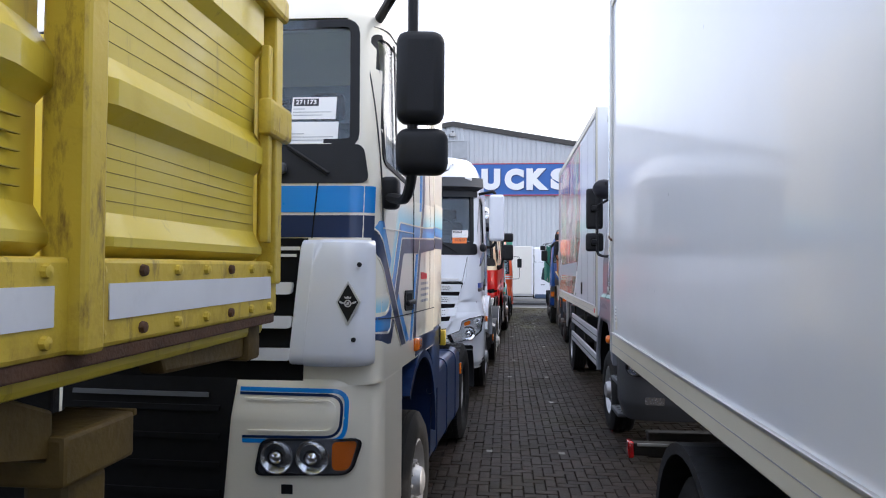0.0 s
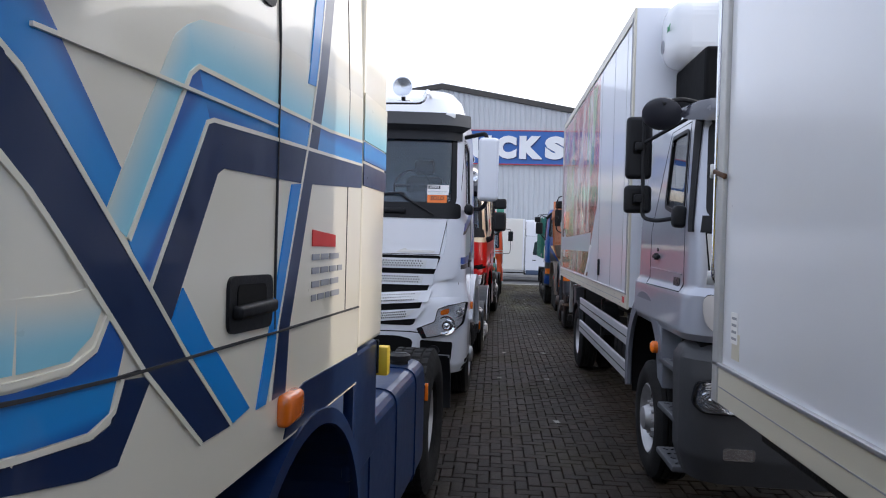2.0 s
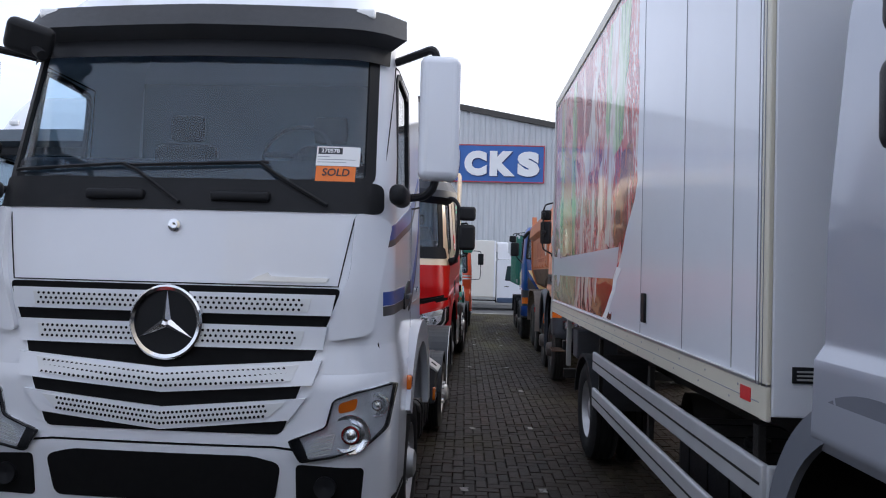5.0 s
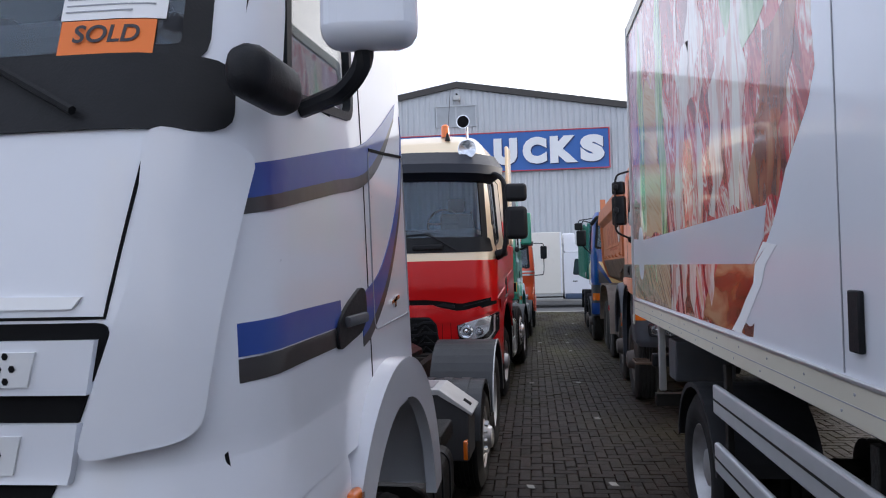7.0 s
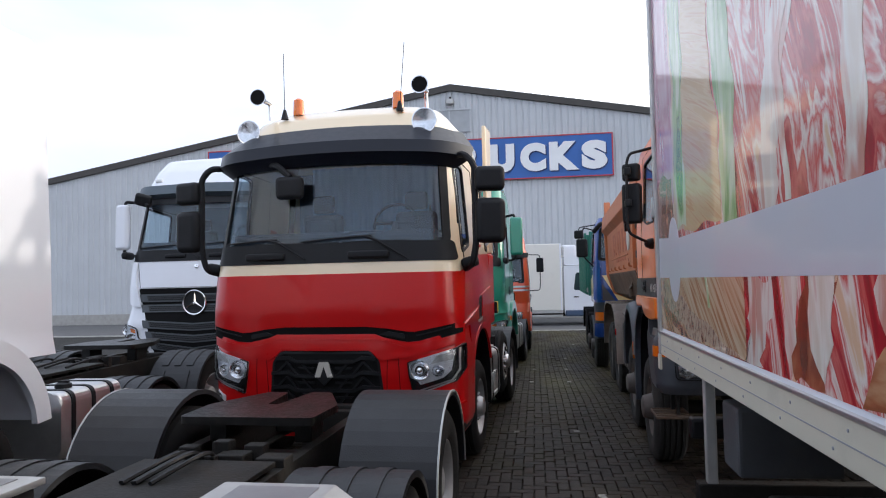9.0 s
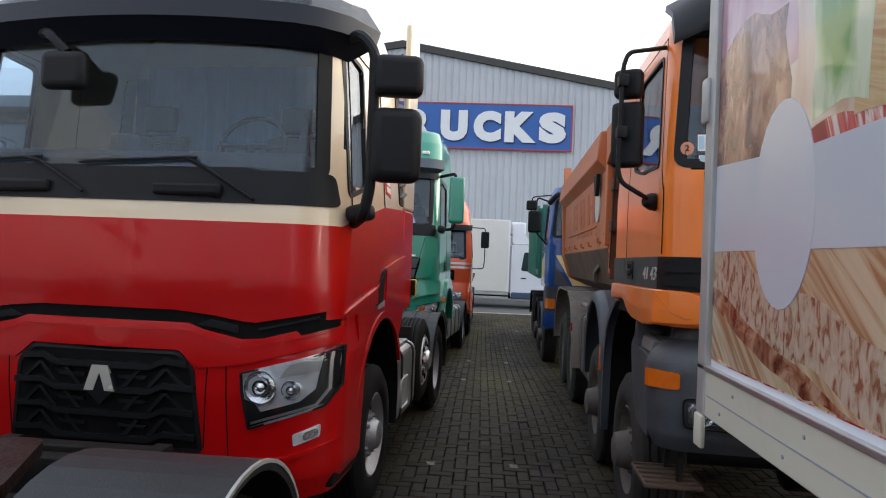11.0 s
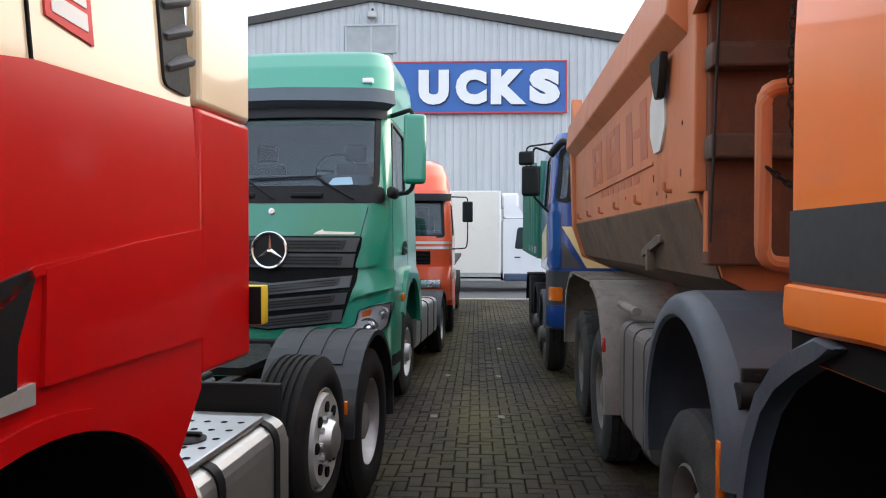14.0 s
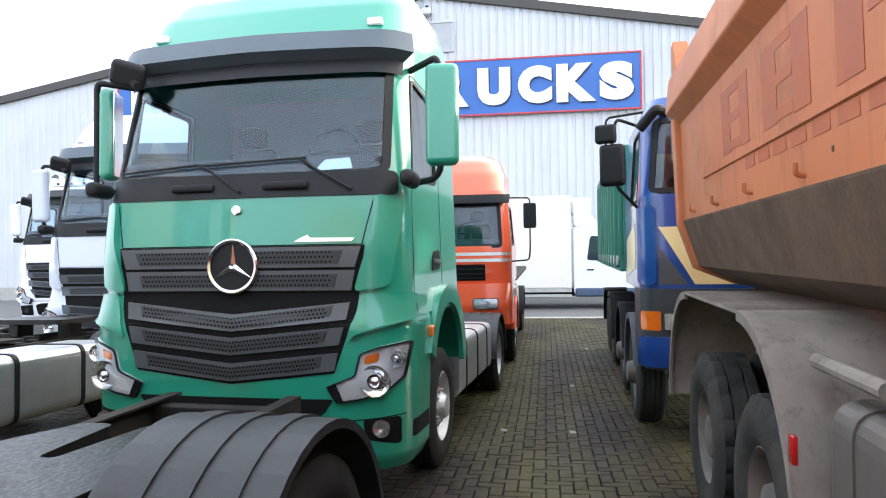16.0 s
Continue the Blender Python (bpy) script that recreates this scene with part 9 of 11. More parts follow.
        # added near-black walls put the shade of the arch into their colour
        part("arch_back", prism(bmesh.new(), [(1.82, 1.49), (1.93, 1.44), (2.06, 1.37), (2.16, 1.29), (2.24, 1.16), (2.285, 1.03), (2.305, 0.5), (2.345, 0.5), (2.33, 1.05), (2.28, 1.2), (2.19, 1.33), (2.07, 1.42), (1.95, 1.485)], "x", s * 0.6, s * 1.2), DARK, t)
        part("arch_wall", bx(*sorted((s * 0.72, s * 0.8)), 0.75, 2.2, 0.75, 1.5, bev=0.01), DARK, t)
    chassis(t, 0.5, 8.3, 1.2)
    for y, kind in ((1.42, "front_dirty"), (3.08, "front_dirty"), (5.87, "rear_dirty"), (7.22, "rear_dirty")):
        axle(t, y, kind, 0.53, 1.07 if "front" in kind else 1.05)
    BRACK = material("brown_bracket", (0.11, 0.08, 0.06), 0.7, 0.1, var=0.3, scale=6, dirt=0.4, dirt_col=(0.06, 0.045, 0.035), bump=0.3, bscale=50)
    galv = material("muddy_galvanised", (0.23, 0.195, 0.17), 0.75, 0.1, var=0.2, dirt=0.5, dirt_col=(0.13, 0.10, 0.08), bump=0.35, bscale=30)
    for s in (1, -1):
        soft_guard(t, s, 3.1, 0.86, 0.70, -14, 172, 0.72, 1.26, GUARD, label="dusty blue-grey plastic mudguard")
        pipe = part("stay_pipe", tube(bmesh.new(), [(s * 0.7, 2.52, 1.25), (s * 1.2, 2.52, 1.25)], 0.045, 14), STEELD, t, "dirty pipe stay of the mudguard")
        for x, z0, z1, y in ((1.0, 1.18, 1.36, 2.55), (1.13, 1.2, 1.34, 2.55), (1.08, 0.98, 1.2, 2.53)):
            part("stay_plate", bx(*sorted((s * (x - 0.05), s * (x + 0.05))), y - 0.02, y, z0, z1, bev=0.005), STEELD, pipe)
            for z in (z0 + 0.03, z1 - 0.03):
                part("bolt", bx(*sorted((s * (x - 0.012), s * (x + 0.012))), y - 0.032, y - 0.018, z - 0.012, z + 0.012, bev=0.004), STEELD, pipe)
        a, c = sorted((s * 0.6, s * 1.25))
        if s > 0:
            streaks(galv, (0.065, 0.05, 0.042), 0.6, (3, 3, 0.8), 3.5, 0.52, 0.7)
        for k in range(26):
            part("guard_ridge", bx(a, c, 5.97 + 0.058 * k, 5.985 + 0.058 * k, 1.438, 1.446, bev=0), galv, t)
        g2 = part("mudguard", arc_strip(bmesh.new(), 0.85, a, c, 90, 184, 0.02, 14, 0.05, 5.97, 0.59), galv, t, "muddy metal mudguard")
        part("mudguard_top", bx(a, c, 5.97, 7.45, 1.42, 1.44, bev=0.006), galv, t)
        part("mudguard", arc_strip(bmesh.new(), 0.85, a, c, 0, 90, 0.02, 14, 0.05, 7.45, 0.59), galv, t)
        tk = tank(t, s, 4.05, 5.05, material("muddy_tank", (0.115, 0.1, 0.09), 0.6, 0.2, dirt=0.5, dirt_col=(0.16, 0.135, 0.11)), z0=0.5, z1=1.22, x0=0.6, x1=1.16)
        part("guard_stay", tube(bmesh.new(), [(s * 1.1, 4.75, 1.3), (s * 1.1, 5.35, 1.3)], 0.03, 10), galv, t)
        part("side_marker", bx(*sorted((s * 1.24, s * 1.265)), 2.5, 2.535, 0.9, 1.1, bev=0.005), AMBER, t)
        part("side_marker", bx(*sorted((s * 1.25, s * 1.27)), 5.08, 5.13, 0.98, 1.08, bev=0.005), REDLENS, t)
    # tipper body
    d = dump_body(t, ORANGE_W, 3.32, 8.4, 1.46, 3.12, 1.14, knee=0.49, lean_front=0.06, tail_up=0.0, rim=True)
    fl = [(0.70, 1.44), (1.03, 1.575), (1.15, 1.93), (1.19, 3.1), (1.08, 3.1), (1.04, 1.96), (0.93, 1.66), (0.66, 1.53)]
    for s in (1, -1):
        part("rear_flange", prism(bmesh.new(), [(s * x, z) for x, z in fl], "y", 8.3, 8.46, bev=0.01), ORANGE_W, d, "raised rear frame of the tipper body")
        # dirty lower band, reinforcing rib and front gusset
        bm = bmesh.new()
        sec = [(0.72, 1.452), (1.006, 1.594), (1.118, 1.945), (1.12, 1.957)]
        ra = [bm.verts.new((s * p[0], 3.34, p[1])) for p in sec] + [bm.verts.new((s * (p[0] - 0.02), 3.34, p[1])) for p in sec[::-1]]
        rb = [bm.verts.new((s * p[0], 8.29, p[1])) for p in sec] + [bm.verts.new((s * (p[0] - 0.02), 8.29, p[1])) for p in sec[::-1]]
        for k in range(8):
            bm.faces.new((ra[k], ra[(k + 1) % 8], rb[(k + 1) % 8], rb[k]))
        bm.faces.new(ra)
        bm.faces.new(rb)
        part("wear_plate", bm, material("grimy_plate", (0.125, 0.078, 0.05), 0.6, 0.1, var=0.25, scale=5, dirt=0.45, dirt_col=(0.06, 0.042, 0.03), dscale=2.2, bump=0.3, bscale=40), d, "grimy lower wear plate")
        part("edge_flange", bx(*sorted((s * 1.09, s * 1.15)), 3.24, 3.36, 1.98, 3.05, bev=0.01), ORANGE_W, d)
        for y, z in ((3.8, 2.02), (4.6, 2.0), (5.4, 2.0), (6.2, 2.0), (7.0, 2.0), (7.8, 2.0)):
            hk = bmesh.new()
            tube(hk, smooth_line([(s * 1.11, y, z), (s * 1.15, y, z + 0.005), (s * 1.15, y, z + 0.05)], 0.02), 0.011, 6)
            part("rope_hook", hk, ORANGE_W, d)
        part("name_disc", prism(bmesh.new(), [(4.05 + 0.19 * math.cos(q), 2.45 + 0.215 * math.sin(q)) for q in (2 * math.pi * (k + 0.5) / 8 for k in range(8))], "x", s * 1.10, s * 1.134), material("worn_white_disc", (0.6, 0.58, 0.54), 0.6, dirt=0.4, dirt_col=(0.4, 0.2, 0.1)), d, "worn white disc")
        def flush(y0, y1, z0, z1):
            """A painted patch lying on the leaning side."""
            bm = bmesh.new()
            side = lambda z: 1.11 + 0.03 * (z - 1.95) / 1.17 + 0.0025
            vs = [bm.verts.new((s * (side(z) - d), y, z)) for d in (0, 0.004) for y, z in ((y0, z0), (y1, z0), (y1, z1), (y0, z1))]
            bm.faces.new(vs[:4])
            bm.faces.new(vs[4:])
            for k in range(4):
                bm.faces.new((vs[k], vs[(k + 1) % 4], vs[4 + (k + 1) % 4], vs[4 + k]))
            return bm
        faded = material("faded_letter_paint", (0.40, 0.10, 0.038), 0.55, coat=0.05, var=0.12, scale=3, dirt=0.6, dirt_col=(0.48, 0.15, 0.055), dscale=6)
        for k, (ya, yb) in enumerate(((4.36, 4.56), (4.82, 5.04), (5.3, 5.5), (5.72, 5.94), (6.2, 6.38), (6.6, 6.8))):
            part("faded_letter", flush(ya, yb, 2.26, 2.62), faded, d)
            if k % 2 == 0:
                for zb in ((2.42,) if k == 0 else (2.27, 2.42, 2.57)):
                    part("faded_letter", flush(yb + 0.004, ya + 0.42, zb, zb + 0.05), faded, d)
        part("panel_crease", prism(bmesh.new(), [(s * 1.1, 2.185), (s * 1.128, 2.2), (s * 1.128, 2.215), (s * 1.1, 2.23)], "y", 4.2, 7.4), ORANGE_W, d)
        for yy, zz, hh in ((4.2, 2.1, 0.06), (4.12, 2.02, 0.03), (3.6, 2.08, 0.05), (3.9, 1.99, 0.03), (3.55, 2.32, 0.03), (5.1, 2.05, 0.03)):
            part("paint_chip", flush(yy, yy + 0.018, zz, zz + hh * 0.7), RUST, d)
        part("lift_lug", prism(bmesh.new(), [(3.72, 2.72), (3.98, 2.72), (3.94, 2.6), (3.86, 2.5), (3.8, 2.5), (3.76, 2.6)], "x", s * 1.15, s * 1.19, bev=0.008), STEELD, d, "dark lifting lug under the rim")
        for k in range(7):
            part("faded_mark", flush(4.62 + 0.25 * k, 4.8 + 0.25 * k, 2.13, 2.19), faded, d)
        part("belly_bracket", prism(bmesh.new(), [(4.2, 1.80), (4.3, 1.80), (4.72, 1.71), (4.74, 1.66), (4.69, 1.66), (4.28, 1.75), (4.2, 1.75)], "x", s * 1.0, s * 1.08, bev=0.008), BRACK, t)
        part("bracket_leg", bx(*sorted((s * 1.04, s * 1.09)), 4.5, 4.55, 1.58, 1.72, bev=0.006), BRACK, t)
        part("side_rod", tube(bmesh.new(), [(s * 1.1, 3.22, 1.72), (s * 1.1, 3.22, 1.98)], 0.014, 8), ORANGE_W, d)
        bm = bmesh.new()
        tube(bm, [(s * 1.0, 3.3, 1.72), (s * 0.96, 3.95, 1.64)], 0.006, 6)
        tube(bm, [(s * 1.12, 3.1, 1.76), (s * 1.08, 3.1, 3.04)], 0.007, 5)
        part("cable", bm, STEELD, t)
        tip = part("tail_post", prism(bmesh.new(), [(8.25, 3.05), (8.5, 3.05), (8.52, 3.4), (8.42, 3.42), (8.35, 3.3)], "x", s * 1.04, s * 1.16, bev=0.01), ORANGE_W, d)
    part("sub_frame", bx(-0.62, 0.62, 2.3, 8.2, 1.2, 1.462, bev=0.02), material("rusty_grime", (0.05, 0.034, 0.026), 0.75, var=0.3, scale=5, dirt=0.45, dirt_col=(0.09, 0.055, 0.038), bump=0.3, bscale=50), t, "grimy sub-frame under the tipper body")
    part("front_wall", bx(-1.1, 1.1, 3.2, 3.3, 1.66, 3.08, bev=0.01), streaks(material("brown_wall", (0.105, 0.036, 0.017), 0.65, var=0.3, scale=3, dirt=0.55, dirt_col=(0.03, 0.02, 0.016), dscale=3, bump=0.3), (0.19, 0.06, 0.02), 0.7, (2.5, 2.5, 0.8)), d, "rusty front wall of the tipper")
    for z in (2.16, 2.54):
        part("wall_rib", bx(-1.12, 1.12, 3.1, 3.21, z - 0.052, z + 0.052, bev=0.012), streaks(material("grimy_rib", (0.075, 0.042, 0.028), 0.65, var=0.3, scale=4, dirt=0.5, dirt_col=(0.03, 0.024, 0.02), dscale=4, bump=0.3), (0.16, 0.1, 0.07), 0.6, (1, 3, 3)) if "grimy_rib" not in MATS else MATS["grimy_rib"], d)
    part("cab_guard", bx(-1.14, 1.14, 2.2, 3.3, 3.06, 3.14, bev=0.02), ORANGE_W, d)
    part("cab_guard_side", prism(bmesh.new(), [(2.2, 3.1), (3.25, 2.75), (3.3, 3.1)], "x", -1.16, -1.11), ORANGE_W, d)
    for s in (1, -1):
        lad = bmesh.new()
        tube(lad, smooth_line([(s * 0.45, 2.77, 2.33), (s * 1.03, 2.77, 2.33), (s * 1.03, 2.77, 1.68), (s * 0.45, 2.77, 1.68)], 0.07), 0.03, 10)
        gt = part("guard_tube", lad, ORANGE_W, t, "bent orange guard tube")
        for pts in ([(s * 1.03, 2.73, 2.03), (s * 0.92, 2.7, 1.94), (s * 0.8, 2.72, 1.92), (s * 0.66, 2.74, 1.97)], [(s * 0.95, 2.72, 2.62), (s * 0.955, 2.72, 2.32), (s * 0.94, 2.72, 2.1)]):
            ch = bmesh.new()
            run = fair(pts, 6)
            for k, (pa, pb) in enumerate(zip(run, run[1:])):
                va, vb = Vector(pa), Vector(pb)
                n = max(1, int((vb - va).length / 0.03))
                for j in range(n):
                    c = va.lerp(vb, (j + 0.5) / n)
                    ax = (vb - va).normalized()
                    sd = ax.cross(Vector((0, 1, 0))).normalized() if (k * n + j) % 2 else Vector((0, 1, 0))
                    tube(ch, [tuple(c + ax * (0.02 * math.cos(q)) + sd * (0.011 * math.sin(q))) for q in (2 * math.pi * e / 8 for e in range(9))], 0.0045, 5)
            part("chain", ch, STEELD, gt, "rusty steel chain")
    part("ram", tube(bmesh.new(), [(0, 2.6, 1.2), (0, 2.7, 2.9)], 0.1, 16), STEELD, t)
    part("tail_gate", prism(bmesh.new(), [(8.38, 1.6), (8.45, 1.6), (8.45, 3.0), (8.38, 3.0)], "x", -1.0, 1.0, bev=0.006), ORANGE_W, d)
    return t


def blue_tipper():
    t = thing("tipper_truck", 2.76, 25.8, 0, -2.0, "blue and cream cab tipper truck with a green body", "dump truck", "parked trucks")
    w = 1.22
    sk = Skin([(1.3, 0.02, w, 0.16, 1.9), (1.6, 0.0, w, 0.18, 1.9), (2.2, 0.04, w, 0.18, 1.9), (3.0, 0.2, w - 0.06, 0.2, 1.9), (3.17, 0.3, w - 0.14, 0.2, 1.85)], 0.05)
    screen = rpoly([(-1.14, 2.22), (1.14, 2.22), (1.07, 2.95), (-1.07, 2.95)], 0.08)
    win = rpoly([(0.3, 2.15), (1.1, 2.15), (1.1, 2.88), (0.45, 2.88)], 0.07)
    body = part("cab", sk.shell([grow(screen, -0.03)], [grow(win, -0.06)]), CABBLUE, t, "blue painted cab")
    cab_glass(body, sk, screen, win)
    steering_and_seats(body, 1.3, 0.1, back=1.85, zt=2.8)
    part("cream_flash", sk.patch([(-1.06, 1.9), (-0.74, 1.36), (0.74, 1.36), (1.06, 1.9)], "front", 0.005, 0.006), material("cream_flash_paint", (0.75, 0.62, 0.32), 0.4, coat=0.4), body, "cream painted flash")
    for s in (1, -1):
        part("grey_flash", sk.patch([(s * 1.06, 1.72), (s * 1.06, 1.36), (s * 0.8, 1.36)], "front", 0.006, 0.008), GREYP, body, "grey lower flash")
        part("corner_panel", sk.patch(rpoly([(s * 1.08, 1.36), (s * 1.215, 1.36), (s * 1.215, 2.1), (s * 1.08, 2.1)], 0.04), "front", 0.03, 0.035), CABBLUE, body, "blue corner air deflector")
        part("cream_side", sk.patch([(0.6, 1.5), (1.6, 1.4), (1.6, 1.8), (0.6, 1.95)], s, 0.005, 0.006), MATS["cream_flash_paint"], body)
    lo = Skin([(0.55, 0.04, w - 0.04, 0.14, 0.75), (0.75, 0.0, w, 0.16, 0.75), (1.32, 0.0, w, 0.16, 0.75)], 0.05)
    b = part("bumper", lo.shell(step=0.08), material("dark_bumper", (0.03, 0.034, 0.042), 0.5, dirt=0.3), t, "dark grey bumper")
    part("bumper_bar", lo.patch(rpoly([(-1.215, 0.58), (1.215, 0.58), (1.215, 0.87), (-1.215, 0.87)], 0.03), "front", 0.03, 0.05), CABBLUE, b, "blue lower bumper bar")
    part("bumper_slot", lo.patch(rpoly([(-0.9, 0.7), (0.9, 0.7), (0.9, 0.77), (-0.9, 0.77)], 0.02), "front", 0.034, 0.012), DARK, b)
    for s in (1, -1):
        part("indicator", lo.patch(rpoly([(s * 1.05, 0.93), (s * 1.212, 0.93), (s * 1.212, 1.11), (s * 1.05, 1.11)], 0.02), "front", 0.01, 0.02), AMBER, b)
        hp = rpoly([(s * 0.6, 0.93), (s * 1.03, 0.93), (s * 1.03, 1.1), (s * 0.6, 1.1)], 0.02)
        headlight(b, lo, hp, [(s * 0.72, 1.015, 0.06), (s * 0.9, 1.015, 0.06)], 0.006, mat=LENS)
        arm = [sk.side(0.3, 2.1, s, 0.0), (s * (w + 0.2), 0.2, 2.3), (s * (w + 0.26), 0.15, 2.6), (s * (w + 0.2), 0.15, 2.95), (s * w, 0.3, 2.9)]
        bm = bmesh.new()
        tube(bm, smooth_line(arm, 0.06), 0.016, 8)
        tube(bm, smooth_line([(s * (w - 0.05), 0.15, 3.0), (s * (w + 0.3), 0.1, 2.95), (s * (w + 0.3), 0.1, 2.6)], 0.06), 0.012, 6)
        a = part("mirror_arm", bm, BLACKP, body)
        part("mirror", moved(bx(-0.12, 0.12, -0.06, 0.06, -0.2, 0.2, bev=0.04, seg=3), pose(s * (w + 0.24), 0.12, 2.5, 0, 0, s * 20)), BLACKP, a)
        part("wide_angle_mirror", moved(bx(-0.1, 0.1, -0.05, 0.05, -0.09, 0.09, bev=0.03, seg=3), pose(s * (w + 0.3), 0.12, 2.8, 0, 0, s * 20)), BLACKP, a)
        part("air_intake", moved(tube(bmesh.new(), smooth_line([(s * 0.9, 0.3, 3.0), (s * 1.05, 0.1, 3.02), (s * 1.2, 0.2, 2.85)], 0.05), 0.05, 10), pose(0, 0, 0)), BLACKP, body)
        mud_arc(t, s, 1.3, 0.66, GREYP, -15, 165)
    chassis(t, 0.6, 7.8, 1.15)
    for y, k in ((1.3, "front_dirty"), (3.0, "front_dirty"), (5.4, "rear_dirty"), (6.75, "rear_dirty")):
        axle(t, y, k, 0.53, 1.05)
    for s in (1, -1):
        mud_arc(t, s, 3.0, 0.66, BLACKP, -10, 170)
        mud_arc(t, s, 5.4, 0.66, BLACKP, 60, 185)
        mud_arc(t, s, 6.75, 0.66, BLACKP, 0, 110)
    # straight-sided green body
    bm = bmesh.new()
    g = part("tipper_floor", bx(-1.27, 1.27, 2.2, 7.6, 1.42, 1.58, bev=0.02), DGREEN, t)
    for s in (1, -1):
        p = part("drop_side", bx(*sorted((s * 1.22, s * 1.28)), 2.2, 7.6, 1.56, 2.92, bev=0.015), DGREEN, g)
        for k in range(9):
            y = 2.25 + 5.25 * k / 8
            part("side_post", bx(*sorted((s * 1.275, s * 1.33)), y, y + 0.09, 1.46, 2.92, bev=0.01), DGREEN, p)
        part("side_rail", bx(*sorted((s * 1.275, s * 1.33)), 2.2, 7.6, 2.86, 2.97, bev=0.015), DGREEN, p)
        part("side_rail", bx(*sorted((s * 1.275, s * 1.31)), 2.2, 7.6, 1.5, 1.62, bev=0.012), ALU_D, p)
    part("head_board", bx(-1.22, 1.22, 2.18, 2.26, 1.56, 3.0, bev=0.015), DGREEN, g)
    part("tail_board", bx(-1.22, 1.22, 7.54, 7.6, 1.56, 2.92, bev=0.015), DGREEN, g)
    return t


def small_tractor():
    t = thing("flatbed_truck", -1.1, 30.2, 0, 0, "orange-red cab truck with a rounded roof deflector", "truck", "parked trucks")
    w = 1.22
    sk = Skin([(1.15, 0.04, w, 0.16, 1.8), (1.5, 0.0, w, 0.18, 1.8), (1.7, 0.02, w, 0.18, 1.8), (2.5, 0.16, w - 0.06, 0.18, 1.8), (2.65, 0.22, w - 0.08, 0.2, 1.8)], 0.05)
    screen = rpoly([(-1.08, 1.72), (1.08, 1.72), (1.04, 2.46), (-1.04, 2.46)], 0.08)
    win = rpoly([(0.3, 1.75), (1.1, 1.75), (1.1, 2.4), (0.4, 2.4)], 0.07)
    body = part("cab", sk.shell([grow(screen, -0.03)], [grow(win, -0.06)]), WARMRED, t, "orange-red painted cab")
    cab_glass(body, sk, screen, win, 0.06)
    steering_and_seats(body, 0.95, 0.1, back=1.75, zt=2.5)
    part("sun_visor", sk.patch([(-1.1, 2.44), (1.1, 2.44), (1.1, 2.58), (-1.1, 2.58)], "front", 0.14, 0.14), BLACKP, body)
    dk = Skin([(2.64, 0.3, 1.12, 0.3, 1.7), (2.95, 0.45, 1.1, 0.35, 1.75), (3.2, 0.7, 1.0, 0.35, 1.8), (3.32, 1.0, 0.85, 0.3, 1.8)], 0.1)
    part("roof_deflector", dk.shell(step=0.06), WARMRED, t, "rounded orange-red roof deflector")
    for k, m in ((1.6, ALU), (1.5, ALU)):
        part("front_stripe", sk.patch([(-1.2, k), (1.2, k), (1.2, k + 0.05), (-1.2, k + 0.05)], "front", 0.004, 0.006), m, body)
    part("grille", sk.patch(rpoly([(-0.8, 1.2), (0.8, 1.2), (0.8, 1.46), (-0.8, 1.46)], 0.02), "front", 0.008, 0.012), DARK, body, "black grille")
    for k in range(3):
        part("grille_bar", sk.patch([(-0.78, 1.225 + 0.075 * k), (0.78, 1.225 + 0.075 * k), (0.78, 1.245 + 0.075 * k), (-0.78, 1.245 + 0.075 * k)], "front", 0.02, 0.02), BLACKP, body)
    part("model_number", moved(text_bm("FL7", 0.13, 0.002, 0.004), Matrix.Translation(sk.front(0.1, 1.36, 0.03))), ALU, body, "silver model number on the grille")
    lo = Skin([(0.5, 0.0, w, 0.16, 0.7), (0.8, -0.04, w, 0.18, 0.7), (1.15, 0.0, w, 0.18, 0.7)], 0.05)
    b = part("bumper", lo.shell(step=0.08), WARMRED, t)
    for s in (1, -1):
        hp = rpoly([(s * 0.6, 0.75), (s * 1.0, 0.75), (s * 1.0, 0.92), (s * 0.6, 0.92)], 0.02)
        headlight(b, lo, hp, [(s * 0.8, 0.835, 0.07)], 0.006, mat=LENS)
        bm = bmesh.new()
        tube(bm, smooth_line([(s * w, 0.2, 1.5), (s * (w + 0.28), 0.0, 1.52), (s * (w + 0.3), 0.0, 1.7), (s * (w + 0.3), 0.0, 2.5), (s * (w - 0.05), 0.2, 2.52)], 0.06), 0.013, 6)
        a = part("mirror_arm", bm, BLACKP, body)
        part("mirror", moved(bx(-0.1, 0.1, -0.05, 0.05, -0.2, 0.2, bev=0.03, seg=3), Matrix.Translation((s * (w + 0.3), 0.0, 2.22))), BLACKP, a)
        mud_arc(t, s, 1.3, 0.62, WARMRED, 0, 170, rr=0.5)
    axle(t, 1.3, "front", 0.5, 1.06)
    chassis(t, 0.6, 8.2, 1.0)
    axle(t, 5.6, "rear")
    mudguard(t, 5.6)
    for s in (1, -1):
        tank(t, s, 2.2, 3.2, ALU)
    part("load_bed", bx(-1.22, 1.22, 2.1, 8.2, 1.1, 1.2, bev=0.02), STEELD, t)
    return t


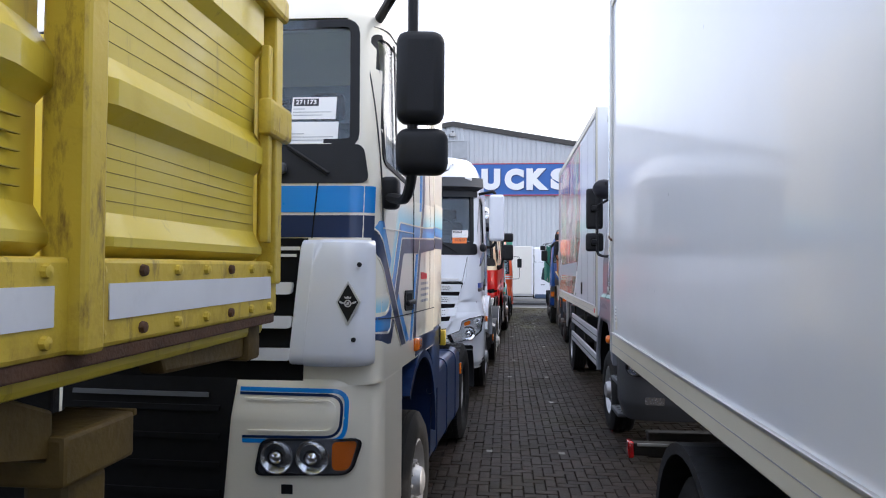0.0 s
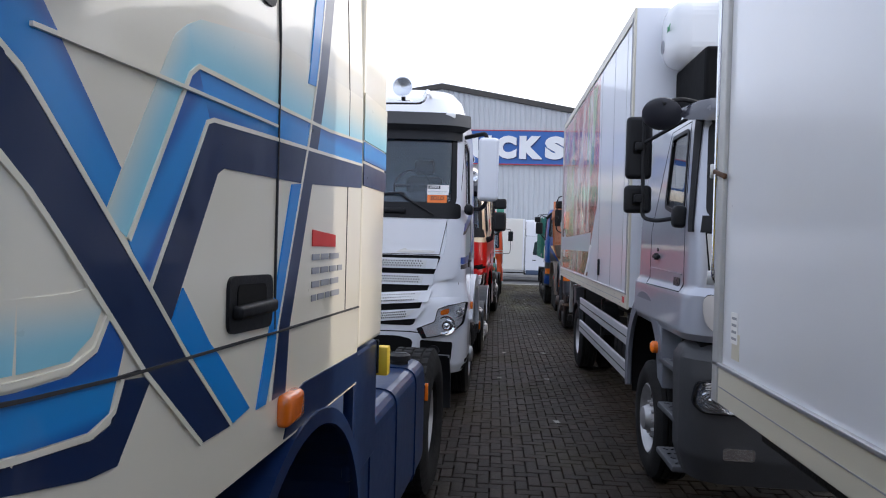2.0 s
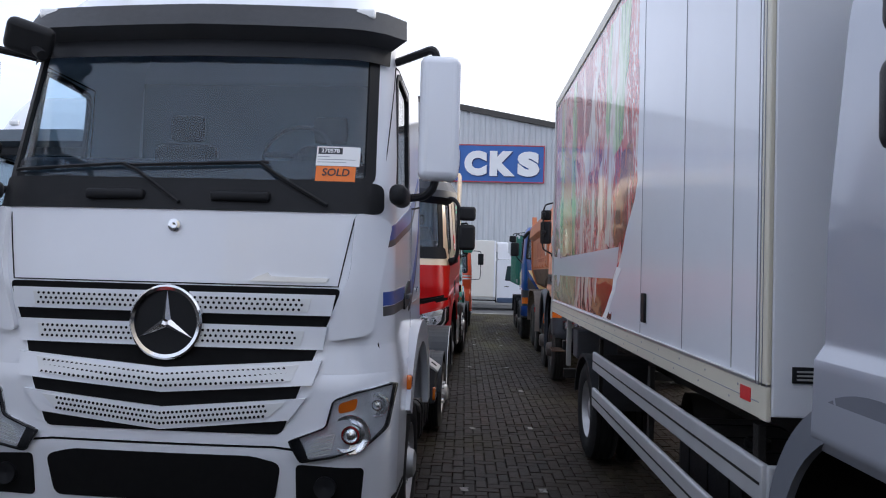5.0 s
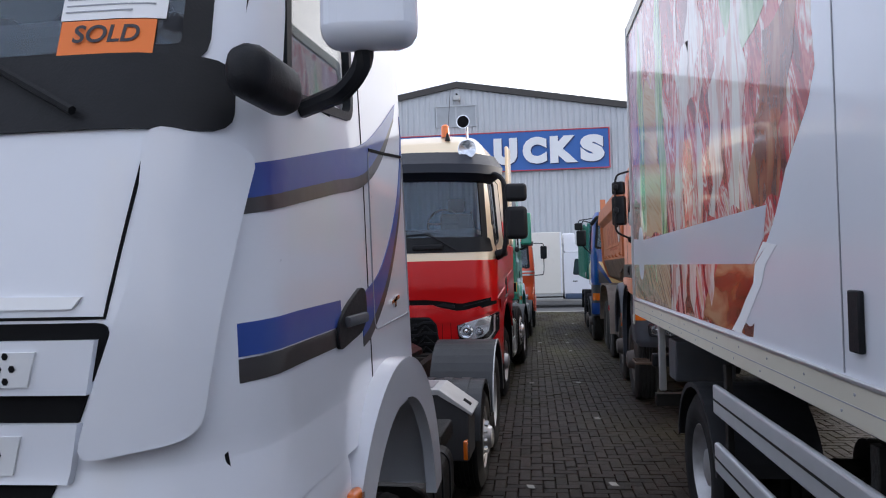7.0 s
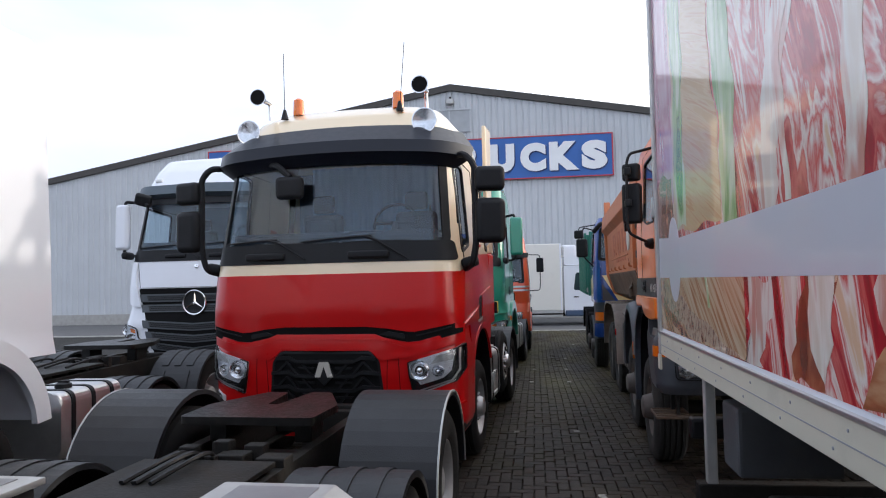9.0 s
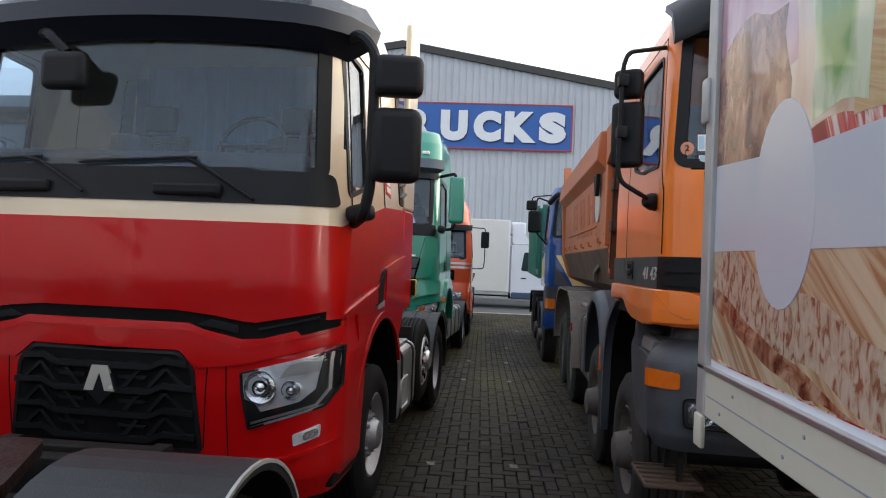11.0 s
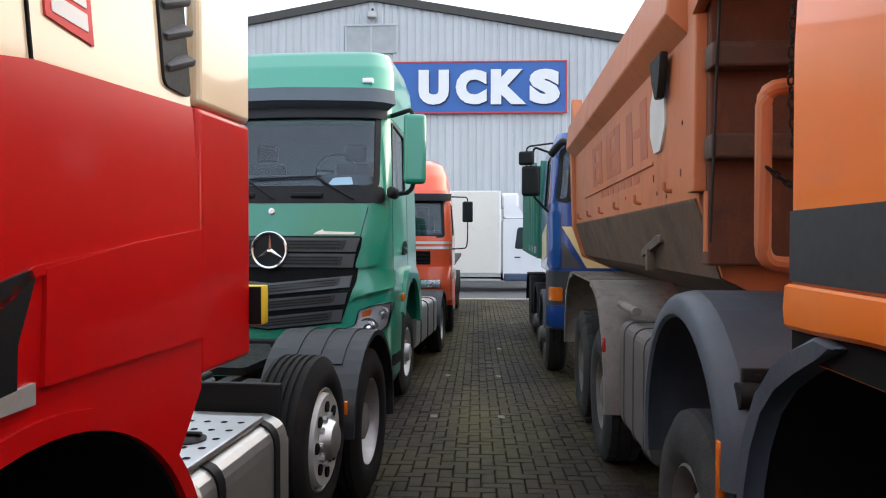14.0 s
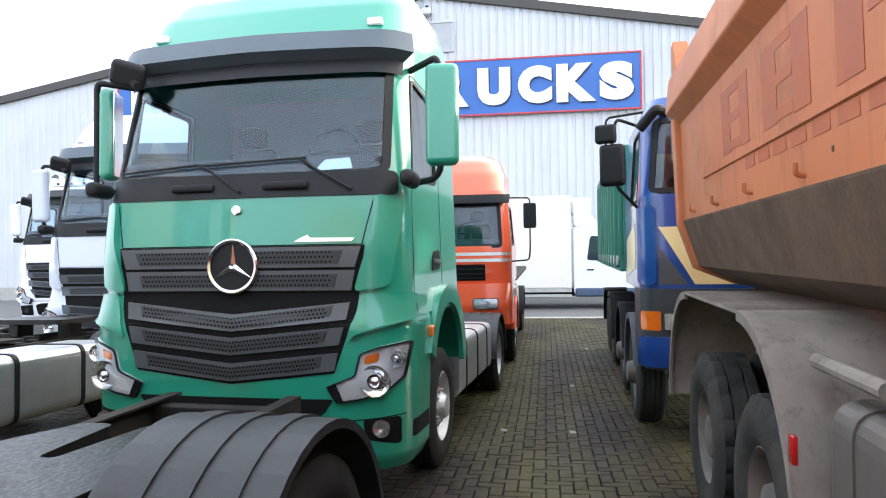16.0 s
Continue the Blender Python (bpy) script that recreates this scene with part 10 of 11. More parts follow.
def yellow_tipper():
    t = thing("yellow_tipper_truck", -2.35, -3.2, 0, 0, "battered yellow tipper truck with steel drop sides", "dump truck", "parked trucks")
    # local y: the tail of the body lies at 4.7, x of the side at 1.25
    ye = 4.72
    xs = 1.25
    # rusty yellow, darkened further: the shade under the body is in the colour
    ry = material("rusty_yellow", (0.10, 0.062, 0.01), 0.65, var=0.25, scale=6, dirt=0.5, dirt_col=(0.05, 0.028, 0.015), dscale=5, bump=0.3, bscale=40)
    body = part("body_floor", bx(-1.22, 1.22, -1.0, ye - 0.05, 1.78, 1.9, bev=0.02), YELLOW, t, "yellow tipper body")
    bw = material("chipped_yellow", (0.56, 0.41, 0.035), 0.5, coat=0.1, dirt=0.36, dirt_col=(0.13, 0.06, 0.02), dscale=4.5, bump=0.2, bscale=30)
    streaks(bw, (0.10, 0.045, 0.018), 0.75, (4, 4, 1.2), 4.0, 0.56, 0.7)
    for s in (1, -1):
        # pressed side panel between posts: three swellings
        def prof(dx):
            return [(s * (xs - 0.05), 2.06), (s * (xs + 0.0), 2.10), (s * (xs + 0.0), 2.12), (s * (xs - 0.035), 2.18), (s * (xs - 0.035), 2.40), (s * (xs + 0.005), 2.44), (s * (xs + 0.005), 2.50), (s * (xs - 0.035), 2.56), (s * (xs - 0.035), 2.86), (s * (xs + 0.0), 2.9), (s * (xs + 0.0), 3.04), (s * (xs - 0.06), 3.06)]
        for y0, y1 in ((-0.9, 0.95), (1.05, 3.35), (3.45, 4.62)):
            pts = prof(0)
            bm = bmesh.new()
            n = 14
            rows = []
            for i in range(n + 1):
                y = y0 + (y1 - y0) * i / n
                ins = 0.04 * max(0, 1 - min(i, n - i) / 0.9) * s
                rows.append([bm.verts.new((p[0] - ins + 0.0012 * math.sin(7 * y + 3 * p[1]), y, p[1])) for p in pts])
            for a, b in zip(rows, rows[1:]):
                for k in range(len(pts) - 1):
                    bm.faces.new((a[k], a[k + 1], b[k + 1], b[k]))
            pn = part("side_panel", bm, YELLOW, body, "pressed steel drop side panel", 25)
            sm = pn.modifiers.new("thick", "SOLIDIFY")
            sm.thickness, sm.offset = 0.01, 0
            for z in (2.21, 2.245, 2.28, 2.315, 2.35, 2.6, 2.65, 2.7, 2.75, 2.8):
                a, c = sorted((s * (xs - 0.04), s * (xs - 0.0285)))
                part("press_line", bx(a, c, y0 + 0.1, y1 - 0.1, z - 0.0012, z + 0.0012, bev=0), material("dark_yellow", (0.36, 0.29, 0.07), 0.6), pn)
        for y in (1.0, 3.4):
            part("side_post", bx(*sorted((s * (xs - 0.06), s * (xs + 0.05))), y - 0.05, y + 0.03, 1.86, 3.1, bev=0.012), bw, body, "rusty-edged upright post")
        # end post with hinges
        part("end_post", bx(*sorted((s * (xs - 0.05), s * (xs + 0.03))), ye - 0.1, ye - 0.02, 1.98, 3.05, bev=0.01), bw, body)
        part("end_flange", bx(*sorted((s * (xs - 0.0), s * (xs + 0.035))), ye - 0.2, ye - 0.16, 2.14, 2.9, bev=0.006), bw, body)
        for z in (2.62,):
            h = part("hinge_plate", bx(*sorted((s * (xs + 0.0), s * (xs + 0.06))), ye - 0.24, ye + 0.02, z - 0.07, z + 0.07, bev=0.02), bw, body, "yellow corner hinge")
            part("hinge_pin", moved(bmesh_cyl(0.03, 0.1), pose(s * (xs - 0.02), ye + 0.05, z - 0.0, 0, 90, 0)), bw, h)
        part("latch", bx(*sorted((s * (xs - 0.12), s * (xs - 0.02))), ye - 0.02, ye + 0.07, 2.38, 2.48, bev=0.015), bw, body)
        # top coping
        part("coping", bx(*sorted((s * (xs - 0.09), s * (xs + 0.05))), -1.0, ye, 3.04, 3.14, bev=0.02), bw, body, "chipped top rail")
        # sill with tape and bolts
        sill = part("sill", bx(*sorted((s * (xs - 0.08), s * (xs + 0.012))), -1.0, ye - 0.02, 1.86, 2.07, bev=0.012), bw, body, "sill with bolts along it")
        for y0, y1 in ((-0.8, 0.9), (1.1, 3.3), (3.5, 4.62)):
            part("reflective_tape", bx(*sorted((s * (xs + 0.012), s * (xs + 0.0155))), y0, y1, 1.925, 2.01, bev=0), material("grey_white_tape", (0.66, 0.68, 0.72), 0.4, dirt=0.1), sill)
        for k in range(30):
            y = -0.9 + 5.5 * k / 29
            for z in (1.895, 2.04):
                bo = bmesh.new()
                lathe(bo, [(0.0, 0.016), (0.012, 0.014), (0.016, 0.0001)], 8, "x", (0, 0, 0))
                part("bolt", moved(bo, pose(s * (xs + 0.012), y, z, 0, 0, 0 if s > 0 else 180)), RUST if k % 3 == 0 else bw, sill)
        part("sill_edge", bx(*sorted((s * (xs - 0.06), s * (xs + 0.006))), -1.0, ye - 0.03, 1.825, 1.862, bev=0.006), RUST, sill, "rusty lower edge")
        part("under_beam", prism(bmesh.new(), [(-1.0, 1.86), (ye - 0.12, 1.86), (ye - 0.14, 1.75), (3.8, 1.76), (-1.0, 1.80)], "x", s * 1.0, s * 1.12, bev=0.01), RUST, t)
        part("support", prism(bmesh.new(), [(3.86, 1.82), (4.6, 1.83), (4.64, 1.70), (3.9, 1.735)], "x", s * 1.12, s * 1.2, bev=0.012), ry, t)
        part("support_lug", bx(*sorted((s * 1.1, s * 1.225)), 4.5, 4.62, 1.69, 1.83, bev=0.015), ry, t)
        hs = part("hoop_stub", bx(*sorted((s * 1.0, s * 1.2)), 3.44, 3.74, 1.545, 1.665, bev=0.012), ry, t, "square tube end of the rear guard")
        for q in (1.045, 1.15):
            part("tube_mouth", bx(*sorted((s * (q - 0.035), s * (q + 0.035))), 3.738, 3.744, 1.562, 1.65, bev=0), DARK, hs)
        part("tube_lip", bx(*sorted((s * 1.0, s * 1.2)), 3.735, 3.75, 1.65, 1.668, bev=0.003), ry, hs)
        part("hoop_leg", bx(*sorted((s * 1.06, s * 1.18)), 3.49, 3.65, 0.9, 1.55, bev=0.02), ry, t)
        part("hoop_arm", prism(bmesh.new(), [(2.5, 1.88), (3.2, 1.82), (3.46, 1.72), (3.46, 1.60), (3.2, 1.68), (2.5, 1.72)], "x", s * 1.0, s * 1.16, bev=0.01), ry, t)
    part("tail_board", bx(-1.2, 1.2, ye - 0.05, ye - 0.01, 1.98, 3.02, bev=0.01), YELLOW, body)
    part("head_board", bx(-1.2, 1.2, -1.0, -0.94, 1.9, 3.1, bev=0.01), YELLOW, body)
    chassis(t, -2.0, 4.2, 1.2)
    for y in (-0.2, 1.2):
        axle(t, y, "rear_dirty", 0.53, 1.02)
    part("tail_beam", bx(-1.1, 1.1, 3.0, 3.15, 0.9, 1.1, bev=0.02), STEELD, t)
    # added black sheet hides the pale tractor behind and stands in for shade
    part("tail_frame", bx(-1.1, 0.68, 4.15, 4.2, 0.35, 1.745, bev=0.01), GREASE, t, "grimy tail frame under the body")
    part("cab", bx(-1.2, 1.2, -3.4, -1.4, 0.7, 3.0, bev=0.15, seg=3), YELLOW, t)
    axle(t, -2.6, "front_dirty", 0.53, 1.02)
    return t


def bmesh_cyl(r, h, n=12):
    return lathe(bmesh.new(), [(-h / 2, r), (h / 2, r)], n, "z")


def van():
    """White box van parked crosswise, nose to +x."""
    t = thing("box_van", -3.2, 41.2, 0, 0, "white box van with a low cab parked before the hall", "van", "parked vans")
    b = part("box_body", bx(0, 4.3, 0, 2.1, 0.62, 3.3, bev=0.03, seg=3), paint("van_box_white", (0.74, 0.72, 0.66), dirt=0.1), t, "white box body")
    part("box_skirt", bx(0.0, 4.3, 0.02, 2.08, 0.5, 0.62, bev=0.01), ALU_D, b)
    for x in (0.03, 4.22):
        part("corner_trim", bx(x, x + 0.06, -0.008, 0.02, 0.62, 3.3, bev=0.004), WHITE, b)
    part("under_rail", bx(-0.1, 4.3, 0.05, 0.15, 0.36, 0.44, bev=0.01), ALU_D, b)
    side = rpoly([(4.38, 0.4), (6.5, 0.4), (6.62, 0.7), (6.58, 1.0), (6.0, 1.28), (5.45, 2.2), (5.0, 2.4), (4.38, 2.4)], 0.1)
    c = part("cab", prism(bmesh.new(), side, "y", 0.15, 1.95, bev=0.03), WHITE, t, "white van cab")
    win = rpoly([(4.75, 1.42), (5.75, 1.36), (5.36, 2.1), (4.85, 2.12)], 0.08)
    part("door_window", prism(bmesh.new(), win, "y", 0.143, 0.16), material("dark_window", (0.03, 0.04, 0.05), 0.05, coat=1.0), c)
    part("windscreen", prism(bmesh.new(), [(5.5, 2.14), (6.02, 1.32), (6.04, 1.33), (5.52, 2.15)], "y", 0.3, 1.8), MATS["dark_window"], c)
    part("bumper", bx(4.4, 6.66, 0.12, 1.98, 0.36, 0.62, bev=0.06, seg=3), material("van_trim_blue", (0.05, 0.08, 0.14), 0.5), c)
    part("door_handle", bx(4.75, 4.95, 0.135, 0.15, 1.12, 1.16, bev=0.005), BLACKP, c)
    part("mirror", bx(5.62, 5.82, -0.12, 0.12, 1.42, 1.72, bev=0.04, seg=3), BLACKP, c)
    d = part("wind_deflector", prism(bmesh.new(), rpoly([(4.4, 2.42), (5.15, 2.42), (4.75, 2.95), (4.4, 3.2)], 0.08), "y", 0.3, 1.8, bev=0.03), WHITE, c)
    part("fridge_unit", bx(4.32, 4.9, 0.4, 1.7, 2.75, 3.25, bev=0.08, seg=3), WHITE, b)
    for x in (1.2, 5.7):
        for s, y in ((1, 0.3), (-1, 1.8)):
            wl_ = share(WHEELS["small"], Matrix.Translation((x, y, 0.36)) @ pose(0, 0, 0, 0, 0, -90 * s) @ Matrix.Diagonal((0.8, 0.84, 0.84, 1)), t)
    part("axle_box", bx(0.4, 6.0, 0.6, 1.5, 0.35, 0.55, bev=0.03), STEELD, t)
    return t


# ---------------- the yard: ground and hall ----------------
def slab(name, x0, x1, y0, y1, z0, z1, mat, label, category, kind="structure"):
    ob = link_bm(name, bx(x0, x1, y0, y1, z0, z1, bev=0), mat)
    return tagged(ob, label, category, kind=kind)


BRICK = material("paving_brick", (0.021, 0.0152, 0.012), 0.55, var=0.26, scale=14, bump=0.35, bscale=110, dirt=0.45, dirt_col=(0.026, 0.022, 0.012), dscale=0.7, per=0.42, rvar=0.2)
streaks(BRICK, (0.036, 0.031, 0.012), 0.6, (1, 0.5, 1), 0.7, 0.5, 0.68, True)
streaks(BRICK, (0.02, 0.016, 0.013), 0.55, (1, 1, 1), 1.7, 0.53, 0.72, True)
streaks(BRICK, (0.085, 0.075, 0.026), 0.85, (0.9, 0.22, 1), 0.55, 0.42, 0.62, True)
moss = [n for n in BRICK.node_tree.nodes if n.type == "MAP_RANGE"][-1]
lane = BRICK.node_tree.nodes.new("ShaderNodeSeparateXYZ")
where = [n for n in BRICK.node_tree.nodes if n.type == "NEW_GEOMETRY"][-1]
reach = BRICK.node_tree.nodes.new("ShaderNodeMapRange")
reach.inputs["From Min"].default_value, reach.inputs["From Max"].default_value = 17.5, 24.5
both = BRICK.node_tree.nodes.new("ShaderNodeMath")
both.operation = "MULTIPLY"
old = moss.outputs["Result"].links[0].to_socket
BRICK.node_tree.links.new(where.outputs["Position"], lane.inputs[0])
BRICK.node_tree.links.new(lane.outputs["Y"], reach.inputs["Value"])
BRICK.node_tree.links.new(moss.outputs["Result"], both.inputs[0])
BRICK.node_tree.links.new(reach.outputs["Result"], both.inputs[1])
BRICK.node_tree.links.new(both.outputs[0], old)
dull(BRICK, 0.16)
JOINT = material("sandy_joint", (0.010, 0.009, 0.007), 0.85, var=0.3, scale=5, bump=0.5, bscale=60, dirt=0.3, dirt_col=(0.026, 0.032, 0.012))
ASPH = material("asphalt", (0.11, 0.11, 0.112), 0.75, var=0.12, scale=3, bump=0.3, bscale=180)
CONC = material("concrete_kerb", (0.36, 0.35, 0.33), 0.75, var=0.12, scale=5, bump=0.25, bscale=90, dirt=0.2)
WMARK = material("worn_white_mark", (0.36, 0.35, 0.32), 0.7, var=0.1, scale=20, dirt=0.3, dscale=20)
CLAD = material("cladding_grey", (0.52, 0.54, 0.56), 0.42, 0.1, var=0.05, scale=0.8, dirt=0.08, dscale=0.4)
ROOFD = material("roof_edge", (0.06, 0.055, 0.05), 0.6, var=0.1)

ground = tagged(link_bm("ground", prism(bmesh.new(), [(-400, -0.8), (-400, -0.035), (21.5, -0.035), (28.5, -0.315), (400, -0.315), (400, -0.8)], "x", -400, 400), JOINT), "sandy joints under the brick yard", "ground", kind="structure")


def herringbone(x0, x1, y0, y1, bw=0.105, gap=0.006):
    """Centres and directions of bricks two long and one wide in a right-angled zigzag."""
    out = []
    for i in range(int(x0 / bw) - 2, int(x1 / bw) + 3):
        for j in range(int(y0 / bw) - 2, int(y1 / bw) + 3):
            k = (i - j) % 4
            if k == 0:
                cx, cy, lie = (i + 1) * bw, (j + 0.5) * bw, 0
            elif k == 3:
                cx, cy, lie = (i + 0.5) * bw, (j + 1) * bw, 1
            else:
                continue
            if x0 <= cx <= x1 and y0 <= cy <= y1:
                out.append((cx, cy, lie))
    return out


def brick_data(name, lie, bw=0.105, gap=0.007):
    bm = bmesh.new()
    a, b = (2 * bw - gap) / 2, (bw - gap) / 2
    if lie:
        a, b = b, a
    c = 0.006
    lo = [bm.verts.new((sx * a, sy * b, -0.03)) for sx, sy in ((-1, -1), (1, -1), (1, 1), (-1, 1))]
    mid = [bm.verts.new((sx * a, sy * b, -c)) for sx, sy in ((-1, -1), (1, -1), (1, 1), (-1, 1))]
    up = [bm.verts.new((sx * (a - c), sy * (b - c), 0)) for sx, sy in ((-1, -1), (1, -1), (1, 1), (-1, 1))]
    for q, s in ((lo, mid), (mid, up)):
        for k in range(4):
            bm.faces.new((q[k], q[(k + 1) % 4], s[(k + 1) % 4], s[k]))
    bm.faces.new(up)
    me = bpy.data.meshes.new(name)
    bm.to_mesh(me)
    bm.free()
    me.materials.append(BRICK)
    return me


def paving():
    rnd = random.Random(7)
    road = tagged(new("pavement"), "weathered brown brick paving laid in herringbone", "paving", kind="structure")
    cells = herringbone(-9.0, 6.0, -4.0, 38.6)
    near = [c for c in cells if -0.15 < c[0] < 1.35 and 20.6 < c[1] < 25.0][:300]
    chosen = set(near)
    v, f = [], []
    bw, gap, c = 0.105, 0.007, 0.006
    for cx, cy, lie in cells:
        if (cx, cy, lie) in chosen:
            continue
        a, b = (2 * bw - gap) / 2, (bw - gap) / 2
        if lie:
            a, b = b, a
        h = fall(cy)
        dz, tx, ty = h + rnd.gauss(0, 0.0018), rnd.gauss(0, 0.012), rnd.gauss(0, 0.012) - (0.04 if 21.5 < cy < 28.5 else 0)
        n = len(v)
        for k, (sx, sy) in enumerate(((-1, -1), (1, -1), (1, 1), (-1, 1))):
            v.append((cx + sx * a, cy + sy * b, h - 0.034))
        for sx, sy in ((-1, -1), (1, -1), (1, 1), (-1, 1)):
            v.append((cx + sx * a, cy + sy * b, -c + dz + tx * sx * a + ty * sy * b))
        for sx, sy in ((-1, -1), (1, -1), (1, 1), (-1, 1)):
            v.append((cx + sx * (a - c), cy + sy * (b - c), dz + tx * sx * a + ty * sy * b))
        for q, s in ((0, 4), (4, 8)):
            for k in range(4):
                f.append((n + q + k, n + q + (k + 1) % 4, n + s + (k + 1) % 4, n + s + k))
        f.append((n + 8, n + 9, n + 10, n + 11))
    me = bpy.data.meshes.new("bricks")
    me.from_pydata(v, [], f)
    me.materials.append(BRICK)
    field = new("brick_field", me)
    field.parent = road
    field["kind"] = "stuff"
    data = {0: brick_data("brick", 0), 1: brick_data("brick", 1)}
    for cx, cy, lie in near:
        o = new("brick", data[lie])
        o.parent = road
        o.matrix_basis = pose(cx, cy, fall(cy) + rnd.gauss(0, 0.0018), rnd.gauss(0, 0.7) - (2.29 if 21.5 < cy < 28.5 else 0), rnd.gauss(0, 0.7), 0)
    for x, y in ((0.16, 23.85), (0.85, 23.86), (0.90, 26.37), (0.2, 26.4), (0.79, 16.73), (0.59, 11.84), (-0.1, 11.8), (0.52, 9.42), (-0.344, 6.55), (0.45, 6.54), (1.4, 32.8), (0.0, 19.2), (0.72, 19.25), (0.7, 14.2), (0.0, 14.1), (1.0, 29.2)):
        bm = bmesh.new()
        prism(bm, [(x - 0.03 + 0.012 * math.cos(3 * k + x) + (0.06 if 2 <= k < 5 else 0), y - 0.05 + (0.1 if 1 <= k < 4 else 0) + 0.008 * math.sin(5 * k + y)) for k in range(6)], "z", fall(y + 0.05) + 0.002, fall(y - 0.05) + 0.005)
        part("paint_dab", bm, WMARK, road)
    return road


def hall():
    yb, zr, xr, slope = 46.8, 12.0, -3.9, 0.176
    h = thing("warehouse_hall", 0, 0, 0, 0, "large hall clad in pale grey ribbed metal sheet", "building", kind="")
    xl, xrt = -40.0, 30.0

    def top(x):
        return zr - slope * abs(x - xr)
    bm = bmesh.new()
    # ribbed sheet: a trapezoid wave along x
    pitch = 0.33
    xs, x, k = [], xl, 0
    while x < xrt:
        for d, o in ((0.0, 0.0), (0.19, 0.0), (0.22, 0.035), (0.30, 0.035)):
            xs.append((x + d, yb + o))
        x += pitch
    low = [bm.verts.new((a, b, -0.3)) for a, b in xs]
    up = [bm.verts.new((a, b, top(a))) for a, b in xs]
    for i in range(len(xs) - 1):
        bm.faces.new((low[i], low[i + 1], up[i + 1], up[i]))
    part("gable_wall", bm, CLAD, h, "pale grey ribbed metal wall", 20)
    bm = bmesh.new()
    prism(bm, [(xl, -0.3), (xrt, -0.3), (xrt, top(xrt) - 0.1), (xr, zr - 0.1), (xl, top(xl) - 0.1)], "y", yb + 0.1, yb + 0.35)
    part("wall_core", bm, CLAD, h)
    for a, b in ((xl, xr), (xr, xrt)):
        bm = bmesh.new()
        prism(bm, [(a, top(a) - 0.22), (b, top(b) - 0.22), (b, top(b) + 0.12), (a, top(a) + 0.12)], "y", yb - 0.14, yb + 0.2)
        part("verge", bm, ROOFD, h, "dark roof verge")
        bm = bmesh.new()
        prism(bm, [(a, top(a)), (b, top(b)), (b, top(b) + 0.15), (a, top(a) + 0.15)], "y", yb + 0.2, yb + 40)
        part("roof", bm, ROOFD, h)
    part("plinth", bx(xl, xrt, yb - 0.06, yb - 0.01, -0.28, 0.3, bev=0.01), CONC, h)
    # louvre panel under the ridge and a floodlight
    lp = part("louvre_panel", bx(-5.1, -2.85, yb - 0.06, yb - 0.01, 9.55, 10.75, bev=0.01), material("panel_grey", (0.40, 0.42, 0.44), 0.5), h)
    for x in (-5.1, -4.0, -2.9):
        part("panel_frame", bx(x, x + 0.06, yb - 0.09, yb - 0.055, 9.55, 10.75, bev=0.004), CLAD, lp)
    part("panel_head", bx(-5.15, -2.8, yb - 0.1, yb - 0.055, 10.72, 10.8, bev=0.004), CLAD, lp)
    fl = part("floodlight", bx(-4.1, -3.7, yb - 0.35, yb - 0.1, 11.0, 11.3, bev=0.06, seg=3), ALU_D, h)
    part("flood_bracket", bx(-3.95, -3.85, yb - 0.12, yb, 11.2, 11.45, bev=0.01), STEELD, fl)
    return h


def hall_sign():
    s = thing("hall_sign", 0, 46.62, 0, 0, "long blue sign with heavy white capitals and a red edge", "sign")
    x0, x1, z0, z1 = -17.3, 4.35, 6.98, 9.08
    blue = material("sign_blue", (0.035, 0.13, 0.42), 0.45, var=0.06, scale=1)
    part("sign_board", bx(x0, x1, 0.0, 0.06, z0, z1, bev=0.005), blue, s, "blue sign board")
    red = material("sign_red", (0.5, 0.05, 0.06), 0.5)
    for a in ((x0, x1, z1, z1 + 0.06), (x0, x1, z0 - 0.06, z0), (x0 - 0.06, x0, z0 - 0.06, z1 + 0.06), (x1, x1 + 0.06, z0 - 0.06, z1 + 0.06)):
        part("sign_edge", bx(a[0], a[1], -0.02, 0.06, a[2], a[3], bev=0.004), red, s)
    return s


def letters(s):
    """Each capital is placed on its own, heavy and slightly widened."""
    wht = material("sign_white", (0.82, 0.83, 0.84), 0.45, var=0.02)
    shd = material("sign_shadow", (0.015, 0.03, 0.12), 0.5)
    for ch, cx, wide in (("T", -4.52, 1.3), ("R", -2.9, 1.3), ("U", -1.25, 1.3), ("C", 0.35, 1.32), ("K", 1.93, 1.5), ("S", 3.46, 1.3)):
        for nm, mat, dx, dz, lift in (("letter_shadow", shd, 0.05, -0.05, 0.028), ("letter", wht, 0, 0, 0.06)):
            bm = text_bm(ch, 1.75, 0.135, 0.02)
            xs = [v.co.x for v in bm.verts]
            zs = [v.co.z for v in bm.verts]
            k = Matrix.Diagonal((wide / (max(xs) - min(xs)), 1, 1.48 / (max(zs) - min(zs)), 1))
            c = Vector(((max(xs) + min(xs)) / 2, 0, (max(zs) + min(zs)) / 2))
            moved(bm, Matrix.Translation((cx + dx, -lift, 8.03 + dz)) @ k @ Matrix.Translation(-c))
            part(nm, bm, mat, s)
    # first word: not lettered, plain bars
    for k in range(5):
        part("plain_bar", bx(-16.7 + 2.05 * k, -15.3 + 2.05 * k, -0.06, -0.01, 7.3, 8.76, bev=0.01), wht, s)


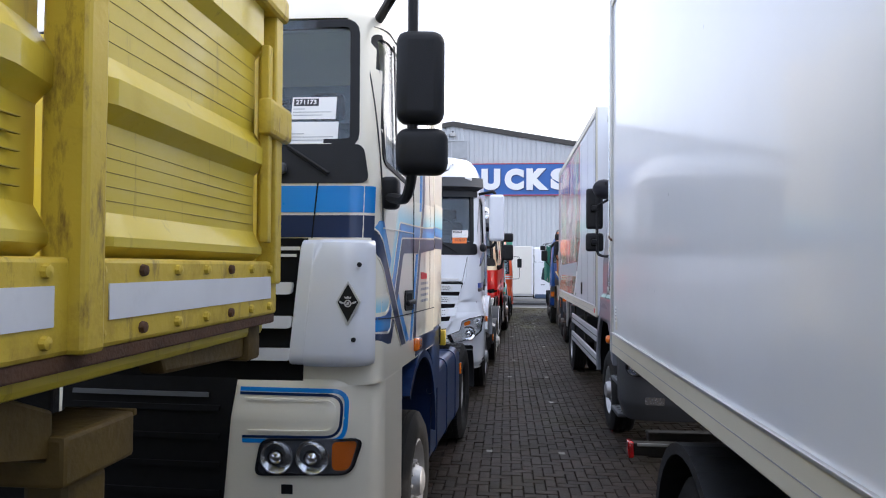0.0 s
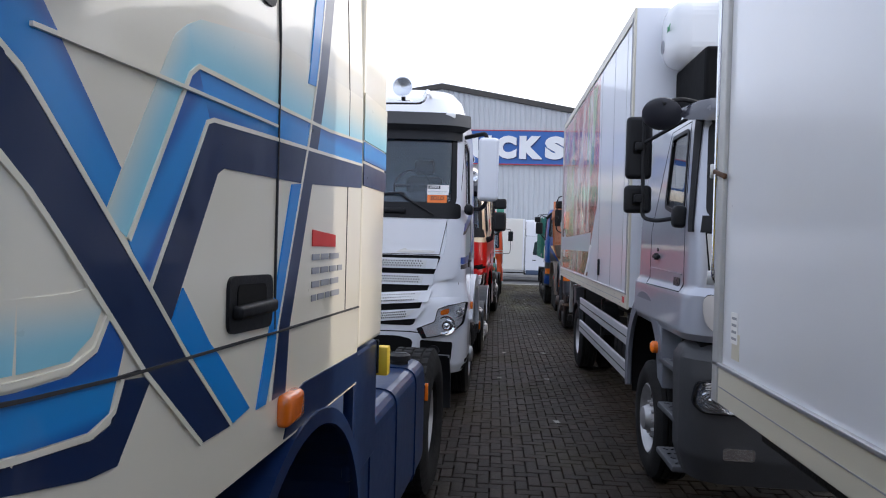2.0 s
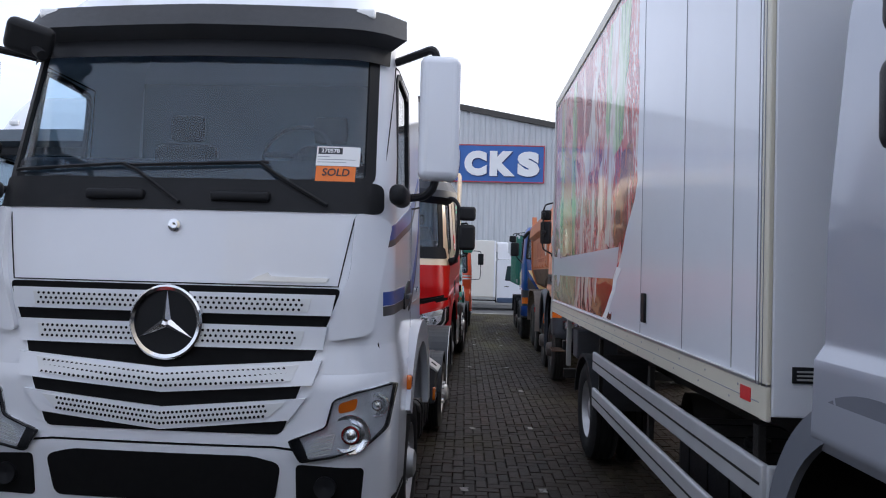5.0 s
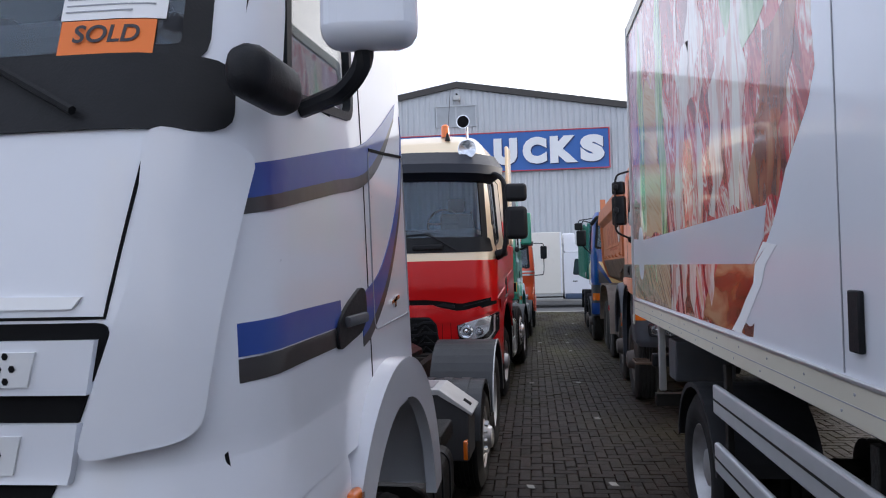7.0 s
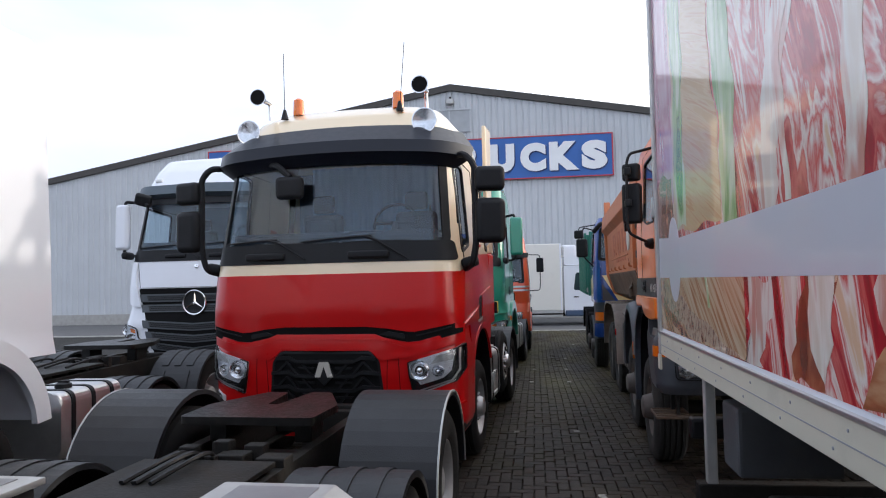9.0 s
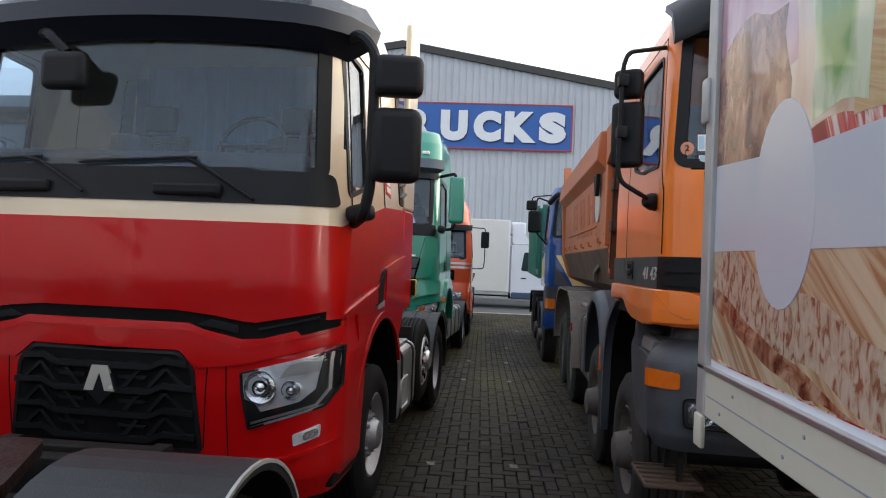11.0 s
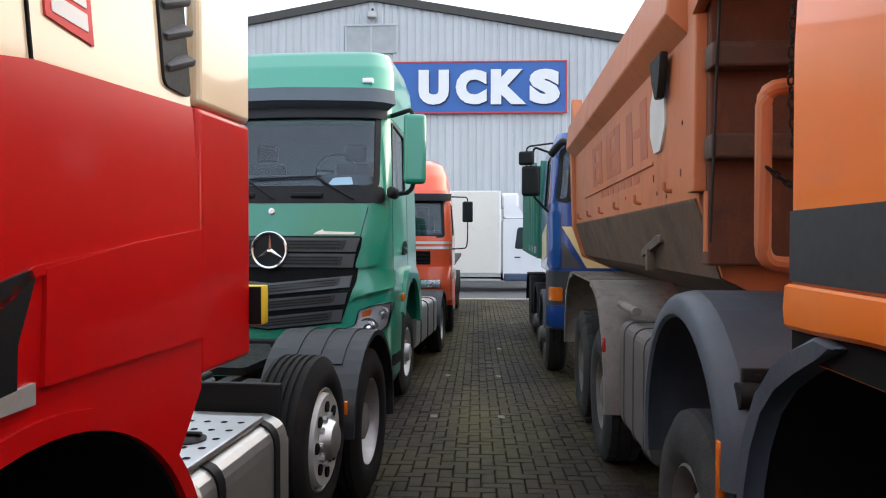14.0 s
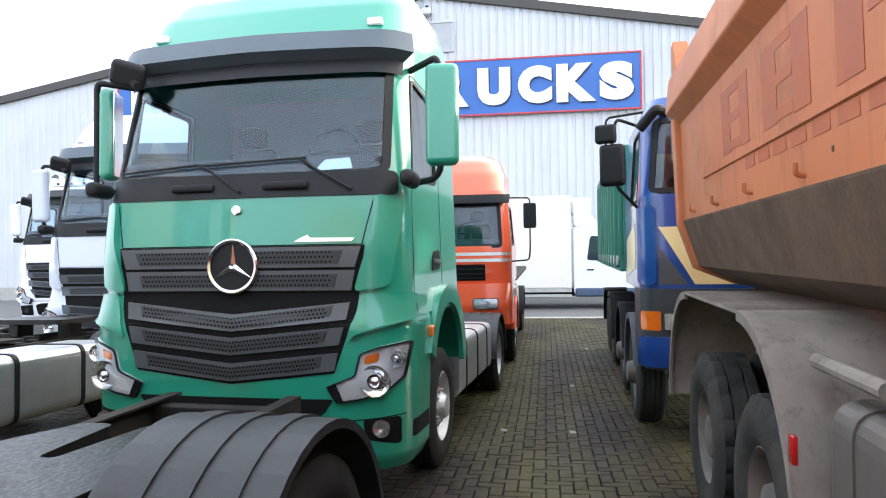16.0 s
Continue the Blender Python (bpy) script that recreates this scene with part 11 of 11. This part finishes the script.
hall()
letters(hall_sign())
slab("road", -60, 60, 38.95, 46.74, -0.58, -0.28, ASPH, "grey asphalt strip before the hall", "road")
kerb = thing("kerb", 0, 0, 0, 0, "low concrete kerb along the brick yard", "kerb", kind="structure")
kb = bx(-0.497, 0.497, 38.64, 38.94, -0.58, -0.276, bev=0.008)
first = part("kerb_stone", kb, CONC, kerb)
for i in range(-30, 30):
    if i:
        share(first, Matrix.Translation((i * 1.0, 0, 0)), kerb)

# ---------------- trucks ----------------
striped_tractor("ivory_tractor", -2.10, 2.35, "ivory tractor unit with blue and navy striped livery", rz=-3.0)
PERF = material("white_perforated", (0.7, 0.71, 0.72), 0.4)
wt, wsk, wbody = star_tractor("white_tractor", -1.77, 9.42, "white tractor unit with four roof lamps and blue side stripes", WHITE, WHITE, PERF, lamps=True, stripes=True, rz=-2.0, back=1.88, length=7.1)
sticker(wbody, wsk, 0.88, 2.56, 0.245, 0.115, "270578")
o = part("sold_sheet", wsk.patch([(0.762, 2.40), (0.985, 2.40), (0.985, 2.5), (0.762, 2.5)], "front", -0.004, 0.0015), PAPERO, wbody, "orange paper sheet marked sold")
part("sold_word", moved(text_bm("SOLD", 0.062, 0.001, 0.0005, 0.15), Matrix.Translation(wsk.front(0.874, 2.462, -0.002)) @ pose(0, 0, 0, -14, 0, 8)), INK, o)
lamp_tractor("red_tractor", -1.69, 16.92, "red and cream tractor unit with roof lamps and beacons", rz=-4.5)
GBAR = material("charcoal_grille", (0.05, 0.058, 0.068), 0.42, var=0.08, coat=0.2)
GINL = material("charcoal_mesh", (0.018, 0.02, 0.024), 0.55)
gt, gsk, gbody = star_tractor("green_tractor", -1.53, 23.72, "sea-green tractor unit with a charcoal grille and high roof", GREEN, GBAR, GINL, dz=-0.035, giga=True, deep=True, six=False, rz=-3.5, back=2.1)
stand(gt, -0.096, -2.0)
part("dash_paper", gsk.patch(rpoly([(0.55, 2.385), (0.83, 2.385), (0.8, 2.475), (0.62, 2.465)], 0.01), "front", -0.03, 0.003), PAPER, gbody)
stand(small_tractor(), -0.28, 0, 0.26)
fridge_truck()
box1()
stand(orange_dump(), 0.012, -0.5)
stand(blue_tipper(), -0.225, -0.4, 0.2)
yellow_tipper()
white_van = van()
white_van.matrix_world = Matrix.Translation((0, 0, -0.28)) @ white_van.matrix_world @ Matrix.Scale(1.08, 4)
# the next row
striped_tractor("white_tractor", -5.05, 8.2, "plain white tractor unit with a grey lower cab", livery=False, mat=WHITE)
star_tractor("white_tractor", -4.9, 13.6, "white tractor unit with a charcoal grille", WHITE, GBAR, GINL, giga=True)
stand(star_tractor("white_tractor", -4.9, 20.6, "white tractor unit with a charcoal grille and aluminium tanks", WHITE, GBAR, GINL, giga=True, six=False, length=6.9)[0], 0.03, -2.2)
stand(star_tractor("white_tractor", -4.9, 27.6, "pale lilac-white tractor unit with a charcoal grille", paint("pale_lilac_paint", (0.52, 0.55, 0.63)), GBAR, GINL, giga=True)[0], -0.28)
stand(star_tractor("white_tractor", -10.15, 33.4, "white tractor unit with roof lamps", WHITE, GBAR, GINL, lamps=True)[0], -0.28)
paving()
